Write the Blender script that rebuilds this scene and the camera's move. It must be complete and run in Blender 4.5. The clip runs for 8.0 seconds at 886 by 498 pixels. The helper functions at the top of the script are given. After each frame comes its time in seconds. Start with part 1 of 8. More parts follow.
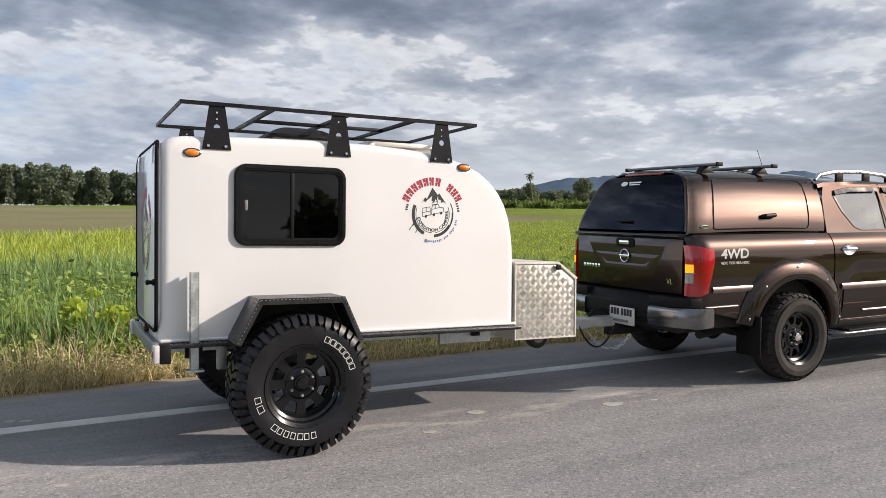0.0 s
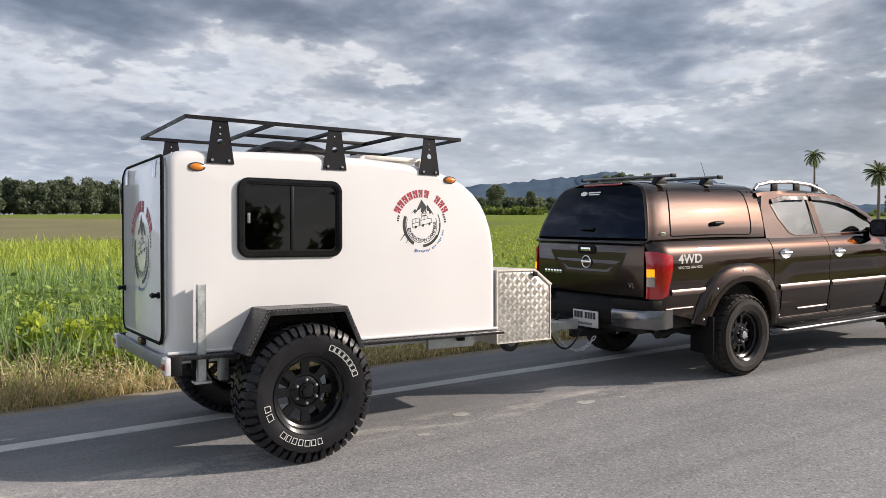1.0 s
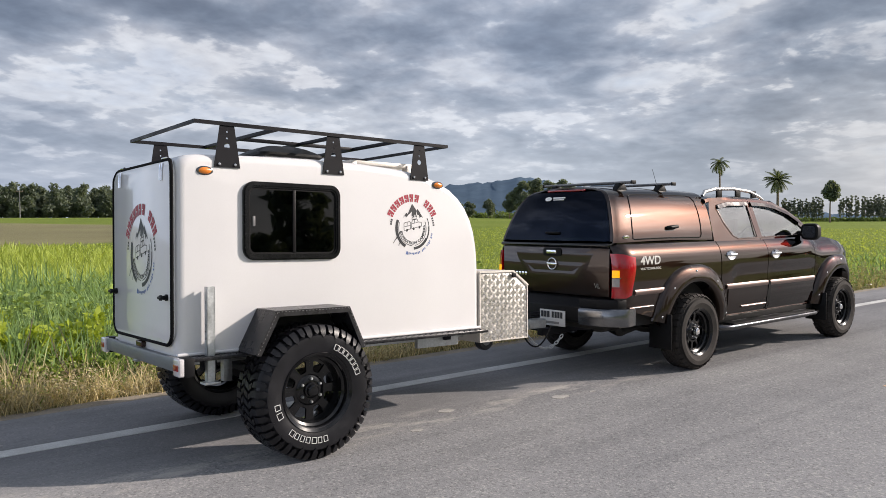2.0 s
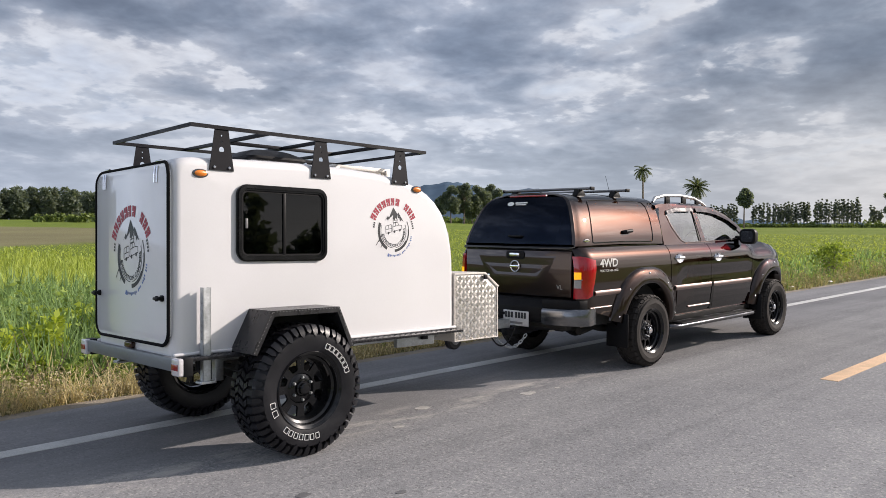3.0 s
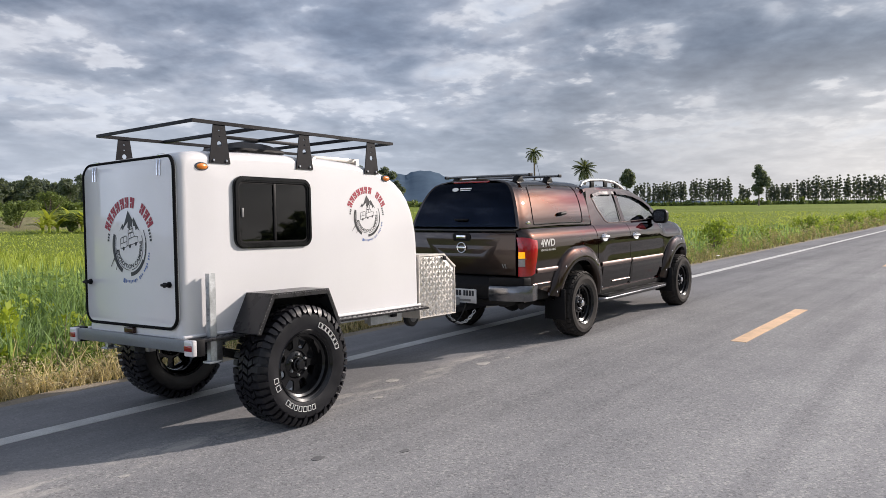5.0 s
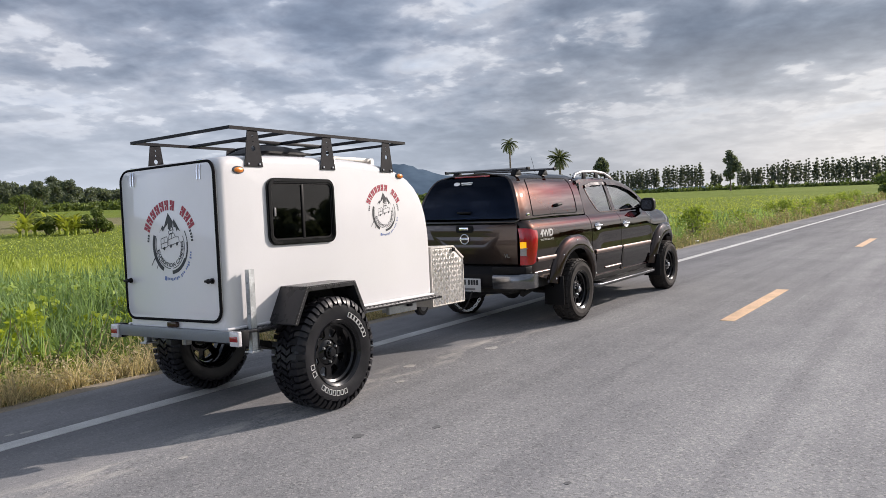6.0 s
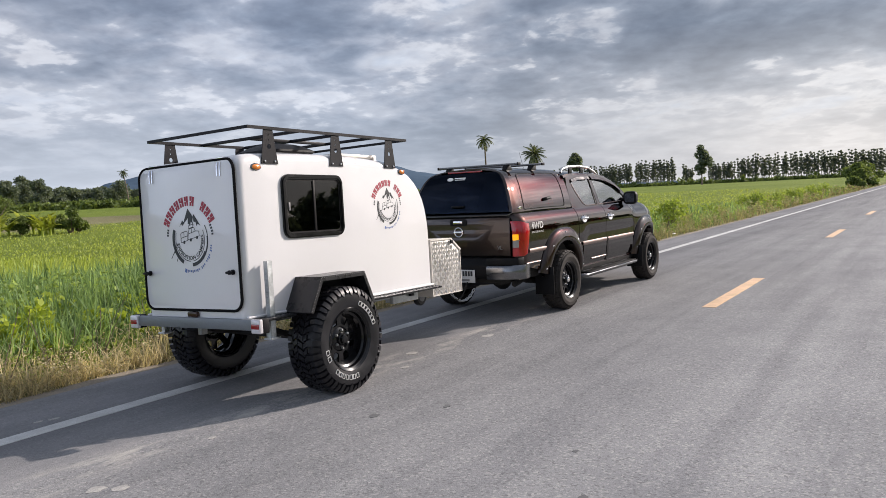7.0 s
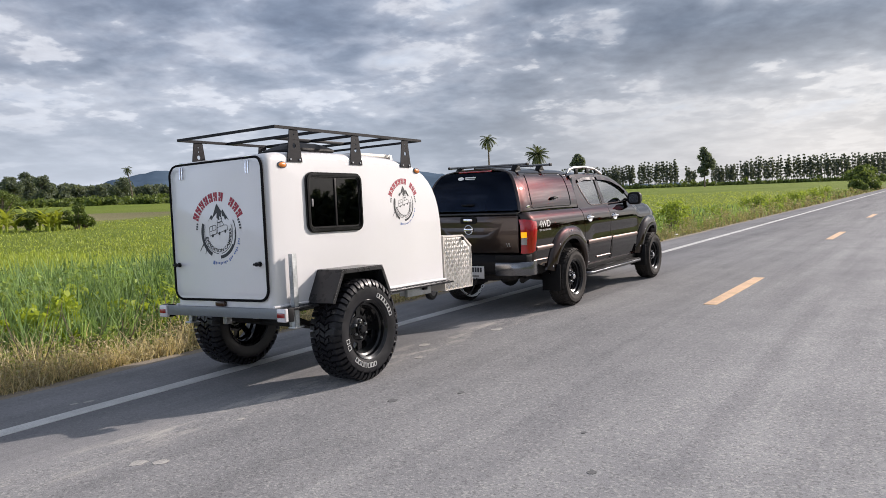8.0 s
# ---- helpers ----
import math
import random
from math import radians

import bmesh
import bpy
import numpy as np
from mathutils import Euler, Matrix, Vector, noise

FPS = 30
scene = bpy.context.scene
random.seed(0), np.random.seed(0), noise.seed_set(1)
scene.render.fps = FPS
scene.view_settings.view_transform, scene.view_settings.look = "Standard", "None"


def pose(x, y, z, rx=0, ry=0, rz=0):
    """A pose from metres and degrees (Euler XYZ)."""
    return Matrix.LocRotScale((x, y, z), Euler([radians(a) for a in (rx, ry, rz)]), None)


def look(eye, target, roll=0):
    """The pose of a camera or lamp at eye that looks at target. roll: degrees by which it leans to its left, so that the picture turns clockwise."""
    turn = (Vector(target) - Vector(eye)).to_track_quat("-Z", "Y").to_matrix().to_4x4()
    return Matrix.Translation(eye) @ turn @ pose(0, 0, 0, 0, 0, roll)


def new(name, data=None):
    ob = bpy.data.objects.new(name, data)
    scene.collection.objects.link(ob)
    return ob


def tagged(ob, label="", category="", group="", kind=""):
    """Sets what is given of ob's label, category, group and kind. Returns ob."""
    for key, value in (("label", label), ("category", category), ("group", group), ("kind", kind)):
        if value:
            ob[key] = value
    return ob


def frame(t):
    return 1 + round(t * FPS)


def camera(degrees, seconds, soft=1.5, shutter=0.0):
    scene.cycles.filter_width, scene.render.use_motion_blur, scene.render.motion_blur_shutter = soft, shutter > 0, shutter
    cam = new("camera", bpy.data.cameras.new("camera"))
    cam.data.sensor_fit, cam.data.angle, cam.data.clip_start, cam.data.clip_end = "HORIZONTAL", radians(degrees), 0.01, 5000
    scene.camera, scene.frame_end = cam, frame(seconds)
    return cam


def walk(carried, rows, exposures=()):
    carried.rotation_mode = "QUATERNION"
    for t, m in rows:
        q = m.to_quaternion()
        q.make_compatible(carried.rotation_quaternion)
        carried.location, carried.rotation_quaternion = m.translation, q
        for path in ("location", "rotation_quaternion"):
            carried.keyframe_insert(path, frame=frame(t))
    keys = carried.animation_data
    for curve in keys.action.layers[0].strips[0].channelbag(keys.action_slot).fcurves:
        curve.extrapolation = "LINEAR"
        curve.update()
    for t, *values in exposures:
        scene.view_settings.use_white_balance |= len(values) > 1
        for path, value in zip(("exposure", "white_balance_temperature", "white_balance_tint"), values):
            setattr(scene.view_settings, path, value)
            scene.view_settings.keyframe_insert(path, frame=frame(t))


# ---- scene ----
cam = camera(60.0, 8.0, 0.8)
PATH = [
    (0, (-5.672, -4.476, 1.49), (-4.766, -2.696, 1.39), -0.0),
    (0.5, (-5.94, -4.424, 1.502), (-4.93, -2.7, 1.408), -0.2),
    (1, (-6.248, -4.403, 1.523), (-5.146, -2.736, 1.439), -0.4),
    (1.5, (-6.536, -4.33, 1.522), (-5.342, -2.728, 1.442), -0.4),
    (3, (-7.247, -4.158, 1.514), (-5.832, -2.746, 1.451), -0.0),
    (3.5, (-7.397, -4.087, 1.52), (-5.918, -2.742, 1.451), 0.2),
    (4, (-7.607, -4.04, 1.521), (-6.077, -2.754, 1.443), 0.3),
    (4.5, (-7.804, -4.045, 1.528), (-6.232, -2.813, 1.435), 0.0),
    (6, (-8.579, -4.032, 1.573), (-6.948, -2.882, 1.442), -2.3),
    (6.5, (-8.796, -4.048, 1.568), (-7.146, -2.927, 1.428), -2.8),
    (7, (-9.012, -4.035, 1.564), (-7.345, -2.939, 1.421), -2.8),
    (7.5, (-9.234, -4.029, 1.564), (-7.563, -2.941, 1.421), -2.6),
    (8, (-9.346, -4.125, 1.553), (-7.682, -3.025, 1.41), -2.3),
]
walk(cam, [(t, look(eye, target, roll)) for t, eye, target, roll in PATH], [(0, 0.13, 7000, 12), (1.5, 0.12, 6900, 12), (3, 0.08, 6720, 13), (4.5, 0.07, 6700, 13), (8, 0.10, 6680, 13)])

# ---------------------------------------------------------------- world and sun
SUN_AZ, SUN_EL = -28.5, 25.5     # degrees: bearing from +x, height


def node(nt, kind, **kw):
    n = nt.nodes.new(kind)
    for k, v in kw.items():
        n.inputs[k].default_value = v
    return n


def ramp(nt, stops, mode="LINEAR"):
    r = nt.nodes.new("ShaderNodeValToRGB")
    el = r.color_ramp.elements
    r.color_ramp.interpolation = mode
    while len(el) < len(stops):
        el.new(0.5)
    for e, (p, c) in zip(el, stops):
        e.position = p
        e.color = (*c, 1) if len(c) == 3 else c
    return r


def math_node(nt, op, a, b=None, c=None):
    n = nt.nodes.new("ShaderNodeMath")
    n.operation = op
    for i, v in enumerate((a, b, c)):
        if v is None:
            continue
        if isinstance(v, (int, float)):
            n.inputs[i].default_value = v
        else:
            nt.links.new(v, n.inputs[i])
    return n.outputs[0]


def mix_rgb(nt, fac, a, b, mode="MIX"):
    n = nt.nodes.new("ShaderNodeMix")
    n.data_type, n.blend_type = "RGBA", mode
    for i, v in ((0, fac), (6, a), (7, b)):
        if isinstance(v, (int, float)):
            n.inputs[i].default_value = v
        elif isinstance(v, tuple):
            n.inputs[i].default_value = (*v, 1) if len(v) == 3 else v
        else:
            nt.links.new(v, n.inputs[i])
    return n.outputs[2]


SKY_BIG, SKY_MID = (3.1, 1.7, 0), (0.4, 5.2, 0)
SKY_MASSES = [(11, 9.4, 14, 1.8, 0.130), (33, 5.0, 10, 2.4, 0.060), (31, 14.2, 4.0, 1.8, -0.110), (13, 4.2, 15, 2.2, -0.100), (22, 14.5, 6, 2.0, 0.100),
              (40, 9.6, 12, 1.6, -0.065), (56, 13.8, 9, 1.6, 0.090), (90, 7.0, 10, 3.0, -0.110), (72, 10.0, 9, 2.4, -0.070), (60, 6.0, 9, 2.4, -0.060), (88, 14.2, 9, 1.6, 0.080)]


def build_world():
    w = bpy.data.worlds.new("sky")
    scene.world = w
    w.use_nodes = True
    nt = w.node_tree
    L = nt.links.new
    bg = nt.nodes["Background"]
    bg.inputs["Strength"].default_value = 0.094
    sky = nt.nodes.new("ShaderNodeTexSky")
    sky.sky_type, sky.sun_disc = "NISHITA", False
    sky.sun_elevation, sky.sun_rotation = radians(SUN_EL), radians(90 - SUN_AZ)
    sky.air_density, sky.dust_density, sky.ozone_density = 1.0, 1.6, 1.2
    geo = nt.nodes.new("ShaderNodeTexCoord")
    sep = nt.nodes.new("ShaderNodeSeparateXYZ")
    L(geo.outputs["Generated"], sep.inputs[0])
    up = math_node(nt, "MAXIMUM", sep.outputs[2], 0.0)
    den = math_node(nt, "ADD", up, 0.20)
    comb = nt.nodes.new("ShaderNodeCombineXYZ")
    L(math_node(nt, "DIVIDE", sep.outputs[0], den), comb.inputs[0])
    L(math_node(nt, "DIVIDE", sep.outputs[1], den), comb.inputs[1])

    def cloud(scale, detail, rough, offset, dist=0.0, stretch=(1, 1, 1), turn=-30):
        mp = nt.nodes.new("ShaderNodeMapping")
        mp.inputs["Location"].default_value = offset
        mp.inputs["Scale"].default_value = stretch
        mp.inputs["Rotation"].default_value = (0, 0, radians(turn))
        L(comb.outputs[0], mp.inputs["Vector"])
        n = node(nt, "ShaderNodeTexNoise", Scale=scale, Detail=detail, Roughness=rough, Distortion=dist)
        L(mp.outputs[0], n.inputs["Vector"])
        return n.outputs["Fac"]

    def weigh(*terms):
        out = None
        for fac, w in terms:
            t = math_node(nt, "MULTIPLY", fac, w)
            out = t if out is None else math_node(nt, "ADD", out, t)
        return out

    def band(fac, lo, hi):
        a, b = (0.0,) * 3, (1.0,) * 3
        r = ramp(nt, [(lo, a), (hi, b)] if lo < hi else [(hi, b), (lo, a)], "EASE")
        L(fac, r.inputs[0])
        return r.outputs[0]

    big = cloud(0.75, 3.0, 0.5, SKY_BIG)
    mid = cloud(1.9, 6.0, 0.48, SKY_MID, 0.15)
    puff = cloud(4.8, 6.0, 0.52, (7.4, 2.2, 3), 0.25)
    fine = cloud(13.0, 4.0, 0.5, (1.4, 6.2, 2), 0.2)
    # broad masses of the cloud cover: bearing, height, spread in both, thicker or thinner (degrees)
    az = math_node(nt, "MULTIPLY", math_node(nt, "ARCTAN2", sep.outputs[1], sep.outputs[0]), 180 / math.pi)
    el = math_node(nt, "MULTIPLY", math_node(nt, "ARCSINE", sep.outputs[2]), 180 / math.pi)
    mass = None
    for a0, e0, wa, we, amount in SKY_MASSES:
        da = math_node(nt, "POWER", math_node(nt, "ABSOLUTE", math_node(nt, "DIVIDE", math_node(nt, "SUBTRACT", az, a0), wa)), 2.0)
        de = math_node(nt, "POWER", math_node(nt, "ABSOLUTE", math_node(nt, "DIVIDE", math_node(nt, "SUBTRACT", el, e0), we)), 2.0)
        g = math_node(nt, "MULTIPLY", math_node(nt, "EXPONENT", math_node(nt, "MULTIPLY", math_node(nt, "ADD", da, de), -1.0)), amount)
        mass = g if mass is None else math_node(nt, "ADD", mass, g)
    # a grey sheet, heavier here and lighter there, thin parts lit through
    body = math_node(nt, "ADD", weigh((big, 0.30), (mid, 0.42), (puff, 0.28)), mass)
    shade = ramp(nt, [(0.34, (4.9, 6.2, 8.0)), (0.39, (6.6, 7.2, 8.0)), (0.43, (6.9, 7.2, 7.7)), (0.47, (5.6, 6.0, 6.7)), (0.51, (4.1, 4.6, 5.4)), (0.55, (3.0, 3.5, 4.3)), (0.60, (2.35, 2.8, 3.55)), (0.68, (1.8, 2.2, 2.9))])
    L(body, shade.inputs[0])
    col = mix_rgb(nt, 0.10, shade.outputs[0], sky.outputs[0])
    # sunlit rims and puffs where the sheet breaks up
    lit = math_node(nt, "MULTIPLY", band(math_node(nt, "ADD", weigh((puff, 0.52), (mid, 0.28), (fine, 0.20)), math_node(nt, "MULTIPLY", mass, 0.9)), 0.480, 0.420), band(big, 0.62, 0.42))
    col = mix_rgb(nt, math_node(nt, "MULTIPLY", lit, 0.58), col, (10.0, 10.0, 10.0))
    ripple = ramp(nt, [(0.3, (1.11, 1.11, 1.10)), (0.7, (0.88, 0.88, 0.89))])
    L(fine, ripple.inputs[0])
    col = mix_rgb(nt, 1.0, col, ripple.outputs[0], "MULTIPLY")
    # pale veil low over the horizon
    low = ramp(nt, [(0.0, (0.78, 0.78, 0.78)), (0.05, (0.60, 0.60, 0.60)), (0.11, (0.26, 0.26, 0.26)), (0.19, (0, 0, 0))])
    L(up, low.inputs[0])
    side = ramp(nt, [(0.40, (5.7, 6.3, 7.2)), (0.51, (9.2, 9.8, 10.3)), (0.60, (8.2, 8.7, 9.1)), (0.74, (5.4, 5.85, 6.3)), (0.80, (8.5, 8.4, 8.2)), (0.87, (10.8, 10.3, 9.6)), (0.93, (10.0, 9.5, 8.8)), (1.0, (11.0, 10.2, 9.0))])
    dot = nt.nodes.new("ShaderNodeVectorMath")
    dot.operation = "DOT_PRODUCT"
    L(geo.outputs["Generated"], dot.inputs[0])
    ce = math.cos(radians(SUN_EL))
    dot.inputs[1].default_value = (ce * math.cos(radians(SUN_AZ)), ce * math.sin(radians(SUN_AZ)), math.sin(radians(SUN_EL)))
    near_sun = math_node(nt, "MULTIPLY_ADD", dot.outputs["Value"], 0.5, 0.5)
    L(near_sun, side.inputs[0])
    col = mix_rgb(nt, low.outputs[0], col, side.outputs[0])
    # the cloud sheet is brighter around the sun
    # the boost opposite the sun, out of view, is added to light the trailer's back
    glow = ramp(nt, [(0.0, (2.7, 2.8, 3.0)), (0.13, (2.4, 2.5, 2.7)), (0.21, (1.7, 1.78, 1.9)), (0.29, (0.96, 1.0, 1.06)), (0.5, (0.84, 0.86, 0.90)), (0.68, (0.98, 1.01, 1.06)), (0.78, (0.84, 0.86, 0.89)),
                     (0.90, (0.98, 0.98, 0.97)), (0.95, (1.25, 1.23, 1.20)), (0.978, (2.3, 2.24, 2.15)), (0.992, (4.2, 4.0, 3.8)), (1.0, (9.0, 8.5, 7.9))])
    L(near_sun, glow.inputs[0])
    col = mix_rgb(nt, 1.0, col, glow.outputs[0], "MULTIPLY")
    col = mix_rgb(nt, 1.0, col, (0.882, 0.912, 0.956), "MULTIPLY")
    L(col, bg.inputs["Color"])


build_world()
sun = new("sun", bpy.data.lights.new("sun", "SUN"))
sun.data.energy, sun.data.angle, sun.data.color = 5.15, radians(0.6), (1.0, 0.915, 0.845)
sun.matrix_world = look((math.cos(radians(SUN_AZ)) * 40, math.sin(radians(SUN_AZ)) * 40, 40 * math.tan(radians(SUN_EL))), (0, 0, 0))


# ---------------------------------------------------------------- materials
def surface(name, base, rough=0.5, metal=0.0, var=0.12, scale=6.0, grain=0.06, grain_scale=90.0, bump=0.15,
            bump_scale=120.0, coat=0.0, dirt=None, dirt_amount=0.0, rough_var=0.1, random_tint=0.0, island=0.0, spec=0.5):
    """A worn real-world surface: colour that varies at two scales, fine relief, uneven gloss, and optional stains."""
    m = bpy.data.materials.new(name)
    m.use_nodes = True
    nt = m.node_tree
    L = nt.links.new
    b = nt.nodes["Principled BSDF"]
    tc = nt.nodes.new("ShaderNodeTexCoord")
    n1 = node(nt, "ShaderNodeTexNoise", Scale=scale, Detail=5.0, Roughness=0.6)
    n2 = node(nt, "ShaderNodeTexNoise", Scale=grain_scale, Detail=3.0, Roughness=0.6)
    n3 = node(nt, "ShaderNodeTexNoise", Scale=bump_scale, Detail=4.0, Roughness=0.65)
    for n in (n1, n2, n3):
        L(tc.outputs["Object"], n.inputs["Vector"])
    dark = tuple(c * (1 - var) for c in base)
    light = tuple(min(1, c * (1 + var)) for c in base)
    r1 = ramp(nt, [(0.3, dark), (0.7, light)])
    L(n1.outputs["Fac"], r1.inputs[0])
    r2 = ramp(nt, [(0.3, (1 - grain,) * 3), (0.7, (1 + grain,) * 3)])
    L(n2.outputs["Fac"], r2.inputs[0])
    col = mix_rgb(nt, 1.0, r1.outputs[0], r2.outputs[0], "MULTIPLY")
    if dirt:
        n4 = node(nt, "ShaderNodeTexNoise", Scale=scale * 0.6, Detail=8.0, Roughness=0.7)
        L(tc.outputs["Object"], n4.inputs["Vector"])
        r4 = ramp(nt, [(0.48, (0, 0, 0)), (0.72, (dirt_amount,) * 3)])
        L(n4.outputs["Fac"], r4.inputs[0])
        col = mix_rgb(nt, r4.outputs[0], col, dirt)
    if random_tint:
        oi = nt.nodes.new("ShaderNodeObjectInfo")
        r5 = ramp(nt, [(0.0, (1 - random_tint,) * 3), (1.0, (1 + random_tint,) * 3)])
        L(oi.outputs["Random"], r5.inputs[0])
        col = mix_rgb(nt, 1.0, col, r5.outputs[0], "MULTIPLY")
    if island:
        gi = nt.nodes.new("ShaderNodeNewGeometry")
        r6 = ramp(nt, [(0.0, (1 - island,) * 3), (1.0, (1 + island,) * 3)])
        L(gi.outputs["Random Per Island"], r6.inputs[0])
        col = mix_rgb(nt, 1.0, col, r6.outputs[0], "MULTIPLY")
    L(col, b.inputs["Base Color"])
    rr = ramp(nt, [(0.3, (max(0.02, rough - rough_var),) * 3), (0.7, (min(1, rough + rough_var),) * 3)])
    L(n1.outputs["Fac"], rr.inputs[0])
    L(rr.outputs[0], b.inputs["Roughness"])
    b.inputs["Metallic"].default_value = metal
    b.inputs["Specular IOR Level"].default_value = spec
    if coat:
        b.inputs["Coat Weight"].default_value = coat
        b.inputs["Coat Roughness"].default_value = 0.04
    if bump:
        bp = node(nt, "ShaderNodeBump", Strength=bump, Distance=0.004)
        L(n3.outputs["Fac"], bp.inputs["Height"])
        L(bp.outputs[0], b.inputs["Normal"])
    return m


def tinted_glass(name, tint, rough=0.02):
    m = bpy.data.materials.new(name)
    m.use_nodes = True
    b = m.node_tree.nodes["Principled BSDF"]
    b.inputs["Base Color"].default_value = (*tint, 1)
    b.inputs["Roughness"].default_value = rough
    b.inputs["Transmission Weight"].default_value = 1.0
    b.inputs["IOR"].default_value = 1.5
    return m


def leaf_material(name, lo, hi, trans=0.3, rough=0.55):
    """Leaves and blades: each island its own green, some light passing through."""
    m = bpy.data.materials.new(name)
    m.use_nodes = True
    nt = m.node_tree
    L = nt.links.new
    b = nt.nodes["Principled BSDF"]
    gi = nt.nodes.new("ShaderNodeNewGeometry")
    tc = nt.nodes.new("ShaderNodeTexCoord")
    n1 = node(nt, "ShaderNodeTexNoise", Scale=0.35, Detail=4.0, Roughness=0.6)
    L(tc.outputs["Object"], n1.inputs["Vector"])
    mixf = math_node(nt, "ADD", math_node(nt, "MULTIPLY", gi.outputs["Random Per Island"], 0.55), math_node(nt, "MULTIPLY", n1.outputs["Fac"], 0.75))
    mid = tuple((a + c) / 2 for a, c in zip(lo, hi))
    r = ramp(nt, [(0.2, lo), (0.6, mid), (0.95, hi)])
    L(mixf, r.inputs[0])
    L(r.outputs[0], b.inputs["Base Color"])
    b.inputs["Roughness"].default_value = rough
    b.inputs["Specular IOR Level"].default_value = 0.3
    t = nt.nodes.new("ShaderNodeBsdfTranslucent")
    L(mix_rgb(nt, 1.0, r.outputs[0], (1.25, 1.2, 0.7), "MULTIPLY"), t.inputs["Color"])
    ms = nt.nodes.new("ShaderNodeMixShader")
    ms.inputs[0].default_value = trans
    L(b.outputs[0], ms.inputs[1])
    L(t.outputs[0], ms.inputs[2])
    L(ms.outputs[0], nt.nodes["Material Output"].inputs["Surface"])
    return m


def asphalt_material():
    m = bpy.data.materials.new("worn_asphalt")
    m.use_nodes = True
    nt = m.node_tree
    L = nt.links.new
    b = nt.nodes["Principled BSDF"]
    tc = nt.nodes.new("ShaderNodeTexCoord")
    P = tc.outputs["Object"]
    stretch = nt.nodes.new("ShaderNodeMapping")
    stretch.inputs["Scale"].default_value = (0.12, 1.0, 1.0)
    L(P, stretch.inputs["Vector"])
    lanes = node(nt, "ShaderNodeTexNoise", Scale=1.1, Detail=5.0, Roughness=0.6)
    L(stretch.outputs[0], lanes.inputs["Vector"])
    blot = node(nt, "ShaderNodeTexNoise", Scale=0.9, Detail=7.0, Roughness=0.62)
    stones = node(nt, "ShaderNodeTexVoronoi", Scale=105.0, Randomness=1.0)
    grit = node(nt, "ShaderNodeTexNoise", Scale=160.0, Detail=3.0, Roughness=0.7)
    chips = node(nt, "ShaderNodeTexNoise", Scale=11.0, Detail=8.0, Roughness=0.75)
    for n in (blot, stones, grit, chips):
        L(P, n.inputs["Vector"])
    r0 = ramp(nt, [(0.3, (0.236, 0.237, 0.241)), (0.7, (0.310, 0.309, 0.310))])
    L(blot.outputs["Fac"], r0.inputs[0])
    r1 = ramp(nt, [(0.3, (0.83, 0.83, 0.845)), (0.7, (1.14, 1.14, 1.13))])
    L(lanes.outputs["Fac"], r1.inputs[0])
    c = mix_rgb(nt, 1.0, r0.outputs[0], r1.outputs[0], "MULTIPLY")
    sr = ramp(nt, [(0.0, (0.72, 0.72, 0.72)), (0.45, (0.99, 0.99, 0.99)), (1.0, (1.36, 1.34, 1.31))])
    L(stones.outputs["Color"], sr.inputs[0])
    sep = nt.nodes.new("ShaderNodeSeparateXYZ")
    L(P, sep.inputs[0])
    across = math_node(nt, "MULTIPLY_ADD", sep.outputs[1], 0.05, 0.5)
    # open-textured lane, smoother sealed strip beside the field
    coarse = ramp(nt, [(0.517, (0.50, 0.50, 0.50)), (0.530, (0.22, 0.22, 0.22))])
    L(across, coarse.inputs[0])
    c = mix_rgb(nt, coarse.outputs[0], c, mix_rgb(nt, 1.0, c, sr.outputs[0], "MULTIPLY"))
    pits = node(nt, "ShaderNodeTexNoise", Scale=34.0, Detail=5.0, Roughness=0.65)
    L(P, pits.inputs["Vector"])
    pr = ramp(nt, [(0.32, (0.42, 0.42, 0.42)), (0.41, (1, 1, 1)), (0.63, (1, 1, 1)), (0.72, (1.4, 1.37, 1.32))])
    L(pits.outputs["Fac"], pr.inputs[0])
    c = mix_rgb(nt, coarse.outputs[0], c, mix_rgb(nt, 1.0, c, pr.outputs[0], "MULTIPLY"))
    pebbles = node(nt, "ShaderNodeTexVoronoi", Scale=72.0, Randomness=1.0)
    L(P, pebbles.inputs["Vector"])
    pb = ramp(nt, [(0.20, (0.5, 0.5, 0.5)), (0.25, (1, 1, 1)), (0.74, (1, 1, 1)), (0.80, (1.7, 1.64, 1.55))])
    L(pebbles.outputs["Color"], pb.inputs[0])
    c = mix_rgb(nt, coarse.outputs[0], c, mix_rgb(nt, 1.0, c, pb.outputs[0], "MULTIPLY"))
    # paler towards the crown of the other lane, darker along the shoulder
    cross_tone = ramp(nt, [(0.25, (1.20, 1.20, 1.19)), (0.36, (1.12, 1.12, 1.12)), (0.44, (0.97, 0.97, 0.97)), (0.50, (0.90, 0.90, 0.905)), (0.56, (0.80, 0.80, 0.815)), (0.60, (0.84, 0.84, 0.86))])
    L(math_node(nt, "ADD", across, math_node(nt, "MULTIPLY", math_node(nt, "SUBTRACT", blot.outputs["Fac"], 0.5), 0.10)), cross_tone.inputs[0])
    c = mix_rgb(nt, 1.0, c, cross_tone.outputs[0], "MULTIPLY")
    # long dark tracks of rubber and oil down each lane
    track_map = nt.nodes.new("ShaderNodeMapping")
    track_map.inputs["Scale"].default_value = (0.035, 1.0, 1.0)
    L(P, track_map.inputs["Vector"])
    tracks = node(nt, "ShaderNodeTexNoise", Scale=2.6, Detail=6.0, Roughness=0.6)
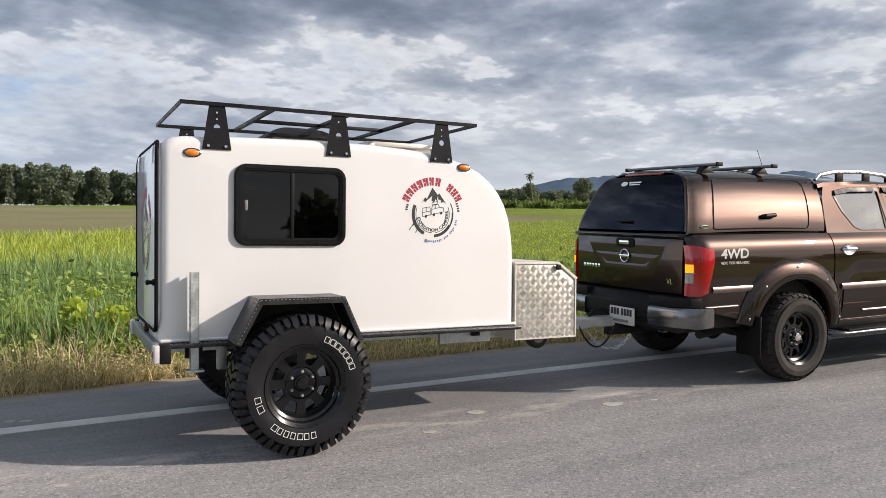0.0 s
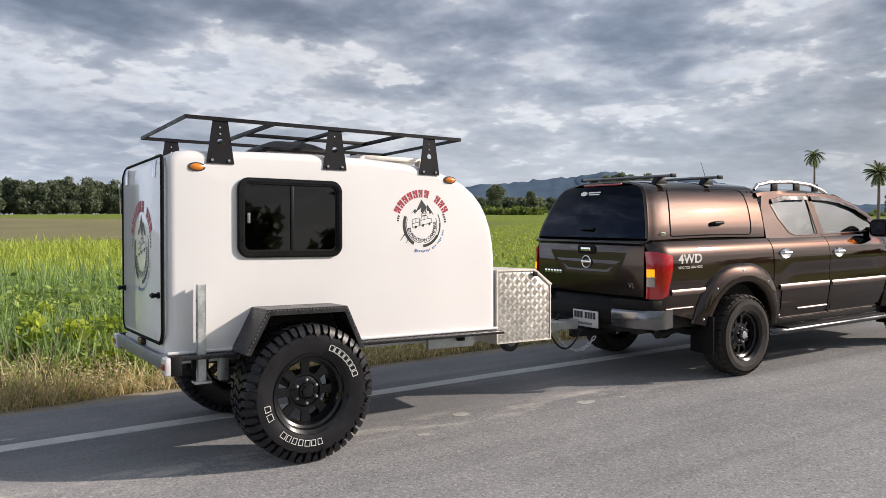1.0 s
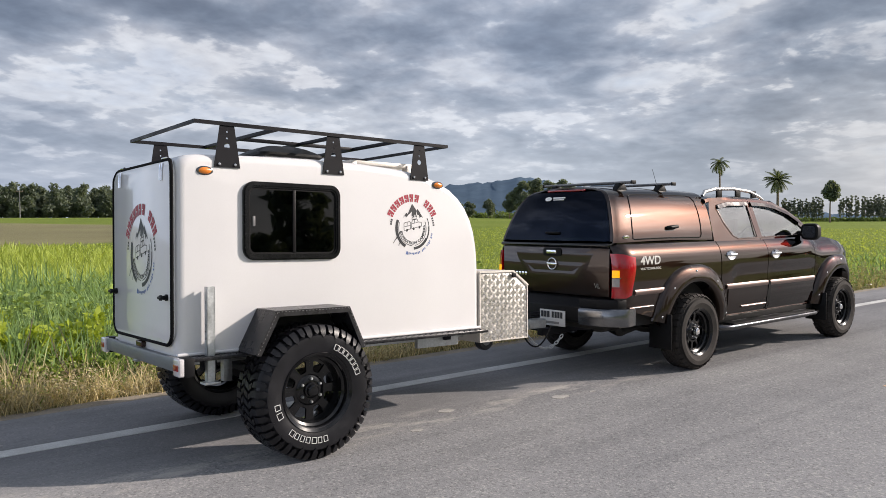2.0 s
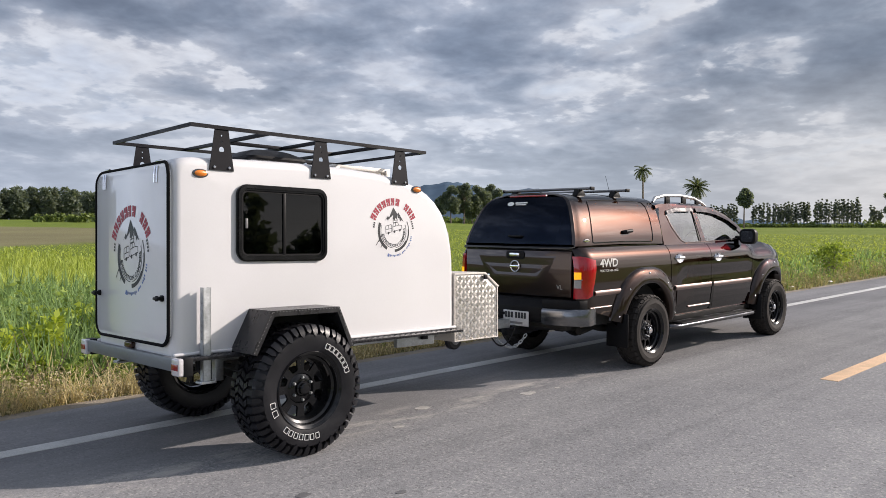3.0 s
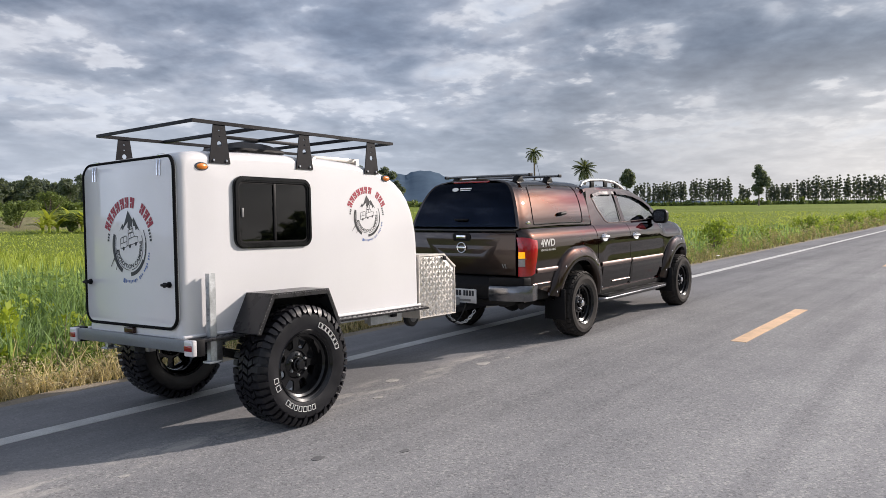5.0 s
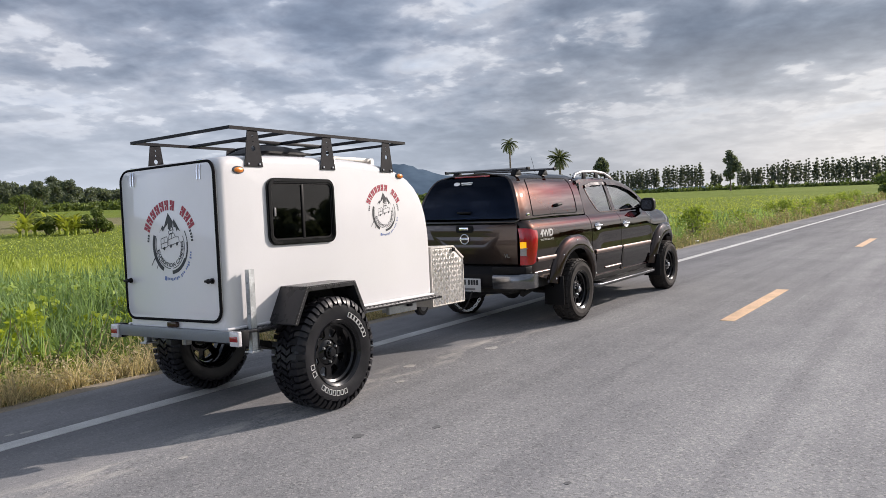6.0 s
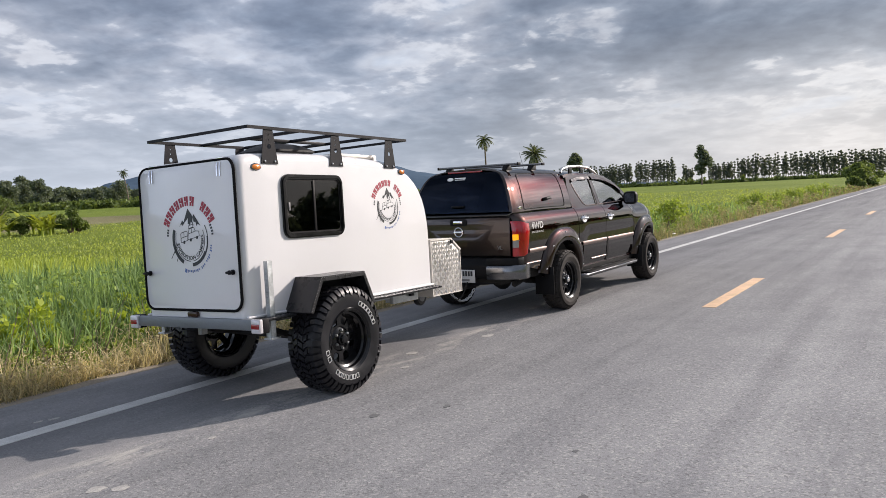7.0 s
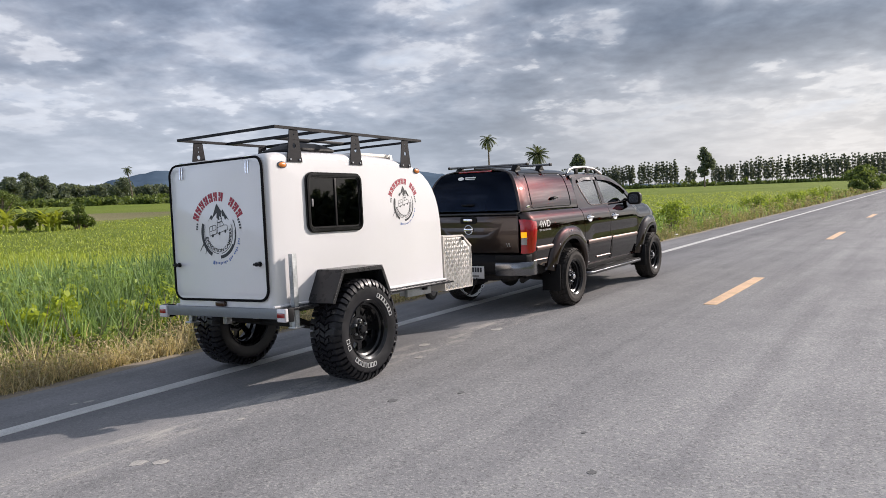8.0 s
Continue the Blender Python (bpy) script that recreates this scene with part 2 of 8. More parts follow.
    L(track_map.outputs[0], tracks.inputs["Vector"])
    tk = ramp(nt, [(0.34, (0.86, 0.86, 0.865)), (0.50, (1, 1, 1)), (0.66, (1.07, 1.07, 1.06))])
    L(tracks.outputs["Fac"], tk.inputs[0])
    c = mix_rgb(nt, 1.0, c, tk.outputs[0], "MULTIPLY")
    gr = ramp(nt, [(0.3, (0.88, 0.88, 0.88)), (0.7, (1.12, 1.12, 1.12))])
    L(grit.outputs["Fac"], gr.inputs[0])
    c = mix_rgb(nt, 1.0, c, gr.outputs[0], "MULTIPLY")
    dust = ramp(nt, [(0.58, (0, 0, 0)), (0.74, (0.5, 0.5, 0.5))])
    L(chips.outputs["Fac"], dust.inputs[0])
    c = mix_rgb(nt, dust.outputs[0], c, (0.40, 0.38, 0.35))
    # pale dust swept into a broken line along the seam of the lane
    seam = ramp(nt, [(0.503, (0, 0, 0)), (0.512, (1, 1, 1)), (0.520, (1, 1, 1)), (0.531, (0, 0, 0))])
    L(across, seam.inputs[0])
    long = nt.nodes.new("ShaderNodeMapping")
    long.inputs["Scale"].default_value = (0.45, 1.4, 1.0)
    L(P, long.inputs["Vector"])
    swept = node(nt, "ShaderNodeTexNoise", Scale=3.0, Detail=9.0, Roughness=0.68)
    L(long.outputs[0], swept.inputs["Vector"])
    sw = ramp(nt, [(0.50, (0, 0, 0)), (0.64, (0.75, 0.75, 0.75))])
    L(swept.outputs["Fac"], sw.inputs[0])
    reach = ramp(nt, [(0.49, (1, 1, 1)), (0.503, (0, 0, 0))])
    L(math_node(nt, "MULTIPLY_ADD", sep.outputs[0], 0.01, 0.5), reach.inputs[0])
    c = mix_rgb(nt, math_node(nt, "MULTIPLY", math_node(nt, "MULTIPLY", seam.outputs[0], sw.outputs[0]), reach.outputs[0]), c, (0.50, 0.47, 0.43))
    L(c, b.inputs["Base Color"])
    b.inputs["Roughness"].default_value = 0.92
    b.inputs["Diffuse Roughness"].default_value = 0.2
    b.inputs["Specular IOR Level"].default_value = 0.10
    h = math_node(nt, "ADD", math_node(nt, "MULTIPLY", stones.outputs["Distance"], 0.8), math_node(nt, "MULTIPLY", grit.outputs["Fac"], 0.5))
    bp = node(nt, "ShaderNodeBump", Strength=0.34, Distance=0.0045)
    L(h, bp.inputs["Height"])
    L(bp.outputs[0], b.inputs["Normal"])
    return m


def ground_material():
    """Crop land: green by the road, a fallow brown strip, then green again, in long uneven bands."""
    m = bpy.data.materials.new("crop_land")
    m.use_nodes = True
    nt = m.node_tree
    L = nt.links.new
    b = nt.nodes["Principled BSDF"]
    tc = nt.nodes.new("ShaderNodeTexCoord")
    P = tc.outputs["Object"]
    n1 = node(nt, "ShaderNodeTexNoise", Scale=0.05, Detail=6.0, Roughness=0.6)
    n2 = node(nt, "ShaderNodeTexNoise", Scale=1.4, Detail=8.0, Roughness=0.7)
    n3 = node(nt, "ShaderNodeTexNoise", Scale=9.0, Detail=5.0, Roughness=0.7)
    for n in (n1, n2, n3):
        L(P, n.inputs["Vector"])
    g = ramp(nt, [(0.3, (0.115, 0.170, 0.028)), (0.5, (0.155, 0.205, 0.035)), (0.7, (0.205, 0.245, 0.052))])
    L(math_node(nt, "ADD", math_node(nt, "MULTIPLY", n1.outputs["Fac"], 0.6), math_node(nt, "MULTIPLY", n2.outputs["Fac"], 0.4)), g.inputs[0])
    e = ramp(nt, [(0.3, (0.145, 0.125, 0.075)), (0.5, (0.21, 0.195, 0.105)), (0.7, (0.27, 0.265, 0.13))])
    L(math_node(nt, "ADD", math_node(nt, "MULTIPLY", n1.outputs["Fac"], 0.5), math_node(nt, "MULTIPLY", n3.outputs["Fac"], 0.5)), e.inputs[0])
    # across the fields: a coordinate turned a little off the road
    sep = nt.nodes.new("ShaderNodeSeparateXYZ")
    L(P, sep.inputs[0])
    wob = math_node(nt, "MULTIPLY", math_node(nt, "SUBTRACT", n1.outputs["Fac"], 0.5), 16.0)
    a = math_node(nt, "ADD", math_node(nt, "SUBTRACT", sep.outputs[1], math_node(nt, "MULTIPLY", sep.outputs[0], 0.35)), wob)
    c2 = math_node(nt, "ADD", math_node(nt, "ADD", sep.outputs[1], math_node(nt, "MULTIPLY", sep.outputs[0], 1.6)), wob)
    start = ramp(nt, [(0.046, (0, 0, 0)), (0.049, (1, 1, 1))])
    L(math_node(nt, "DIVIDE", a, 1000.0), start.inputs[0])
    stop = ramp(nt, [(0.148, (1, 1, 1)), (0.152, (0, 0, 0))])
    L(math_node(nt, "DIVIDE", c2, 1000.0), stop.inputs[0])
    c = mix_rgb(nt, math_node(nt, "MULTIPLY", start.outputs[0], stop.outputs[0]), g.outputs[0], e.outputs[0])
    near = ramp(nt, [(0.090, (0, 0, 0)), (0.093, (1, 1, 1)), (0.1045, (1, 1, 1)), (0.106, (0, 0, 0))])
    L(math_node(nt, "DIVIDE", math_node(nt, "ADD", sep.outputs[1], 100.0), 1000.0), near.inputs[0])
    c = mix_rgb(nt, near.outputs[0], c, e.outputs[0])
    L(c, b.inputs["Base Color"])
    b.inputs["Roughness"].default_value = 0.95
    b.inputs["Specular IOR Level"].default_value = 0.1
    bp = node(nt, "ShaderNodeBump", Strength=1.0, Distance=0.25)
    L(n2.outputs["Fac"], bp.inputs["Height"])
    L(bp.outputs[0], b.inputs["Normal"])
    return m


M_ASPHALT, M_GROUND = asphalt_material(), ground_material()
M_SAND = surface("sandy_edge", (0.24, 0.205, 0.16), 0.95, var=0.25, scale=3, grain=0.25, grain_scale=60, bump=0.7, bump_scale=40)
M_LINE = surface("white_road_paint", (0.57, 0.57, 0.555), 0.75, var=0.12, scale=2, grain=0.2, grain_scale=120, bump=0.4, bump_scale=140, dirt=(0.26, 0.25, 0.24), dirt_amount=0.55)
M_DASH = surface("orange_road_paint", (0.74, 0.50, 0.31), 0.75, var=0.12, scale=3, grain=0.18, grain_scale=120, bump=0.4, bump_scale=140, dirt=(0.35, 0.25, 0.15), dirt_amount=0.6)
M_PALE = surface("dried_mud_on_asphalt", (0.37, 0.355, 0.335), 0.95, var=0.2, scale=8, grain=0.25, grain_scale=90, bump=0.4)
M_TAR = surface("dark_tar_spot", (0.115, 0.115, 0.118), 0.7, var=0.2, scale=8, bump=0.4)
M_SHELL = surface("white_fibreglass", (0.715, 0.708, 0.715), 0.36, var=0.02, scale=1.5, grain=0.01, bump=0.015, bump_scale=8, coat=0.8, rough_var=0.05, dirt=(0.66, 0.63, 0.58), dirt_amount=0.12)
M_BLACKPOW = surface("black_powder_coat", (0.011, 0.011, 0.014), 0.48, var=0.15, bump=0.12, bump_scale=300, spec=0.14)
M_RUBBER = surface("black_rubber", (0.010, 0.010, 0.0125), 0.36, var=0.2, scale=8, grain=0.15, bump=0.2, bump_scale=150, dirt=(0.03, 0.029, 0.029), dirt_amount=0.15, spec=0.34)
M_GASKET = surface("matt_rubber_gasket", (0.008, 0.008, 0.009), 0.75, var=0.1, bump=0.05, spec=0.06)
M_SEAL = surface("black_rubber_seal", (0.008, 0.008, 0.009), 0.2, var=0.1, bump=0.02, spec=0.3)
M_RIM = surface("gloss_black_steel", (0.006, 0.006, 0.007), 0.16, var=0.1, bump=0.02, coat=0.3, spec=0.3)
M_GALV = surface("galvanised_steel", (0.50, 0.52, 0.53), 0.48, metal=0.85, var=0.18, scale=14, grain=0.12, grain_scale=60, bump=0.08, rough_var=0.14)
M_ALU = surface("bare_aluminium", (0.62, 0.59, 0.55), 0.58, metal=0.6, var=0.08, scale=6, bump=0.05, rough_var=0.1)
M_CHEQUER = surface("bright_chequer_bars", (0.74, 0.71, 0.67), 0.30, metal=0.9, var=0.05, scale=6, bump=0.0, rough_var=0.08)
M_CHROME = surface("chrome", (0.75, 0.75, 0.76), 0.09, metal=1.0, var=0.03, bump=0.0, rough_var=0.03)
M_STEEL = surface("grey_painted_steel", (0.165, 0.18, 0.19), 0.42, metal=0.2, var=0.05, scale=5, bump=0.03)
M_DARKCHROME = surface("dark_chrome", (0.11, 0.11, 0.12), 0.2, metal=1.0, var=0.05, bump=0.0)
M_RAIL = surface("silver_rail", (0.55, 0.55, 0.55), 0.35, metal=0.9, var=0.04, bump=0.02)
M_VISOR = surface("bronze_visor", (0.045, 0.022, 0.016), 0.12, var=0.05, bump=0.0, spec=0.4)
M_DUSTY = surface("dusty_black_rubber", (0.034, 0.031, 0.029), 0.75, var=0.25, scale=6, grain=0.2, bump=0.3, bump_scale=120, spec=0.15, dirt=(0.08, 0.07, 0.065), dirt_amount=0.3)
M_GREYCHROME = surface("dull_chrome", (0.20, 0.205, 0.215), 0.22, metal=1.0, var=0.06, bump=0.0, rough_var=0.05)
M_SATIN = surface("satin_chrome", (0.27, 0.205, 0.19), 0.36, metal=1.0, var=0.05, bump=0.0, rough_var=0.05)
M_PLASTIC = surface("black_plastic", (0.009, 0.009, 0.010), 0.5, var=0.1, bump=0.12, bump_scale=400, spec=0.14)
M_GREYPL = surface("grey_plastic", (0.17, 0.17, 0.175), 0.5, var=0.08, bump=0.08, bump_scale=300)
M_BROWN = surface("brown_metallic_paint", (0.0365, 0.0255, 0.0218), 0.36, metal=1.0, var=0.04, scale=1.2, grain=0.06, grain_scale=900, bump=0.0, coat=1.0, rough_var=0.03, spec=0.0, dirt=(0.06, 0.045, 0.035), dirt_amount=0.06)
M_BROWN.node_tree.nodes["Principled BSDF"].inputs["Specular Tint"].default_value = (0.20, 0.17, 0.155, 1)
M_BROWN.node_tree.nodes["Principled BSDF"].inputs["Coat Roughness"].default_value = 0.02
M_BROWN.node_tree.nodes["Principled BSDF"].inputs["Coat IOR"].default_value = 1.44
M_DARK = surface("dark_underside", (0.02, 0.019, 0.018), 0.85, var=0.3, scale=8, bump=0.3, dirt=(0.07, 0.06, 0.05), dirt_amount=0.4)
M_RED = surface("red_lens", (0.40, 0.003, 0.010), 0.10, var=0.18, scale=11, bump=0.0, coat=1.0)
M_REDLAMP = surface("dark_red_lens", (0.26, 0.010, 0.016), 0.14, var=0.06, bump=0.0, coat=0.6)
M_CLEARL = surface("clear_lens", (0.30, 0.285, 0.28), 0.12, var=0.1, scale=20, bump=0.2, bump_scale=60, coat=1.0)
M_CLEARW = surface("clear_lamp_plastic", (0.62, 0.60, 0.61), 0.12, var=0.1, scale=20, bump=0.2, bump_scale=60, coat=1.0)
M_AMBER = surface("amber_lens", (0.75, 0.21, 0.015), 0.18, var=0.1, scale=40, bump=0.3, bump_scale=160, coat=1.0)
M_WHITE = surface("white_decal", (0.78, 0.78, 0.76), 0.5, var=0.03, bump=0.0)
M_INK = surface("black_decal", (0.018, 0.02, 0.025), 0.5, var=0.08, bump=0.0)
M_REDINK = surface("red_decal", (0.34, 0.020, 0.045), 0.5, var=0.05, bump=0.0)
M_BLUEINK = surface("blue_decal", (0.10, 0.16, 0.36), 0.5, var=0.05, bump=0.0)
M_LIT = surface("lit_amber_lens", (0.80, 0.26, 0.01), 0.18, var=0.15, scale=60, bump=0.2, bump_scale=120, coat=0.6)
M_LIT.node_tree.nodes["Principled BSDF"].inputs["Emission Color"].default_value = (1.0, 0.50, 0.0, 1)
M_LIT.node_tree.nodes["Principled BSDF"].inputs["Emission Strength"].default_value = 0.75
M_PLATE = surface("white_plate", (0.52, 0.53, 0.54), 0.4, var=0.04, bump=0.02)
M_GLASS = tinted_glass("black_tinted_glass", (0.016, 0.022, 0.034))
M_GLASS.node_tree.nodes["Principled BSDF"].inputs["IOR"].default_value = 1.5
M_CARGLASS = tinted_glass("smoked_car_glass", (0.30, 0.33, 0.34))
M_CARGLASS.node_tree.nodes["Principled BSDF"].inputs["IOR"].default_value = 1.62
# the blue of reflected sky is put into this glass's tint and specular
M_REARGLASS = tinted_glass("dark_canopy_glass", (0.008, 0.013, 0.040))
M_REARGLASS.node_tree.nodes["Principled BSDF"].inputs["IOR"].default_value = 1.28
M_REARGLASS.node_tree.nodes["Principled BSDF"].inputs["Specular Tint"].default_value = (0.45, 0.62, 1.0, 1)
M_BARK = surface("bark", (0.17, 0.13, 0.10), 0.9, var=0.3, scale=6, grain=0.2, bump=0.8, bump_scale=30)


# ---------------------------------------------------------------- building blocks
def link_mesh(name, bm, mat, angle=35.0):
    me = bpy.data.meshes.new(name)
    bm.normal_update()
    bm.to_mesh(me)
    bm.free()
    if mat:
        me.materials.append(mat)
    me.shade_smooth()
    me.set_sharp_from_angle(angle=radians(angle))
    return new(name, me)


def part(name, bm, mat, parent, label="", angle=35.0):
    ob = link_mesh(name, bm, mat, angle)
    ob.parent = parent
    if label:
        ob["label"] = label
    return ob


def thing(name, label, category, at=None, group="", kind=""):
    ob = new(name)
    ob.empty_display_size = 0.2
    if at is not None:
        ob.matrix_world = at
    return tagged(ob, label, category, group, kind)


def add_box(bm, x0, x1, y0, y1, z0, z1, bevel=0.0, seg=2, m=None):
    r = bmesh.ops.create_cube(bm, size=1.0)
    vs = r["verts"]
    for v in vs:
        v.co = Vector((x0 + (v.co.x + 0.5) * (x1 - x0), y0 + (v.co.y + 0.5) * (y1 - y0), z0 + (v.co.z + 0.5) * (z1 - z0)))
    if bevel:
        es = list({e for v in vs for e in v.link_edges})
        out = bmesh.ops.bevel(bm, geom=es, offset=bevel, segments=seg, profile=0.5, affect="EDGES")
        vs = list({v for f in out["faces"] for v in f.verts} | {v for v in vs if v.is_valid})
    if m is not None:
        for v in vs:
            v.co = m @ v.co
    return bm


def box(x0, x1, y0, y1, z0, z1, bevel=0.0, seg=2):
    return add_box(bmesh.new(), x0, x1, y0, y1, z0, z1, bevel, seg)


def add_loft(bm, rings, closed=True, caps=(False, False)):
    """Skin between rings of points with equal counts."""
    rows = [[bm.verts.new(p) for p in ring] for ring in rings]
    n = len(rows[0])
    for a, b in zip(rows, rows[1:]):
        for i in range(n if closed else n - 1):
            j = (i + 1) % n
            try:
                bm.faces.new((a[i], a[j], b[j], b[i]))
            except ValueError:
                pass
    if caps[0]:
        bm.faces.new(rows[0][::-1])
    if caps[1]:
        bm.faces.new(rows[-1])
    return rows


def add_tube(bm, pts, r, n=8, closed=False, caps=True, square=False):
    pts = [Vector(p) for p in pts]
    if square:
        n = 4
    rings, ref = [], None
    k = len(pts)
    for i, p in enumerate(pts):
        a = pts[(i - 1) % k] if closed or i else p
        b = pts[(i + 1) % k] if closed or i < k - 1 else p
        d = (b - a).normalized()
        if ref is None:
            ref = Vector((0, 0, 1)) if abs(d.z) < 0.9 else Vector((1, 0, 0))
        side = d.cross(ref).normalized()
        up = side.cross(d).normalized()
        ref = up
        rr = r[i] if isinstance(r, (list, tuple)) else r
        ring = []
        for q in range(n):
            t = 2 * math.pi * q / n + (math.pi / 4 if square else 0)
            s = rr * (math.sqrt(2) if square else 1)
            ring.append(p + side * math.cos(t) * s + up * math.sin(t) * s)
        rings.append(ring)
    if closed:
        rings.append(rings[0])
        rows = [[bm.verts.new(p) for p in ring] for ring in rings[:-1]]
        rows.append(rows[0])
        for a, b in zip(rows, rows[1:]):
            for i in range(n):
                bm.faces.new((a[i], a[(i + 1) % n], b[(i + 1) % n], b[i]))
    else:
        add_loft(bm, rings, True, (caps, caps))
    bmesh.ops.recalc_face_normals(bm, faces=bm.faces)
    return bm


def tube(pts, r, n=8, **kw):
    return add_tube(bmesh.new(), pts, r, n, **kw)


def add_lathe(bm, prof, n=48, axis="y", centre=(0, 0, 0)):
    """Turn (radius, height along the axis) points about an axis."""
    rings = []
    for i in range(n):
        t = 2 * math.pi * i / n
        ring = []
        for r, h in prof:
            c, s = r * math.cos(t), r * math.sin(t)
            p = {"y": (c, h, s), "z": (c, s, h), "x": (h, c, s)}[axis]
            ring.append((p[0] + centre[0], p[1] + centre[1], p[2] + centre[2]))
        rings.append(ring)
    rows = [[bm.verts.new(p) for p in ring] for ring in rings]
    m = len(prof)
    for i in range(n):
        a, b = rows[i], rows[(i + 1) % n]
        for j in range(m - 1):
            if prof[j][0] < 1e-6 and prof[j + 1][0] < 1e-6:
                continue
            bm.faces.new((a[j], a[j + 1], b[j + 1], b[j]))
    bmesh.ops.remove_doubles(bm, verts=bm.verts, dist=1e-6)
    bmesh.ops.recalc_face_normals(bm, faces=bm.faces)
    return bm


def lathe(prof, n=48, axis="y", centre=(0, 0, 0)):
    return add_lathe(bmesh.new(), prof, n, axis, centre)


def add_prism(bm, poly, depth0, depth1, plane="xz", bevel=0.0):
    """A flat outline given thickness. plane xz: along y; xy: along z; yz: along x."""
    def at(p, d):
        return {"xz": (p[0], d, p[1]), "xy": (p[0], p[1], d), "yz": (d, p[0], p[1])}[plane]
    a = [bm.verts.new(at(p, depth0)) for p in poly]
    b = [bm.verts.new(at(p, depth1)) for p in poly]
    n = len(poly)
    fs = [bm.faces.new(a), bm.faces.new(b[::-1])]
    for i in range(n):
        fs.append(bm.faces.new((a[i], b[i], b[(i + 1) % n], a[(i + 1) % n])))
    bmesh.ops.recalc_face_normals(bm, faces=fs)
    if bevel:
        es = list({e for f in fs for e in f.edges})
        bmesh.ops.bevel(bm, geom=es, offset=bevel, segments=2, profile=0.5, affect="EDGES")
    return bm


def prism(poly, d0, d1, plane="xz", bevel=0.0):
    return add_prism(bmesh.new(), poly, d0, d1, plane, bevel)


def round_rect(w, h, r, n=6, cx=0.0, cy=0.0):
    pts = []
    for sx, sy, a0 in ((1, 1, 0), (-1, 1, 90), (-1, -1, 180), (1, -1, 270)):
        for i in range(n + 1):
            t = radians(a0 + 90 * i / n)
            pts.append((cx + sx * (w / 2 - r) + r * math.cos(t), cy + sy * (h / 2 - r) + r * math.sin(t)))
    return pts


def frame_ring(outer, inner, d0, d1, plane="xz"):
    """A flat frame between two outlines with the same number of points."""
    bm = bmesh.new()

    def at(p, d):
        return {"xz": (p[0], d, p[1]), "xy": (p[0], p[1], d), "yz": (d, p[0], p[1])}[plane]
    rings = [[at(p, d0) for p in outer], [at(p, d1) for p in outer], [at(p, d1) for p in inner], [at(p, d0) for p in inner], ]
    rings.append(rings[0])
    add_loft(bm, rings, True)
    bmesh.ops.remove_doubles(bm, verts=bm.verts, dist=1e-6)
    bmesh.ops.recalc_face_normals(bm, faces=bm.faces)
    return bm


def interp(x, table):
    for (x0, y0), (x1, y1) in zip(table, table[1:]):
        if x <= x1:
            t = min(1.0, max(0.0, (x - x0) / (x1 - x0)))
            return y0 + (y1 - y0) * t
    return table[-1][1]


def smooth(x, a, b):
    t = min(1.0, max(0.0, (x - a) / (b - a)))
    return t * t * (3 - 2 * t)


def text_mesh(body, size, depth=0.002, shear=0.0, bold=0.0):
    cu = bpy.data.curves.new("lettering", "FONT")
    cu.body, cu.size, cu.align_x, cu.align_y = body, size, "CENTER", "CENTER"
    cu.extrude, cu.shear, cu.offset = depth, shear, bold
    ob = new("lettering", cu)
    me = bpy.data.meshes.new_from_object(ob.evaluated_get(bpy.context.evaluated_depsgraph_get()))
    bpy.data.objects.remove(ob)
    bpy.data.curves.remove(cu)
    bm = bmesh.new()
    bm.from_mesh(me)
    bpy.data.meshes.remove(me)
    return bm


def transform(bm, m):
    bmesh.ops.transform(bm, matrix=m, verts=bm.verts)
    return bm

# ---------------------------------------------------------------- ground and road
def land(x, y):
    """Height of the land: level beside the road, a shallow ditch, then rising slowly to the far woods."""
    if y > 0:
        d = y - 2.6
    else:
        d = -5.4 - y
    z = -0.05
    if d > 0:
        z = -0.03 - 0.22 * smooth(d, 0.2, 2.2)
        far = math.hypot(x + 7, y + 4)
        turn = 0.15 + 0.85 * smooth(math.degrees(math.atan2(y + 4, x + 7)), 22, 58)
        z += 3.1 * smooth(far, 10, 230) * smooth(d, 2, 24) * turn
        z += 0.05 * noise.noise(Vector((x * 0.3, y * 0.3, 0))) * smooth(d, 0.3, 1.5)
    return z


def graded(steps):
    out = [0.0]
    for size, count in steps:
        for _ in range(count):
            out.append(out[-1] + size)
    return [-v for v in out[:0:-1]] + out


def build_ground():
    xs = graded([(2, 30), (6, 20), (20, 12), (80, 10), (300, 10)])
    ys = graded([(0.7, 24), (2, 16), (6, 14), (20, 12), (80, 10), (300, 10)])
    bm = bmesh.new()
    rows = [[bm.verts.new((x, y, land(x, y))) for y in ys] for x in xs]
    for a, b in zip(rows, rows[1:]):
        for i in range(len(ys) - 1):
            bm.faces.new((a[i], b[i], b[i + 1], a[i + 1]))
    tagged(link_mesh("ground", bm, M_GROUND, 180), "flat green crop land with a fallow brown strip", "ground", kind="structure")


build_ground()
ROAD_NEAR, ROAD_FAR = -5.3, 2.42


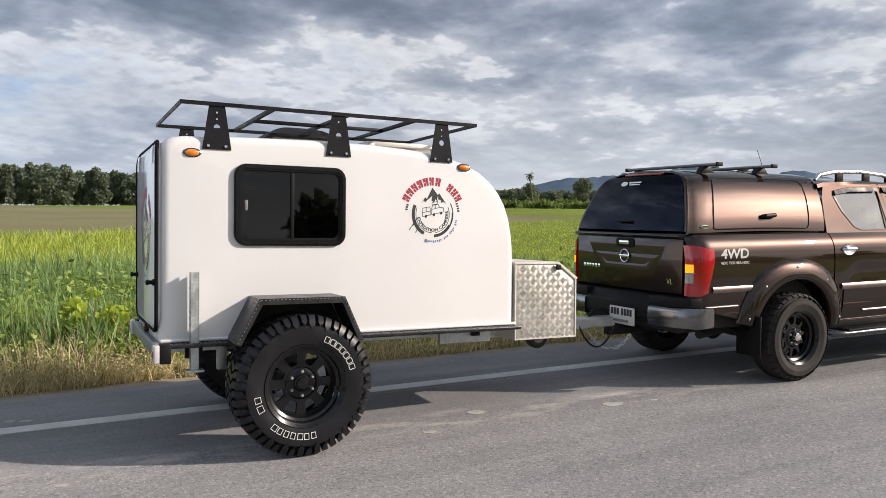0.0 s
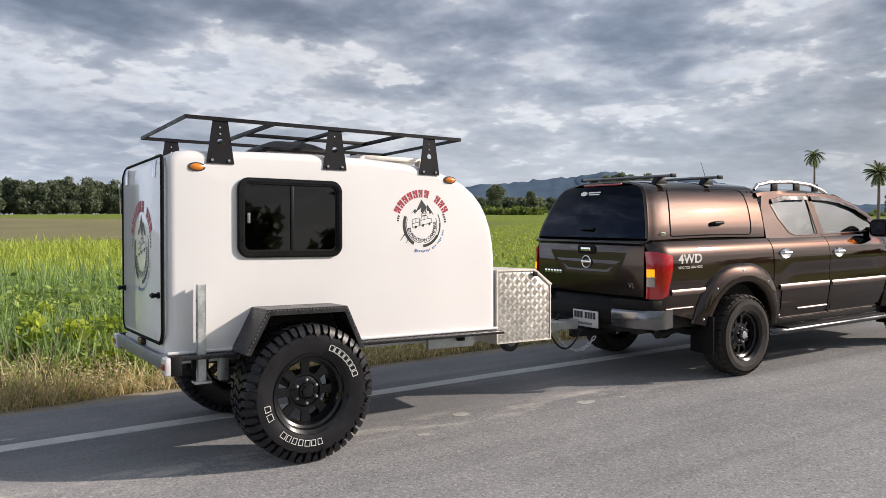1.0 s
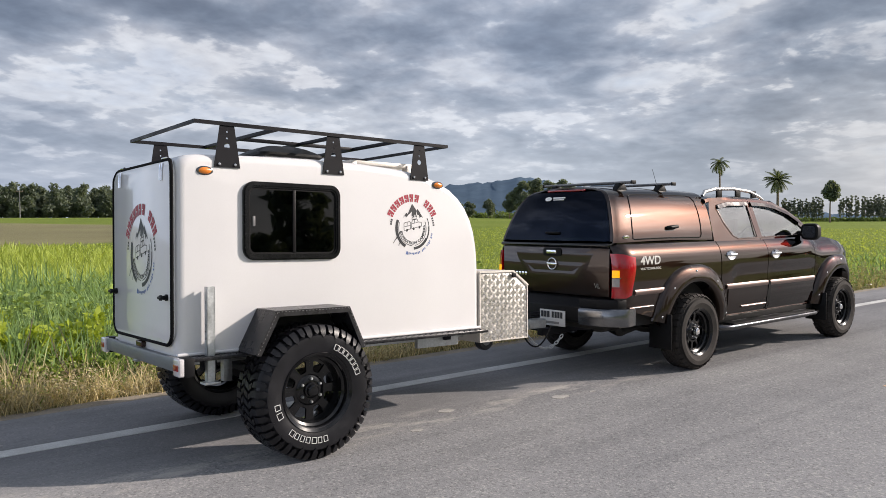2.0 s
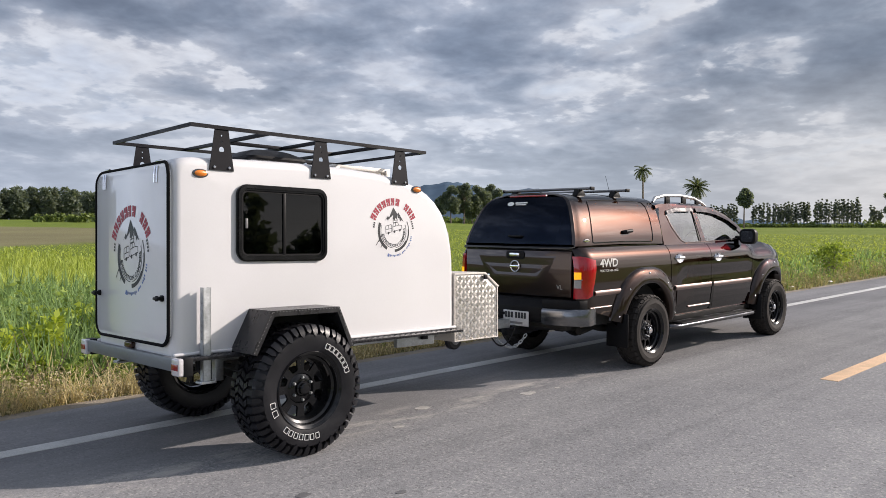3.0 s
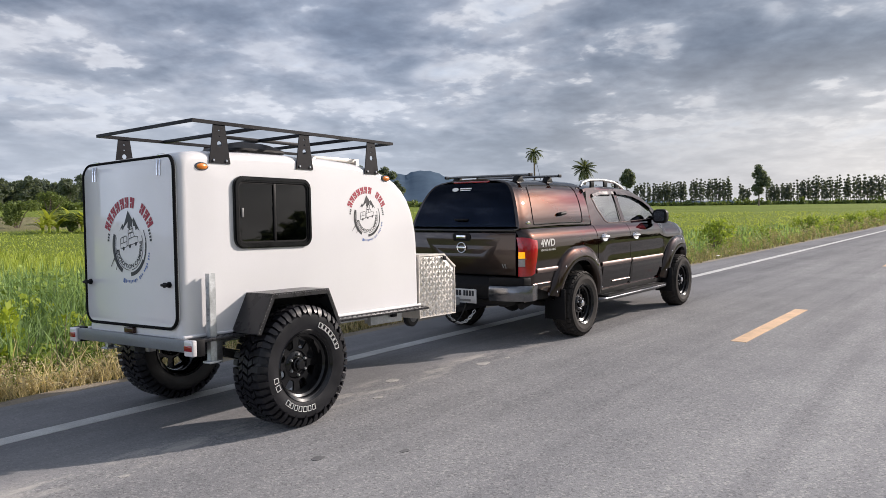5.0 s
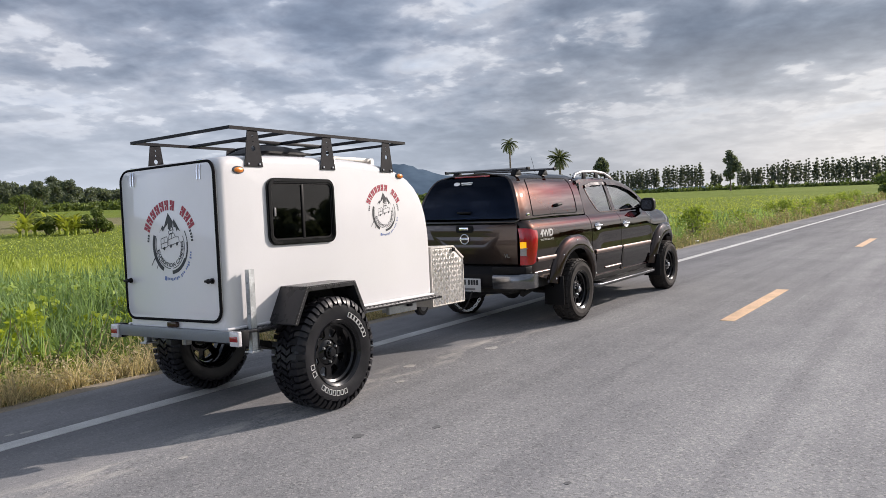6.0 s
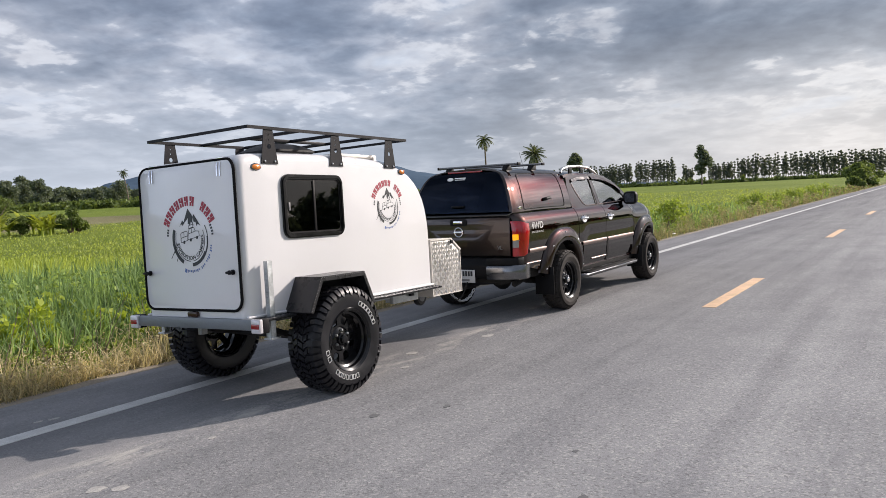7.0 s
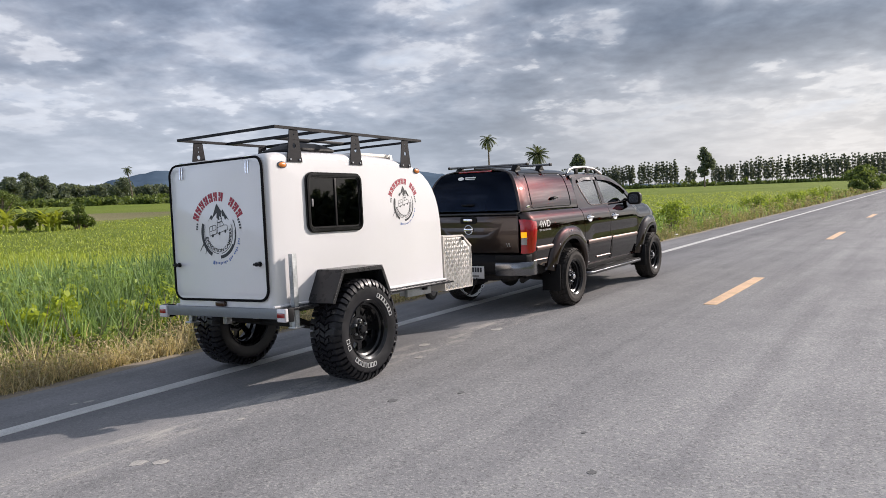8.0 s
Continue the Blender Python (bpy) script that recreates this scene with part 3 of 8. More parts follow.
def road_strip(name, y0, y1, z0, z1, x0, x1, mat, step, wob, label, category, kind="structure"):
    """A long slab whose edges wander a little."""
    bm = bmesh.new()
    n = int((x1 - x0) / step)
    rings = []
    for i in range(n + 1):
        x = x0 + (x1 - x0) * i / n
        a = y0 + wob * noise.noise(Vector((x * 0.9, y0, 3))) + wob * 0.5 * noise.noise(Vector((x * 4.1, y0, 9)))
        b = y1 + wob * noise.noise(Vector((x * 0.9, y1, 5))) + wob * 0.5 * noise.noise(Vector((x * 4.1, y1, 7)))
        rings.append([(x, a, z1), (x, b, z1), (x, b, z0), (x, a, z0)])
    add_loft(bm, rings, True, (True, True))
    bmesh.ops.recalc_face_normals(bm, faces=bm.faces)
    return tagged(link_mesh(name, bm, mat), label, category, kind=kind)


road_strip("road", ROAD_NEAR, ROAD_FAR, -0.2, 0.0, -60, 500, M_ASPHALT, 0.5, 0.03, "worn grey asphalt road with fine pale aggregate", "road")
road_strip("road_edge", ROAD_FAR - 0.06, ROAD_FAR + 0.24, -0.2, -0.012, -60, 250, M_SAND, 0.25, 0.05, "dusty sandy edge along the asphalt", "road edge")
road_strip("edge_line", 1.345, 1.505, -0.01, 0.004, -60, 450, M_LINE, 0.5, 0.004, "worn white edge line on the asphalt", "road marking")
for k in range(-3, 30):
    x = 0.66 + 11.75 * k
    ob = road_strip("centre_dash", -1.66, -1.49, -0.01, 0.004, x, x + 3.08, M_DASH, 0.2, 0.004, "faded orange dash of the centre line", "road marking")
    ob["group"] = "centre line dashes"


def blob(rx, ry, seed, n=28, thick=0.004, spiky=0.35):
    bm = bmesh.new()
    pts = []
    for i in range(n):
        t = 2 * math.pi * i / n
        f = 1 + spiky * noise.noise(Vector((math.cos(t) * 1.6, math.sin(t) * 1.6, seed))) + 0.18 * noise.noise(Vector((math.cos(t) * 5, math.sin(t) * 5, seed + 4)))
        pts.append((rx * f * math.cos(t), ry * f * math.sin(t)))
    add_prism(bm, pts, -0.004, thick, "xy")
    return bm


MUD = [(-6.59, -0.03, 0.06, 0.04), (-6.52, -0.145, 0.05, 0.04), (-5.66, 0.11, 0.035, 0.025), (-5.87, 1.65, 0.05, 0.02), (-5.97, 1.69, 0.035, 0.02), (-1.86, 0.14, 0.09, 0.05), (-2.91, 0.41, 0.08, 0.05), (-3.44, 0.11, 0.05, 0.03), (-1.48, 0.10, 0.035, 0.02)]
for i, (x, y, rx, ry) in enumerate(MUD):
    ob = link_mesh("mud_patch", blob(rx, ry, i * 1.7, thick=0.0015), M_PALE)
    ob.location = (x, y, 0.001)
    tagged(ob, "pale dried mud patch on the asphalt", "mud patch", "mud patches", "structure")
TAR = [(-4.79, -0.60, 0.048, 0.034), (-4.37, -0.95, 0.035, 0.025), (-5.50, -2.50, 0.03, 0.024), (-4.88, -2.19, 0.022, 0.016)]
for i, (x, y, rx, ry) in enumerate(TAR):
    ob = link_mesh("tar_spot", blob(rx, ry, i * 2.9 + 40, thick=0.0015), M_TAR)
    ob.location = (x, y, 0.001)
    tagged(ob, "small dark tar spot on the asphalt", "tar spot", "tar spots", "structure")


# ---------------------------------------------------------------- wheels
def sector_disc(holes, r0, r1, h_in, h_out, w_in, w_out, y0, y1, round_r=0.012):
    """A steel wheel disc with rounded openings between spokes; y0 is the outer face, y1 the inner."""
    bm = bmesh.new()
    N = 24
    for k in range(holes):
        mid = 2 * math.pi * (k + 0.5) / holes
        half = math.pi / holes
        hole = []
        corners = [(h_out, w_out), (h_out, -w_out), (h_in, -w_in), (h_in, w_in)]
        poly = []
        for i, (r, w) in enumerate(corners):
            pr, pw = corners[i - 1]
            nr, nw = corners[(i + 1) % 4]
            d1 = math.hypot(pr - r, pw - w)
            d2 = math.hypot(nr - r, nw - w)
            for q in range(6):
                t = q / 5
                a = (r + (pr - r) / d1 * round_r, w + (pw - w) / d1 * round_r)
                b = (r + (nr - r) / d2 * round_r, w + (nw - w) / d2 * round_r)
                x = (1 - t) ** 2 * a[0] + 2 * t * (1 - t) * r + t * t * b[0]
                y = (1 - t) ** 2 * a[1] + 2 * t * (1 - t) * w + t * t * b[1]
                poly.append((x, y))
        outer = []
        for x, y in poly:
            ang = math.atan2(y, x)
            cx, cy = x - (h_in + h_out) / 2, y
            # push the point out to the sector's edge
            best = 1e9
            if abs(cy) > 1e-9:
                for s in (-1, 1):
                    ca, sa = math.cos(s * half), math.sin(s * half)
                    den = cx * sa - cy * ca
                    if abs(den) > 1e-9:
                        t = -((h_in + h_out) / 2 * sa) / den
                        if t > 0:
                            best = min(best, t)
            A = cx * cx + cy * cy
            B = 2 * cx * (h_in + h_out) / 2
            for R in (r0, r1):
                C = ((h_in + h_out) / 2) ** 2 - R * R
                disc = B * B - 4 * A * C
                if disc >= 0:
                    for sg in (-1, 1):
                        t = (-B + sg * math.sqrt(disc)) / (2 * A)
                        if t > 0:
                            best = min(best, t)
            outer.append(((h_in + h_out) / 2 + cx * best, cy * best))
        ca, sa = math.cos(mid), math.sin(mid)

        def at(p, y):
            return (p[0] * ca - p[1] * sa, y, p[0] * sa + p[1] * ca)
        bev = 0.006
        inn = [((h_in + h_out) / 2 + (x - (h_in + h_out) / 2) * 1.10, y * 1.10) for x, y in poly]
        add_loft(bm, [[at(p, y0) for p in outer], [at(p, y0) for p in inn], [at(p, y0 + bev) for p in poly], [at(p, y1) for p in poly]], True)
    bmesh.ops.remove_doubles(bm, verts=bm.verts, dist=2e-4)
    bmesh.ops.recalc_face_normals(bm, faces=bm.faces)
    return bm


def tyre_mesh(R, W, Rr, lugs, chunky):
    """A tyre about the y axis, outer face at y = 0, inner at y = W: carcass, side blocks and tread blocks."""
    bm = bmesh.new()
    d = 0.021 if chunky else 0.010
    Rc = R - d
    b = 0.012
    prof = [(Rr - 0.01, 0.02), (Rr + 0.004, 0.008), (Rr + 0.02, 0.004), (Rr + (Rc - Rr) * 0.45, -b), (Rr + (Rc - Rr) * 0.72, -b * 0.6), (Rc - 0.035, 0.012), (Rc - 0.012, 0.03), (Rc, 0.055)]
    prof = prof + [(r, W - h) for r, h in prof[::-1]]
    add_lathe(bm, prof, 72)

    step = 2 * math.pi / lugs
    for k in range(lugs):
        t = k * step
        big = 0.36 if k % 2 else 0.30
        # shoulders, carried down the sidewall to a point
        for side in (0, 1):
            off = step * 0.5 * side
            fill = (0.72 if k % 2 else 0.62) if chunky else 0.78
            a0, a1 = t + off, t + off + step * fill
            reach = (0.060 if k % 2 else 0.036) if chunky else 0.020
            up = 0.011 if chunky else 0.0
            y_in = W * big * 0.78
            yy = lambda h: h if side == 0 else W - h
            am = (a0 + a1) / 2
            pt = lambda r, a, h: (r * math.cos(a), yy(h), r * math.sin(a))
            outer = [pt(Rc - reach, am, -0.003 - up), pt(Rc - reach * 0.55, a1, 0.002 - up), pt(R - 0.022, a1, 0.010 - up * 0.6), pt(R - 0.003, a1, 0.028 - up * 0.5), pt(R, a1 + step * 0.10, y_in),
                     pt(R, a0 + step * 0.10, y_in), pt(R - 0.003, a0, 0.028 - up * 0.5), pt(R - 0.022, a0, 0.010 - up * 0.6), pt(Rc - reach * 0.55, a0, 0.002 - up)]
            inner = [pt(Rc - reach, am, 0.014), pt(Rc - reach * 0.62, a1, 0.020), pt(Rc - 0.016, a1, 0.030), pt(Rc - 0.010, a1, 0.042), pt(Rc - 0.006, a1 + step * 0.10, y_in),
                     pt(Rc - 0.006, a0 + step * 0.10, y_in), pt(Rc - 0.010, a0, 0.042), pt(Rc - 0.016, a0, 0.030), pt(Rc - reach * 0.62, a0, 0.020)]
            ov = [bm.verts.new(p) for p in outer]
            iv = [bm.verts.new(p) for p in inner]
            for q in range(9):
                bm.faces.new((ov[q], ov[(q + 1) % 9], iv[(q + 1) % 9], iv[q]))
            for f in ((0, 1, 8), (1, 2, 7, 8), (2, 3, 6, 7), (3, 4, 5, 6)):
                bm.faces.new([ov[q] for q in f])
    # three centre ribs, each cut into slanting blocks
    for q, (h0, h1, sk) in enumerate(((0.27, 0.41, 0.45), (0.41, 0.59, -0.5), (0.59, 0.73, 0.45))):
        rings = []
        h0, h1 = h0 * W, h1 * W
        for k in range(lugs):
            for f, top in ((0.0, Rc + 0.001), (0.06, R - 0.001), (0.70, R - 0.001), (0.76, Rc + 0.001)):
                a = step * (k + 0.12 + 0.33 * q + f)
                e = (h1 - h0) * 0.06
                rings.append([(r * math.cos(a + s * sk * step), h, r * math.sin(a + s * sk * step)) for r, h, s in ((Rc - 0.014, h0, 0), (top, h0 + e, 0.05), (top, h1 - e, 0.95), (Rc - 0.014, h1, 1))])
        rows = [[bm.verts.new(p) for p in ring] for ring in rings]
        for ra, rb in zip(rows, rows[1:] + rows[:1]):
            for i in range(3):
                bm.faces.new((ra[i], ra[i + 1], rb[i + 1], rb[i]))
    bmesh.ops.recalc_face_normals(bm, faces=bm.faces)
    return bm


def arc_pt(r, deg, y):
    return (r * math.cos(radians(deg)), y, r * math.sin(radians(deg)))


def outline_marks(marks, r0, r1, y, stroke=0.0026):
    """Raised outlined blocks on a tyre's sidewall; marks: (start, end) in degrees."""
    bm = bmesh.new()
    for a0, a1 in marks:
        n = 4
        def ring(ra, rb, s0, s1):
            return [(ra, s0 + (s1 - s0) * i / n) for i in range(n + 1)] + [(rb, s1 - (s1 - s0) * i / n) for i in range(n + 1)]
        da = math.degrees(stroke / ((r0 + r1) / 2))
        o = ring(r0, r1, a0, a1)
        q = ring(r0 + stroke, r1 - stroke, a0 + da, a1 - da)
        add_loft(bm, [[arc_pt(r, a, y + 0.004) for r, a in o], [arc_pt(r, a, y - 0.002) for r, a in o],
                      [arc_pt(r, a, y - 0.002) for r, a in q], [arc_pt(r, a, y + 0.004) for r, a in q]], True)
    bmesh.ops.recalc_face_normals(bm, faces=bm.faces)
    return bm


def wheel(parent, at, R, W, Rr, lugs, chunky, holes, dish, letters=(), cap=M_RIM, spin=0.0, flip=False):
    """wheel > tyre, disc, hub cap, wheel nuts; the outer face looks along -y (flip: +y)."""
    barrel = lathe([(Rr - 0.006, 0.012), (Rr + 0.012, 0.0), (Rr + 0.016, 0.006), (Rr + 0.004, 0.016), (Rr - 0.014, 0.022), (Rr - 0.018, 0.05), (Rr - 0.034, 0.06), (Rr - 0.036, dish + 0.02),
                    (Rr - 0.036, W - 0.05), (Rr - 0.018, W - 0.02), (Rr + 0.012, W - 0.004), (Rr + 0.012, W + 0.002), (Rr - 0.005, W - 0.004), (Rr - 0.028, W - 0.05), (Rr - 0.03, 0.06), ], 56)
    w = part("wheel", barrel, M_RIM, parent, "gloss black steel wheel with outlined tyre" if letters else "")
    m = pose(*at) @ (pose(0, 0, 0, 0, 0, 180) if flip else pose(0, 0, 0)) @ pose(0, 0, 0, 0, spin, 0)
    w.matrix_local = m
    part("tyre", tyre_mesh(R, W, Rr, lugs, chunky), M_RUBBER if chunky else M_DUSTY, w, "black knobbly mud-terrain tyre" if chunky else "black all-terrain tyre", angle=25)
    part("wheel_disc", sector_disc(holes, Rr * 0.40, Rr - 0.03, Rr * 0.50, Rr * 0.76, Rr * 0.085, Rr * 0.17, dish, dish + 0.012), M_RIM, w)
    part("hub", lathe([(Rr * 0.42, dish + 0.012), (Rr * 0.42, dish - 0.001), (Rr * 0.36, dish - 0.012), (Rr * 0.22, dish - 0.014), (Rr * 0.21, dish - 0.030), (Rr * 0.18, dish - 0.036), (0, dish - 0.038)], 32), M_RIM, w)
    part("hub_cap", lathe([(Rr * 0.17, dish - 0.036), (Rr * 0.16, dish - 0.052), (Rr * 0.12, dish - 0.060), (0, dish - 0.062)], 24), cap, w)
    for k in range(6):
        a = radians(60 * k + 30)
        r = Rr * 0.31
        part("wheel_nut", lathe([(0.011, dish - 0.010), (0.011, dish - 0.026), (0.007, dish - 0.032), (0, dish - 0.033)], 6, centre=(r * math.cos(a), 0, r * math.sin(a))), M_CHROME if cap is not M_RIM else M_GALV, w)
    if letters:
        for mark in letters:
            part("sidewall_mark", outline_marks([mark], Rr + 0.042, Rr + 0.080, -0.0125), M_WHITE, w, "white outlined mark moulded on the sidewall")
    return w


# ---------------------------------------------------------------- camper trailer
TR = pose(-4.30, 0.84, -0.018, -1.4, 1.26, 0)     # leans a little towards the field
trailer = thing("camper_trailer", "white fibreglass camper trailer with black roof rack standing on the road", "trailer", TR)
HALF, RB = 0.58, 0.06
WX, WZ, WW, WH = -0.055, 1.523, 0.718, 0.505   # side window: centre and size
PROFILE = [(1.62, 0.69), (1.62, 1.16), (1.617, 1.26), (1.606, 1.36), (1.583, 1.47), (1.545, 1.57), (1.49, 1.66), (1.42, 1.735), (1.33, 1.80),
           (1.22, 1.85), (1.10, 1.885), (0.96, 1.912), (0.78, 1.932), (0.5, 1.948), (0.1, 1.952), (-0.3, 1.945), (-0.55, 1.936), (-0.70, 1.929), (-0.765, 1.920), (-0.805, 1.902),
           (-0.832, 1.872), (-0.842, 1.83), (-0.843, 1.4), (-0.843, 0.69)]


def profile_normals(pr):
    out = []
    for i, p in enumerate(pr):
        a, b = pr[max(0, i - 1)], pr[min(len(pr) - 1, i + 1)]
        if i in (0, len(pr) - 1):
            out.append((1.0, 0.0) if i == 0 else (-1.0, 0.0))
            continue
        d = Vector((b[0] - a[0], b[1] - a[1])).normalized()
        out.append((d.y, -d.x))
    return out


NORMS = profile_normals(PROFILE)


def build_shell():
    bm = bmesh.new()
    rings = []
    stops = [(-1, a) for a in (0, 15, 30, 45, 60, 75, 90)] + [(1, a) for a in (90, 75, 60, 45, 30, 15, 0)]
    for s, a in stops:
        inset = RB * (1 - math.sin(radians(a)))
        v = s * (HALF - RB * (1 - math.cos(radians(a))))
        rings.append([(u - inset * n[0], v, z - inset * n[1]) for (u, z), n in zip(PROFILE, NORMS)])
    rows = add_loft(bm, rings, False)
    # the road side is pierced for the window
    inner = [bm.verts.new((x, -HALF, z)) for x, z in round_rect(WW - 0.06, WH - 0.06, 0.055, 8, WX, WZ)]
    deep = [bm.verts.new((v.co.x, -HALF + 0.03, v.co.z)) for v in inner]
    k = len(inner)
    for i in range(k):
        bm.faces.new((inner[i], inner[(i + 1) % k], deep[(i + 1) % k], deep[i]))
    rim = rows[0]
    es = []
    for loop in (rim, inner):
        for a, b in zip(loop, loop[1:] + loop[:1]):
            es.append(bm.edges.get((a, b)) or bm.edges.new((a, b)))
    bmesh.ops.triangle_fill(bm, use_beauty=True, use_dissolve=False, edges=es)
    bm.faces.new(rows[-1])
    bm.faces.new([r[0] for r in rows] + [r[-1] for r in rows[::-1]])
    bmesh.ops.recalc_face_normals(bm, faces=bm.faces)
    return bm


shell = part("body", build_shell(), M_SHELL, trailer, angle=30)

for s in (-1, 1):
    part("skirt", box(-0.842, 1.622, min(s * 0.572, s * 0.598), max(s * 0.572, s * 0.598), 0.695, 0.716, 0.008, 3), M_SHELL, shell)
# rear hatch that follows the back and rolls over at the top
HATCH = [(0.76, -0.843), (1.10, -0.843), (1.40, -0.843), (1.60, -0.843), (1.75, -0.843), (1.83, -0.8425), (1.870, -0.836), (1.886, -0.830)]


def hatch_point(s, v, out):
    """s runs up the back; out: metres proud of it."""
    L = [0.0]
    for (z0, u0), (z1, u1) in zip(HATCH, HATCH[1:]):
        L.append(L[-1] + math.hypot(z1 - z0, u1 - u0))
    s = min(max(s, 0.0), L[-1])
    for i in range(len(L) - 1):
        if s <= L[i + 1] + 1e-9:
            t = (s - L[i]) / (L[i + 1] - L[i])
            (z0, u0), (z1, u1) = HATCH[i], HATCH[i + 1]
            n = Vector((-(z1 - z0), (u1 - u0))).normalized()
            return (u0 + (u1 - u0) * t + n.x * out, v, z0 + (z1 - z0) * t + n.y * out)
    return (0, 0, 0)


HATCH_LEN = sum(math.hypot(a[0] - b[0], a[1] - b[1]) for a, b in zip(HATCH, HATCH[1:]))


def hatch_outline(hw, r, n=8):
    return round_rect(2 * hw, HATCH_LEN, r, n, 0, HATCH_LEN / 2)


def build_hatch():
    bm = bmesh.new()
    hw, r = 0.551, 0.085
    ss = [0.0, 0.008, 0.02, 0.04, 0.07] + [0.07 + (HATCH_LEN - 0.14) * i / 16 for i in range(1, 16)] + [HATCH_LEN - q for q in (0.07, 0.04, 0.02, 0.008, 0.0)]
    rings = []
    for s in ss:
        e = min(s, HATCH_LEN - s)
        w = hw - (r - math.sqrt(max(0, r * r - (r - e) ** 2)) if e < r else 0)
        rings.append([hatch_point(s, -w, -0.01), hatch_point(s, -w, 0.012), hatch_point(s, -w * 0.985, 0.017), hatch_point(s, 0, 0.018), hatch_point(s, w * 0.985, 0.017), hatch_point(s, w, 0.012), hatch_point(s, w, -0.01)])
    rows = add_loft(bm, rings, False)
    bm.faces.new(rows[0])
    bm.faces.new(rows[-1][::-1])
    bmesh.ops.recalc_face_normals(bm, faces=bm.faces)
    return bm


hatch = part("rear_hatch", build_hatch(), M_SHELL, trailer, "white rear hatch with round printed emblem")
# the long sides follow the curve of the back
seal_pts = []
for v, s in hatch_outline(0.557, 0.09):
    seal_pts.append((v, s))
full = []
for (v0, s0), (v1, s1) in zip(seal_pts, seal_pts[1:] + seal_pts[:1]):
    k = max(1, int(math.hypot(v1 - v0, s1 - s0) / 0.03))
    full += [hatch_point(s0 + (s1 - s0) * i / k, v0 + (v1 - v0) * i / k, 0.014) for i in range(k)]
part("rubber_seal", add_tube(bmesh.new(), full, 0.0115, 8, closed=True), M_GASKET, hatch, "black rubber seal round the hatch")
for v in (-0.40, 0.40):
    b = bmesh.new()
    for side in (-0.016, 0.016):
        add_tube(b, [hatch_point(HATCH_LEN - 0.12 + 0.02 * q, v + side, 0.022) for q in range(6)], 0.006, 8)
    add_tube(b, [(-0.842, v - 0.035, 1.902), (-0.842, v + 0.035, 1.902)], 0.009, 10)
    part("hinge", b, M_CHROME, hatch, "bright steel hinge")
for v in (-0.488, 0.488):
    b = lathe([(0.020, 0.0), (0.020, -0.012), (0.013, -0.014), (0.013, -0.030), (0.017, -0.034), (0.017, -0.046), (0.010, -0.05), (0, -0.05)], 20, "x", (-0.860, v, 1.050))
    add_box(b, -0.912, -0.896, v - 0.034, v + 0.034, 1.041, 1.059, 0.006)
    part("t_handle", b, M_PLASTIC, hatch, "black folding t-handle lock")
part("step_lamp", box(-0.874, -0.842, -0.055, 0.055, 0.706, 0.746, 0.008, 3), M_VISOR, trailer, "small dark red lamp under the hatch")


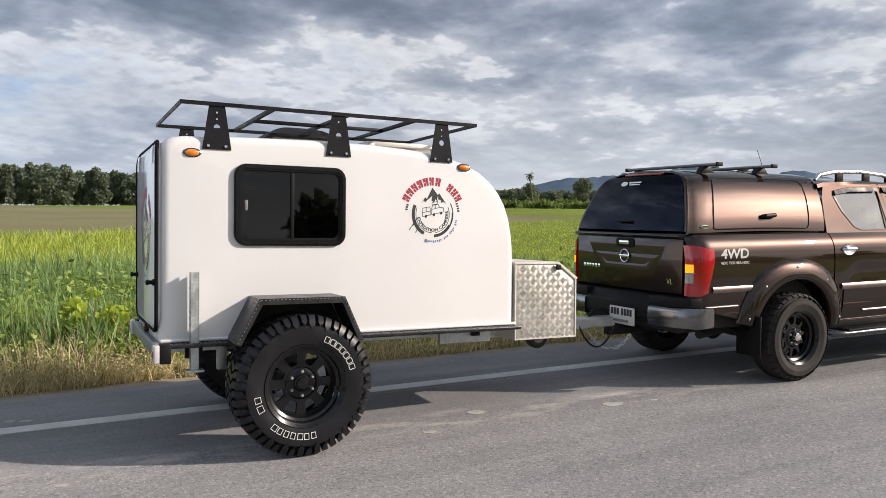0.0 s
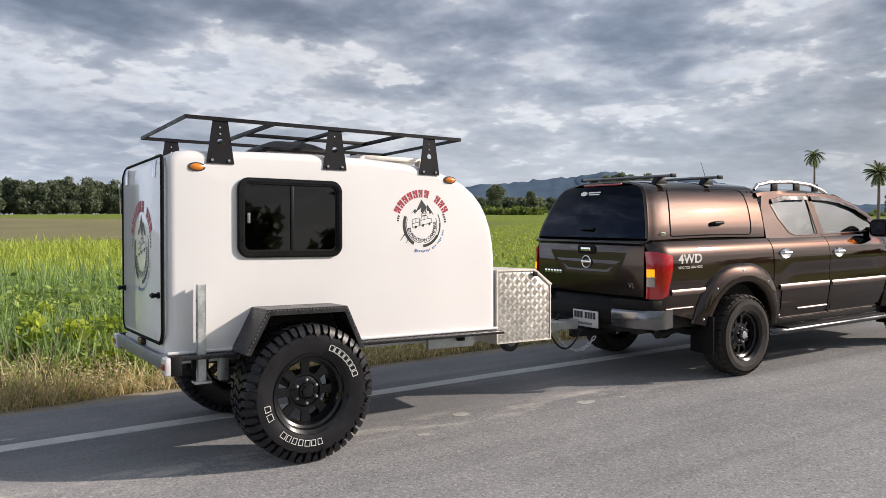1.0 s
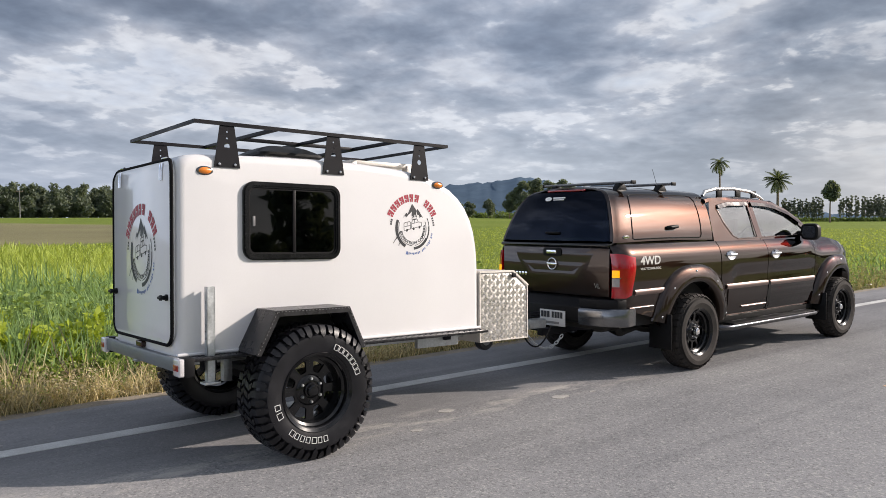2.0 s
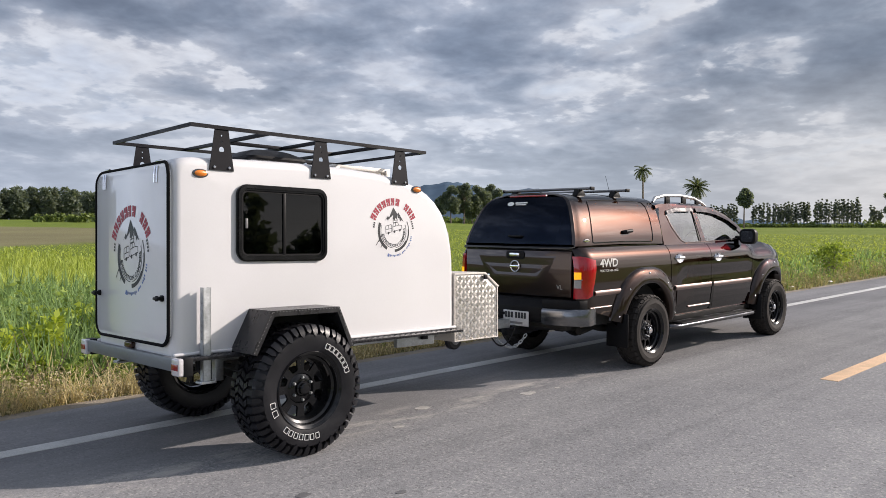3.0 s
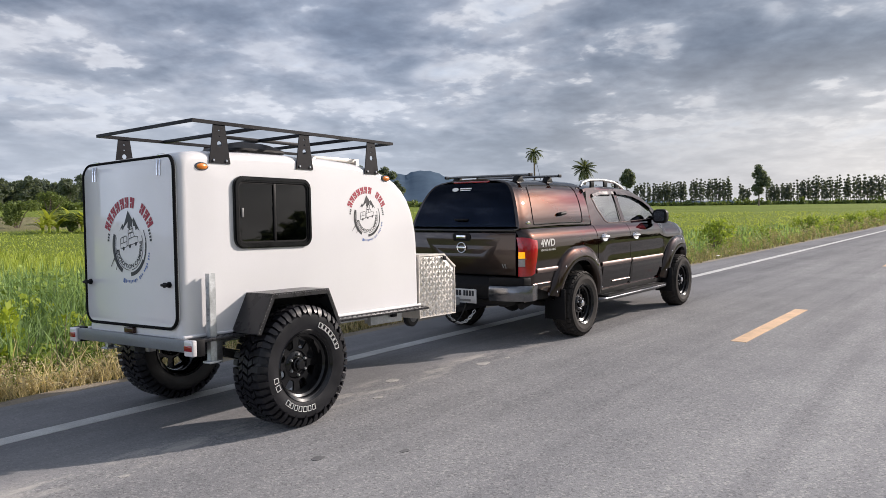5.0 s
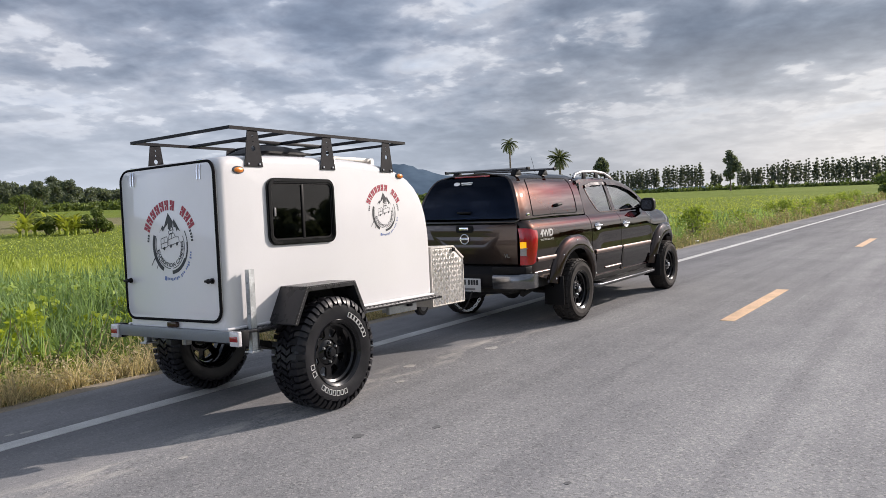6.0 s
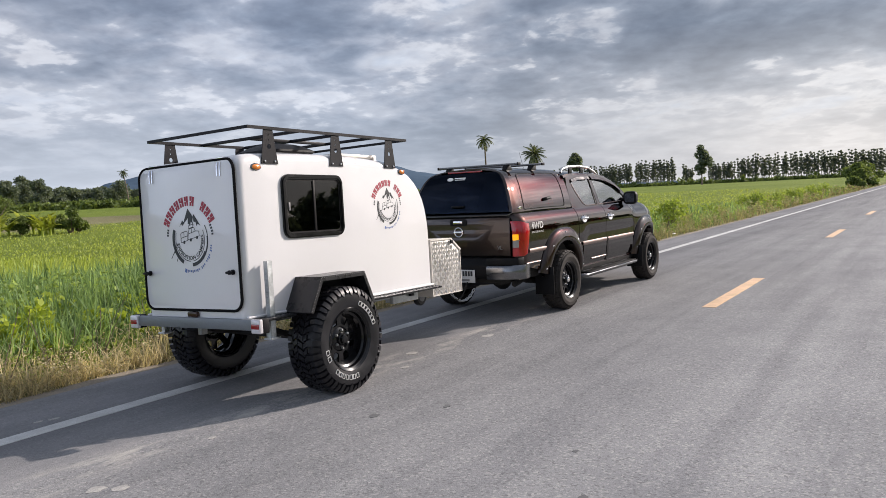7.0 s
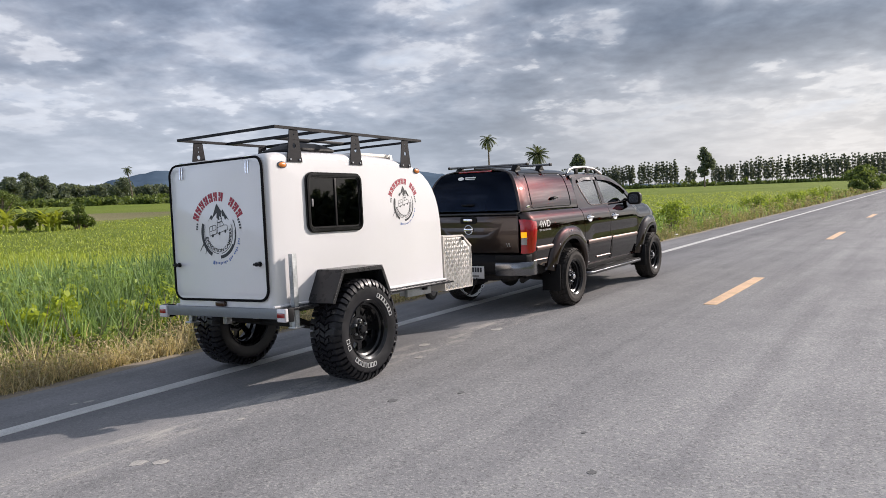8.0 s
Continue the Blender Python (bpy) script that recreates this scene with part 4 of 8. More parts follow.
# printed emblem: letter-like bars, mountains, ring arcs and a little outlined rig
def emblem(parent, place, scale=1.0):
    def flat(polys, lift):
        bm = bmesh.new()
        for p in polys:
            f = bm.faces.new([bm.verts.new(place(x * scale, y * scale, lift)) for x, y in p])
        return bm

    def arc_bar(r0, r1, a0, a1, n=10):
        return [(r0 * math.cos(radians(a0 + (a1 - a0) * i / n)), r0 * math.sin(radians(a0 + (a1 - a0) * i / n))) for i in range(n + 1)] + \
               [(r1 * math.cos(radians(a1 - (a1 - a0) * i / n)), r1 * math.sin(radians(a1 - (a1 - a0) * i / n))) for i in range(n + 1)]

    def strips(r0, r1, a0, a1, n=14):
        out = []
        for i in range(n):
            b0, b1 = a0 + (a1 - a0) * i / n, a0 + (a1 - a0) * (i + 1) / n
            out.append([(r0 * math.cos(radians(b0)), r0 * math.sin(radians(b0))), (r1 * math.cos(radians(b0)), r1 * math.sin(radians(b0))),
                        (r1 * math.cos(radians(b1)), r1 * math.sin(radians(b1))), (r0 * math.cos(radians(b1)), r0 * math.sin(radians(b1)))])
        return out
    # ten heavy stencil blocks in an arc
    red = []
    for k in range(11):
        if k == 7:
            continue
        a = 157.0 - 12.0 * k - (1.5 if k > 7 else 0.0)
        w = 9.6 if k != 5 else 8.4
        cutp = 0.36 + 0.28 * ((k * 5) % 3) / 2
        red += strips(0.186, 0.208, a, a - w * 0.42, 2) + strips(0.186, 0.238, a - w * 0.56, a - w, 2) + strips(0.213, 0.238, a, a - w * 0.48, 2)
        red += strips(0.196 + 0.02 * cutp, 0.206 + 0.02 * cutp, a - w * 0.40, a - w * 0.60, 1)
    tagged(part("red_print", flat(red, 0.0012), M_REDINK, parent, "red printed blocks in an arc"), kind="stuff")
    for arc in (strips(0.128, 0.150, 156, 243), strips(0.131, 0.150, 274, 330) + strips(0.139, 0.150, 330, 366) + strips(0.144, 0.150, 366, 390), strips(0.1185, 0.1225, 160, 268), strips(0.1185, 0.1225, 279, 384)):
        part("ring_arc", flat(arc, 0.001), M_INK, parent, "black printed ring arc")
    ink = []
    peaks = [[(-0.085, 0.070), (-0.055, 0.108), (-0.042, 0.096), (-0.048, 0.090), (-0.056, 0.076), (-0.066, 0.088)],
             [(-0.055, 0.074), (-0.034, 0.116), (-0.004, 0.172), (0.004, 0.150), (-0.006, 0.118), (-0.022, 0.104), (-0.034, 0.096)],
             [(-0.004, 0.172), (0.036, 0.124), (0.030, 0.100), (0.040, 0.076), (0.018, 0.098), (0.010, 0.078), (-0.010, 0.088), (-0.006, 0.118), (0.004, 0.150)],
             [(0.036, 0.124), (0.044, 0.138), (0.096, 0.070), (0.074, 0.084), (0.062, 0.072), (0.056, 0.094), (0.040, 0.096)]]
    part("mountain_print", flat(peaks, 0.001), M_INK, parent, "black printed mountain peaks")

    def line(pts, w=0.0018):
        for (x0, y0), (x1, y1) in zip(pts, pts[1:]):
            dx, dy = x1 - x0, y1 - y0
            l = math.hypot(dx, dy)
            nx, ny = -dy / l * w, dx / l * w
            ink.append([(x0 + nx, y0 + ny), (x1 + nx, y1 + ny), (x1 - nx, y1 - ny), (x0 - nx, y0 - ny)])

    # rope tails behind the ring
    line([(-0.168, -0.104), (-0.104, -0.020)], 0.0024)
    line([(-0.122, -0.120), (-0.096, -0.066)], 0.0024)
    line([(-0.150, -0.080), (-0.128, -0.062)], 0.0024)

    def rig(pts):
        return [(x * 0.76 - 0.002, 0.84 * y + 0.16 * x + 0.024) for x, y in pts]
    line(rig([(-0.095, -0.03), (-0.097, 0.028), (-0.085, 0.034), (-0.03, 0.034), (-0.022, 0.024), (-0.022, -0.03), (-0.095, -0.03)]))
    line(rig([(-0.095, 0.0), (-0.024, 0.0)]))
    line(rig([(-0.06, 0.0), (-0.06, 0.032)]))
    line(rig([(-0.022, -0.025), (-0.008, -0.025), (-0.008, 0.018), (0.0, 0.040), (0.052, 0.040), (0.068, 0.012), (0.104, 0.004), (0.108, -0.028), (-0.008, -0.03)]))
    line(rig([(-0.004, 0.044), (-0.004, 0.062), (0.044, 0.062), (0.044, 0.044), (-0.004, 0.044)]))
    line(rig([(-0.006, 0.010), (0.066, 0.012)]))
    line(rig([(0.026, 0.010), (0.026, 0.040)]))
    for cx in (-0.062, 0.014, 0.082):
        ring_pts = [(cx + 0.012 * math.cos(t * math.pi / 4), -0.034 + 0.012 * math.sin(t * math.pi / 4)) for t in range(8)]
        ink.append(rig(ring_pts))
    # unreadable small marks at both ends of the red arc
    for a0 in (161, 165.5, 170, 6, 11, 16, 21):
        ink += strips(0.181, 0.197, a0, a0 + 3.2, 1)
    tagged(part("small_print", flat(ink, 0.001), M_INK, parent, "small black printed rig outline and marks"), kind="stuff")
    # the words along the inside of the ring
    tm = text_mesh("EXPEDITION CAMPERS", 0.026, 0.0, 0.0, 0.0008)
    half = max(abs(v.co.x) for v in tm.verts)
    low_y, high_y = min(v.co.y for v in tm.verts), max(v.co.y for v in tm.verts)
    for v in tm.verts:
        a = radians(281.5 + 91.0 * v.co.x / half)
        r = 0.113 - 0.021 * (v.co.y - low_y) / (high_y - low_y)
        v.co = Vector(place(r * math.cos(a) * scale, r * math.sin(a) * scale, 0.001))
    part("ring_words", tm, M_INK, parent, "black printed words round the ring")
    blue = []
    for k in range(21):
        b = 258 + k * 4.4
        if k in (8, 12, 17):
            continue
        blue += strips(0.170, 0.181 if k % 3 else 0.186, b, b + 2.7, 1)
    blue += strips(0.168, 0.190, 251, 256.5, 2)
    tagged(part("blue_print", flat(blue, 0.0012), M_BLUEINK, parent, "small blue printed line of marks"), kind="stuff")


emblem(shell, lambda x, y, l: (0.945 + x, -HALF - l, 1.490 + y), 1.07)
emblem(hatch, lambda x, y, l: hatch_point(0.548 + y, -0.025 - x, 0.0185 + l), 1.40)

# side window: black rubber frame, two dark panes, latch
window = part("window", frame_ring(round_rect(WW, WH, 0.075, 8, WX, WZ), round_rect(WW - 0.075, WH - 0.075, 0.045, 8, WX, WZ), -HALF + 0.01, -HALF - 0.016), M_SEAL, trailer, "sliding side window with black rubber frame and dark panes")
part("outer_bead", frame_ring(round_rect(WW - 0.018, WH - 0.018, 0.066, 8, WX, WZ), round_rect(WW - 0.05, WH - 0.05, 0.055, 8, WX, WZ), -HALF - 0.012, -HALF - 0.024), M_SEAL, window)
part("inner_frame", frame_ring(round_rect(WW - 0.077, WH - 0.077, 0.045, 8, WX, WZ), round_rect(WW - 0.10, WH - 0.10, 0.035, 8, WX, WZ), -HALF + 0.004, -HALF - 0.010), M_PLASTIC, window)
for x0, x1, d in ((WX - WW / 2 + 0.045, WX + 0.004, 0.001), (WX + 0.004, WX + WW / 2 - 0.045, -0.003)):
    part("pane", box(x0, x1, -HALF - 0.006 + d, -HALF - 0.002 + d, WZ - WH / 2 + 0.045, WZ + WH / 2 - 0.045, 0.0), M_GLASS, window, "near-black tinted pane")
part("mullion", box(WX - 0.007, WX + 0.016, -HALF - 0.014, -HALF - 0.001, WZ - WH / 2 + 0.045, WZ + WH / 2 - 0.045, 0.003), M_PLASTIC, window)
part("latch", box(WX - 0.295, WX - 0.275, -HALF - 0.014, -HALF - 0.005, WZ - 0.035, WZ + 0.03, 0.004), M_GREYPL, window)

# marker lamps
for u, z in ((-0.660, 1.826), (1.185, 1.823)):
    for s in (-1, 1):
        b = bmesh.new()
        add_lathe(b, [(0.055, 0.004), (0.054, -0.006), (0.045, -0.011), (0.0, -0.011)], 28)
        transform(b, Matrix.Translation((u, s * (HALF - 0.004), z)) @ Matrix.Diagonal((1.0, -s, 0.52, 1)))
        lamp = part("marker_lamp", b, M_GREYCHROME, trailer, "oval amber side marker lamp in a bright bezel")
        b = bmesh.new()
        add_lathe(b, [(0.042, -0.008), (0.040, -0.015), (0.028, -0.021), (0.0, -0.024)], 28)
        transform(b, Matrix.Translation((u, s * (HALF - 0.004), z)) @ Matrix.Diagonal((1.0, -s, 0.5, 1)))
        part("amber_lens", b, M_AMBER, lamp)

# roof rack on six perforated brackets
RZ, RU0, RU1, RV = 2.125, -0.725, 1.275, 0.585
rack = part("roof_rack", add_tube(bmesh.new(), [(RU0, -RV, RZ), (RU1, -RV, RZ), (RU1, RV, RZ), (RU0, RV, RZ)], 0.0115, closed=True, square=True), M_BLACKPOW, trailer, "black square-tube roof rack", angle=20)
for u in (-0.17, 0.32, 0.80):
    part("cross_bar", box(u - 0.0125, u + 0.0125, -RV + 0.0125, RV - 0.0125, RZ - 0.0125, RZ + 0.0125, 0.002), M_BLACKPOW, rack)
part("long_bar", box(-0.157, 0.787, -0.0125, 0.0125, RZ - 0.0123, RZ + 0.0127, 0.002), M_BLACKPOW, rack)


def bracket_mesh(u, s):
    """A tapering plate with a round hole and two small ones."""
    b = bmesh.new()
    z0, z1, w0, w1 = 1.852, 2.138, 0.086, 0.044
    holes = [(1.985, 0.019), (2.035, 0.006), (2.075, 0.006)]
    cuts = [z0]
    for hz, hr in holes:
        cuts += [hz - hr * 1.5, hz + hr * 1.5]
    cuts.append(z1)
    wid = lambda z: w0 + (w1 - w0) * (z - z0) / (z1 - z0)
    yy = (s * (HALF + 0.001), s * (HALF + 0.008))

    def quad(za, zb):
        add_loft(b, [[(u - wid(za), y, za), (u + wid(za), y, za), (u + wid(zb), y, zb), (u - wid(zb), y, zb)] for y in yy], True, (True, True))
    for i in range(0, len(cuts), 2):
        quad(cuts[i], cuts[i + 1])
    for hz, hr in holes:
        n = 24
        inner = [(hr * math.cos(2 * math.pi * (i - 3) / n), hr * math.sin(2 * math.pi * (i - 3) / n)) for i in range(n)]
        m = 1.5 * hr
        box_pts = []
        for i in range(6):
            z = -m + 2 * m * i / 6
            box_pts.append((wid(hz + z), z))
        box_pts += [(wid(hz + m) * (1 - 2 * i / 6), m) for i in range(6)]
        for i in range(6):
            z = m - 2 * m * i / 6
            box_pts.append((-wid(hz + z), z))
        box_pts += [(wid(hz - m) * (-1 + 2 * i / 6), -m) for i in range(6)]
        outer = box_pts
        rings = []
        for pts, y in ((inner, yy[0]), (outer, yy[0]), (outer, yy[1]), (inner, yy[1]), (inner, yy[0])):
            rings.append([(u + x, y, hz + z) for x, z in pts])
        add_loft(b, rings, True)
    bmesh.ops.remove_doubles(b, verts=b.verts, dist=1e-5)
    bmesh.ops.recalc_face_normals(b, faces=b.faces)
    return b


for u in (-0.516, 0.256, 1.006):
    for s in (-1, 1):
        br = part("rack_bracket", bracket_mesh(u, s), M_BLACKPOW, trailer, "black perforated steel bracket")
        for du in (-0.052, 0.052):
            part("bolt", lathe([(0.009, 0.0), (0.009, -0.006), (0.005, -0.009), (0, -0.009)], 10, centre=(u + du, 0, 1.872)), M_CHROME, br)
            br.children[-1].matrix_local = pose(0, s * (HALF + 0.008), 0) if s < 0 else pose(2 * (u + du), s * (HALF + 0.008), 0, 0, 0, 180)

# roof vent and shallow aluminium panel frame
VU, VV = 0.14, 0.0
vent = part("roof_vent", transform(box(-0.21, 0.21, -0.21, 0.21, -0.02, 0.045, 0.012), pose(VU, VV, 1.955)), M_SHELL, trailer, "roof vent with dark domed lid")
b = bmesh.new()
rings = []
for k, (sz, z) in enumerate(((0.24, 0.040), (0.252, 0.050), (0.250, 0.066), (0.215, 0.088), (0.17, 0.112), (0.13, 0.126), (0.03, 0.130))):
    rings.append([(VU + x, VV + y, 1.955 + z) for x, y in round_rect(2 * sz, 2 * sz, min(0.06, sz * 0.5), 6)])
add_loft(b, rings, True, (True, True))
bmesh.ops.recalc_face_normals(b, faces=b.faces)
part("vent_lid", b, M_PLASTIC, vent, "dark smoked plastic dome")
panel = part("roof_panel", box(0.55, 1.12, -0.34, 0.42, 1.968, 1.998, 0.003), M_ALU, trailer, "thin aluminium framed panel on the roof")
part("panel_face", box(0.57, 1.10, -0.32, 0.40, 1.998, 2.001), M_DARK, panel)
for u in (0.58, 1.09):
    for v in (-0.30, 0.36):
        part("panel_foot", box(u - 0.02, u + 0.02, v - 0.05, v + 0.02, 1.90, 1.985, 0.002), M_ALU, panel)

# chassis: rails, cross beams, axle, bumper beam
chassis = part("chassis", box(-0.80, 1.66, -0.36, -0.30, 0.605, 0.685, 0.004), M_GALV, trailer, "galvanised box-section chassis")
part("rail", box(-0.80, 1.66, 0.30, 0.36, 0.605, 0.685, 0.004), M_GALV, chassis)
for u in (-0.6, 0.2, 0.75, 1.3):
    part("cross_member", box(u - 0.03, u + 0.03, -0.30, 0.30, 0.61, 0.68, 0.003), M_GALV, chassis)
part("floor_pan", box(-0.83, 1.6, -0.56, 0.56, 0.682, 0.694), M_DARK, chassis)
part("axle", tube([(-0.03, -0.70, 0.43), (-0.03, 0.70, 0.465)], 0.035, 14), M_DARK, chassis)
for v in (-0.41, 0.41):
    part("spring", tube([(-0.45, v, 0.56), (-0.3, v, 0.50), (-0.03, v, 0.475), (0.24, v, 0.50), (0.40, v, 0.56)], 0.022, square=True), M_DARK, chassis)
    part("hanger", box(-0.48, -0.42, v - 0.025, v + 0.025, 0.49, 0.685, 0.003), M_GALV, chassis)
part("rear_beam", box(-0.882, -0.846, -0.665, 0.665, 0.620, 0.702, 0.006), M_STEEL, trailer, "grey steel rear beam")
for s in (-1, 1):
    lamp = part("tail_lamp", box(-0.895, -0.855, s * 0.715 - 0.047, s * 0.715 + 0.047, 0.60, 0.705, 0.010, 3), M_CLEARW, trailer, "square trailer lamp with red and clear lens")
    part("red_band", box(-0.899, -0.86, s * 0.715 - 0.040, s * 0.715 + 0.040, 0.634, 0.672, 0.004), M_REDLAMP, lamp)
    part("lamp_back", box(-0.862, -0.80, s * 0.715 - 0.05, s * 0.715 + 0.05, 0.598, 0.707, 0.006), M_PLASTIC, lamp)


def tread_bars(bm, u0, u1, v0, v1, z, n_u, n_v, size=0.011, h=0.0022):
    """Raised lozenges of a chequer plate, turned alternately."""
    for i in range(n_u):
        for j in range(n_v):
            cu = u0 + (u1 - u0) * (i + 0.5) / n_u
            cv = v0 + (v1 - v0) * (j + 0.5) / n_v
            a = radians(45 if (i + j) % 2 else -45)
            c, s = math.cos(a), math.sin(a)
            pts = [(size, 0), (0, size * 0.32), (-size, 0), (0, -size * 0.32)]
            base = [(cu + x * c - y * s, cv + x * s + y * c) for x, y in pts]
            vs = [bm.verts.new((p[0], p[1], z)) for p in base]
            top = [bm.verts.new((cu + (p[0] - cu) * 0.55, cv + (p[1] - cv) * 0.55, z + h)) for p in base]
            bm.faces.new(top)
            for k in range(4):
                bm.faces.new((vs[k], vs[(k + 1) % 4], top[(k + 1) % 4], top[k]))


M_TREADPLATE = surface("black_chequer_plate", (0.026, 0.026, 0.029), 0.30, metal=0.15, var=0.2, scale=12, bump=0.05, spec=0.3, dirt=(0.08, 0.075, 0.07), dirt_amount=0.3)
for s in (-1, 1):
    for u0, u1 in ((-0.85, -0.44), (0.335, 1.61)):
        v_in, v_out = s * 0.585, s * 0.695
        st = part("side_step", box(u0, u1, min(v_in, v_out), max(v_in, v_out), 0.672, 0.694, 0.006), M_TREADPLATE, trailer, "black chequer-plate side step")
        b = bmesh.new()
        n = int((u1 - u0) / 0.028)
        tread_bars(b, u0 + 0.01, u1 - 0.01, min(v_in, v_out) + 0.004, max(v_in, v_out) - 0.004, 0.694, n, 4)
        tagged(part("chequer_relief", b, M_TREADPLATE, st), kind="stuff")
        b = bmesh.new()
        for k in range(n):
            cu = u0 + (u1 - u0) * (k + 0.5) / n
            add_box(b, cu - 0.006, cu + 0.006, min(v_out, v_out + s * 0.003), max(v_out, v_out + s * 0.003), 0.679, 0.690)
        tagged(part("chequer_edge", b, M_TREADPLATE, st), kind="stuff")
    # five-sided wheel arch
    out = [(-0.455, 0.700), (-0.318, 0.962), (0.212, 0.962), (0.335, 0.690)]
    inn = [(-0.440, 0.690), (-0.306, 0.945), (0.200, 0.945), (0.320, 0.680)]
    b = bmesh.new()
    v_in, v_out = s * 0.582, s * 0.855
    for (a0, a1), (b0, b1) in zip(zip(out, out[1:]), zip(inn, inn[1:])):
        add_loft(b, [[(p[0], v, p[1]) for p in (a0, a1, b1, b0)] for v in (v_in, v_out)], True, (True, True))
    bmesh.ops.recalc_face_normals(b, faces=b.faces)
    arch = part("wheel_arch", b, M_TREADPLATE, trailer, "black chequer-plate wheel arch")
    b = bmesh.new()
    for a0, a1 in zip(out, out[1:]):
        n = max(4, int(math.hypot(a1[0] - a0[0], a1[1] - a0[1]) / 0.022))
        nn = Vector((-(a1[1] - a0[1]), a1[0] - a0[0])).normalized() * 0.002
        for k in range(n):
            t = (k + 0.5) / n
            cu, cz = a0[0] + (a1[0] - a0[0]) * t, a0[1] + (a1[1] - a0[1]) * t
            for q in range(9):
                cv = v_in + (v_out - v_in) * (q + 0.5) / 9
                ang = radians(45 if (k + q) % 2 else -45)
                d = Vector((a1[0] - a0[0], a1[1] - a0[1])).normalized()
                c, sn = math.cos(ang), math.sin(ang)
                quad = []
                for x, y in ((0.010, 0), (0, 0.0034), (-0.010, 0), (0, -0.0034)):
                    e, f = x * c - y * sn, x * sn + y * c
                    quad.append(b.verts.new((cu + d.x * e + nn.x, cv + f, cz + d.y * e + nn.y)))
                b.faces.new(quad)
    bmesh.ops.recalc_face_normals(b, faces=b.faces)
    tagged(part("chequer_relief", b, M_TREADPLATE, arch), kind="stuff")
    b = bmesh.new()
    for a0, a1 in zip(out, out[1:]):
        n = max(4, int(math.hypot(a1[0] - a0[0], a1[1] - a0[1]) / 0.024))
        d = Vector((a1[0] - a0[0], a1[1] - a0[1])).normalized()
        nn = Vector((d.y, -d.x))
        for k in range(n):
            t = (k + 0.5) / n
            c0 = Vector(a0).lerp(Vector(a1), t) + nn * 0.008
            q = [c0 + d * x + nn * y for x, y in ((-0.005, -0.002), (0.005, -0.002), (0.005, 0.002), (-0.005, 0.002))]
            b.faces.new([b.verts.new((p.x, v_out + s * 0.0025, p.y)) for p in q])
    tagged(part("arch_edge_marks", b, M_GREYPL, arch), kind="stuff")
    lip = [(-0.455, 0.700), (-0.318, 0.962), (0.212, 0.962), (0.335, 0.690)]
    low = [(-0.425, 0.690), (-0.300, 0.925), (0.196, 0.925), (0.305, 0.680)]
    b = bmesh.new()
    for (a0, a1), (b0, b1) in zip(zip(lip, lip[1:]), zip(low, low[1:])):
        add_loft(b, [[(p[0], v, p[1]) for p in (a0, a1, b1, b0)] for v in (v_out - s * 0.004, v_out + s * 0.001)], True, (True, True))
    bmesh.ops.recalc_face_normals(b, faces=b.faces)
    part("arch_lip", b, M_TREADPLATE, arch)
    part("splash_wall", prism([(-0.42, 0.70), (-0.30, 0.94), (0.195, 0.94), (0.31, 0.69)], s * 0.583, s * 0.592), M_DARK, arch)

# corner stay: galvanised channel with dark discs as holes, and a foot
for s in (-1, 1):
    v = s * 0.632
    b = bmesh.new()
    add_box(b, -0.678, -0.674, v - 0.02, v + 0.02, 0.535, 1.115)
    add_box(b, -0.678, -0.628, v - 0.02 if s < 0 else v + 0.016, v - 0.016 if s < 0 else v + 0.02, 0.535, 1.115)
    add_box(b, -0.632, -0.628, v - 0.02, v + 0.02, 0.535, 1.115)
    stay = part("corner_stay", b, M_GALV, trailer, "galvanised steel corner stay with foot")
    part("stay_foot", box(-0.70, -0.60, v - 0.04, v + 0.04, 0.522, 0.536, 0.002), M_GALV, stay)
    # unpierced: dark discs put in the shade that fills the holes
    for z in (0.80, 0.84, 0.88, 1.02):
        part("pin_hole", lathe([(0.007, -0.0045), (0.007, 0.001), (0, 0.001)], 12, "x", (-0.675, v, z)), M_DARK, stay)
    part("stay_clamp", box(-0.70, -0.60, min(v - s * 0.05, v - s * 0.02), max(v - s * 0.05, v - s * 0.02), 0.60, 0.67, 0.003), M_BLACKPOW, stay)

# wheels
MARKS = [(68 - 7.6 * k, 68 - 7.6 * k - 5.4) for k in range(7)] + [(188 + 10.0 * k, 188 + 10.0 * k + 7.0 + k) for k in range(2)] + [(226 + 8.2 * k, 226 + 8.2 * k + (6.6 if k in (0, 4) else 5.6)) for k in range(7)]
wheel(trailer, (-0.04, -0.88, 0.43), 0.43, 0.30, 0.240, 48, True, 8, 0.115, MARKS, M_RIM, 0.0)
wheel(trailer, (-0.04, 0.88, 0.468), 0.43, 0.30, 0.240, 48, True, 8, 0.115, MARKS, M_RIM, 40.0, flip=True)

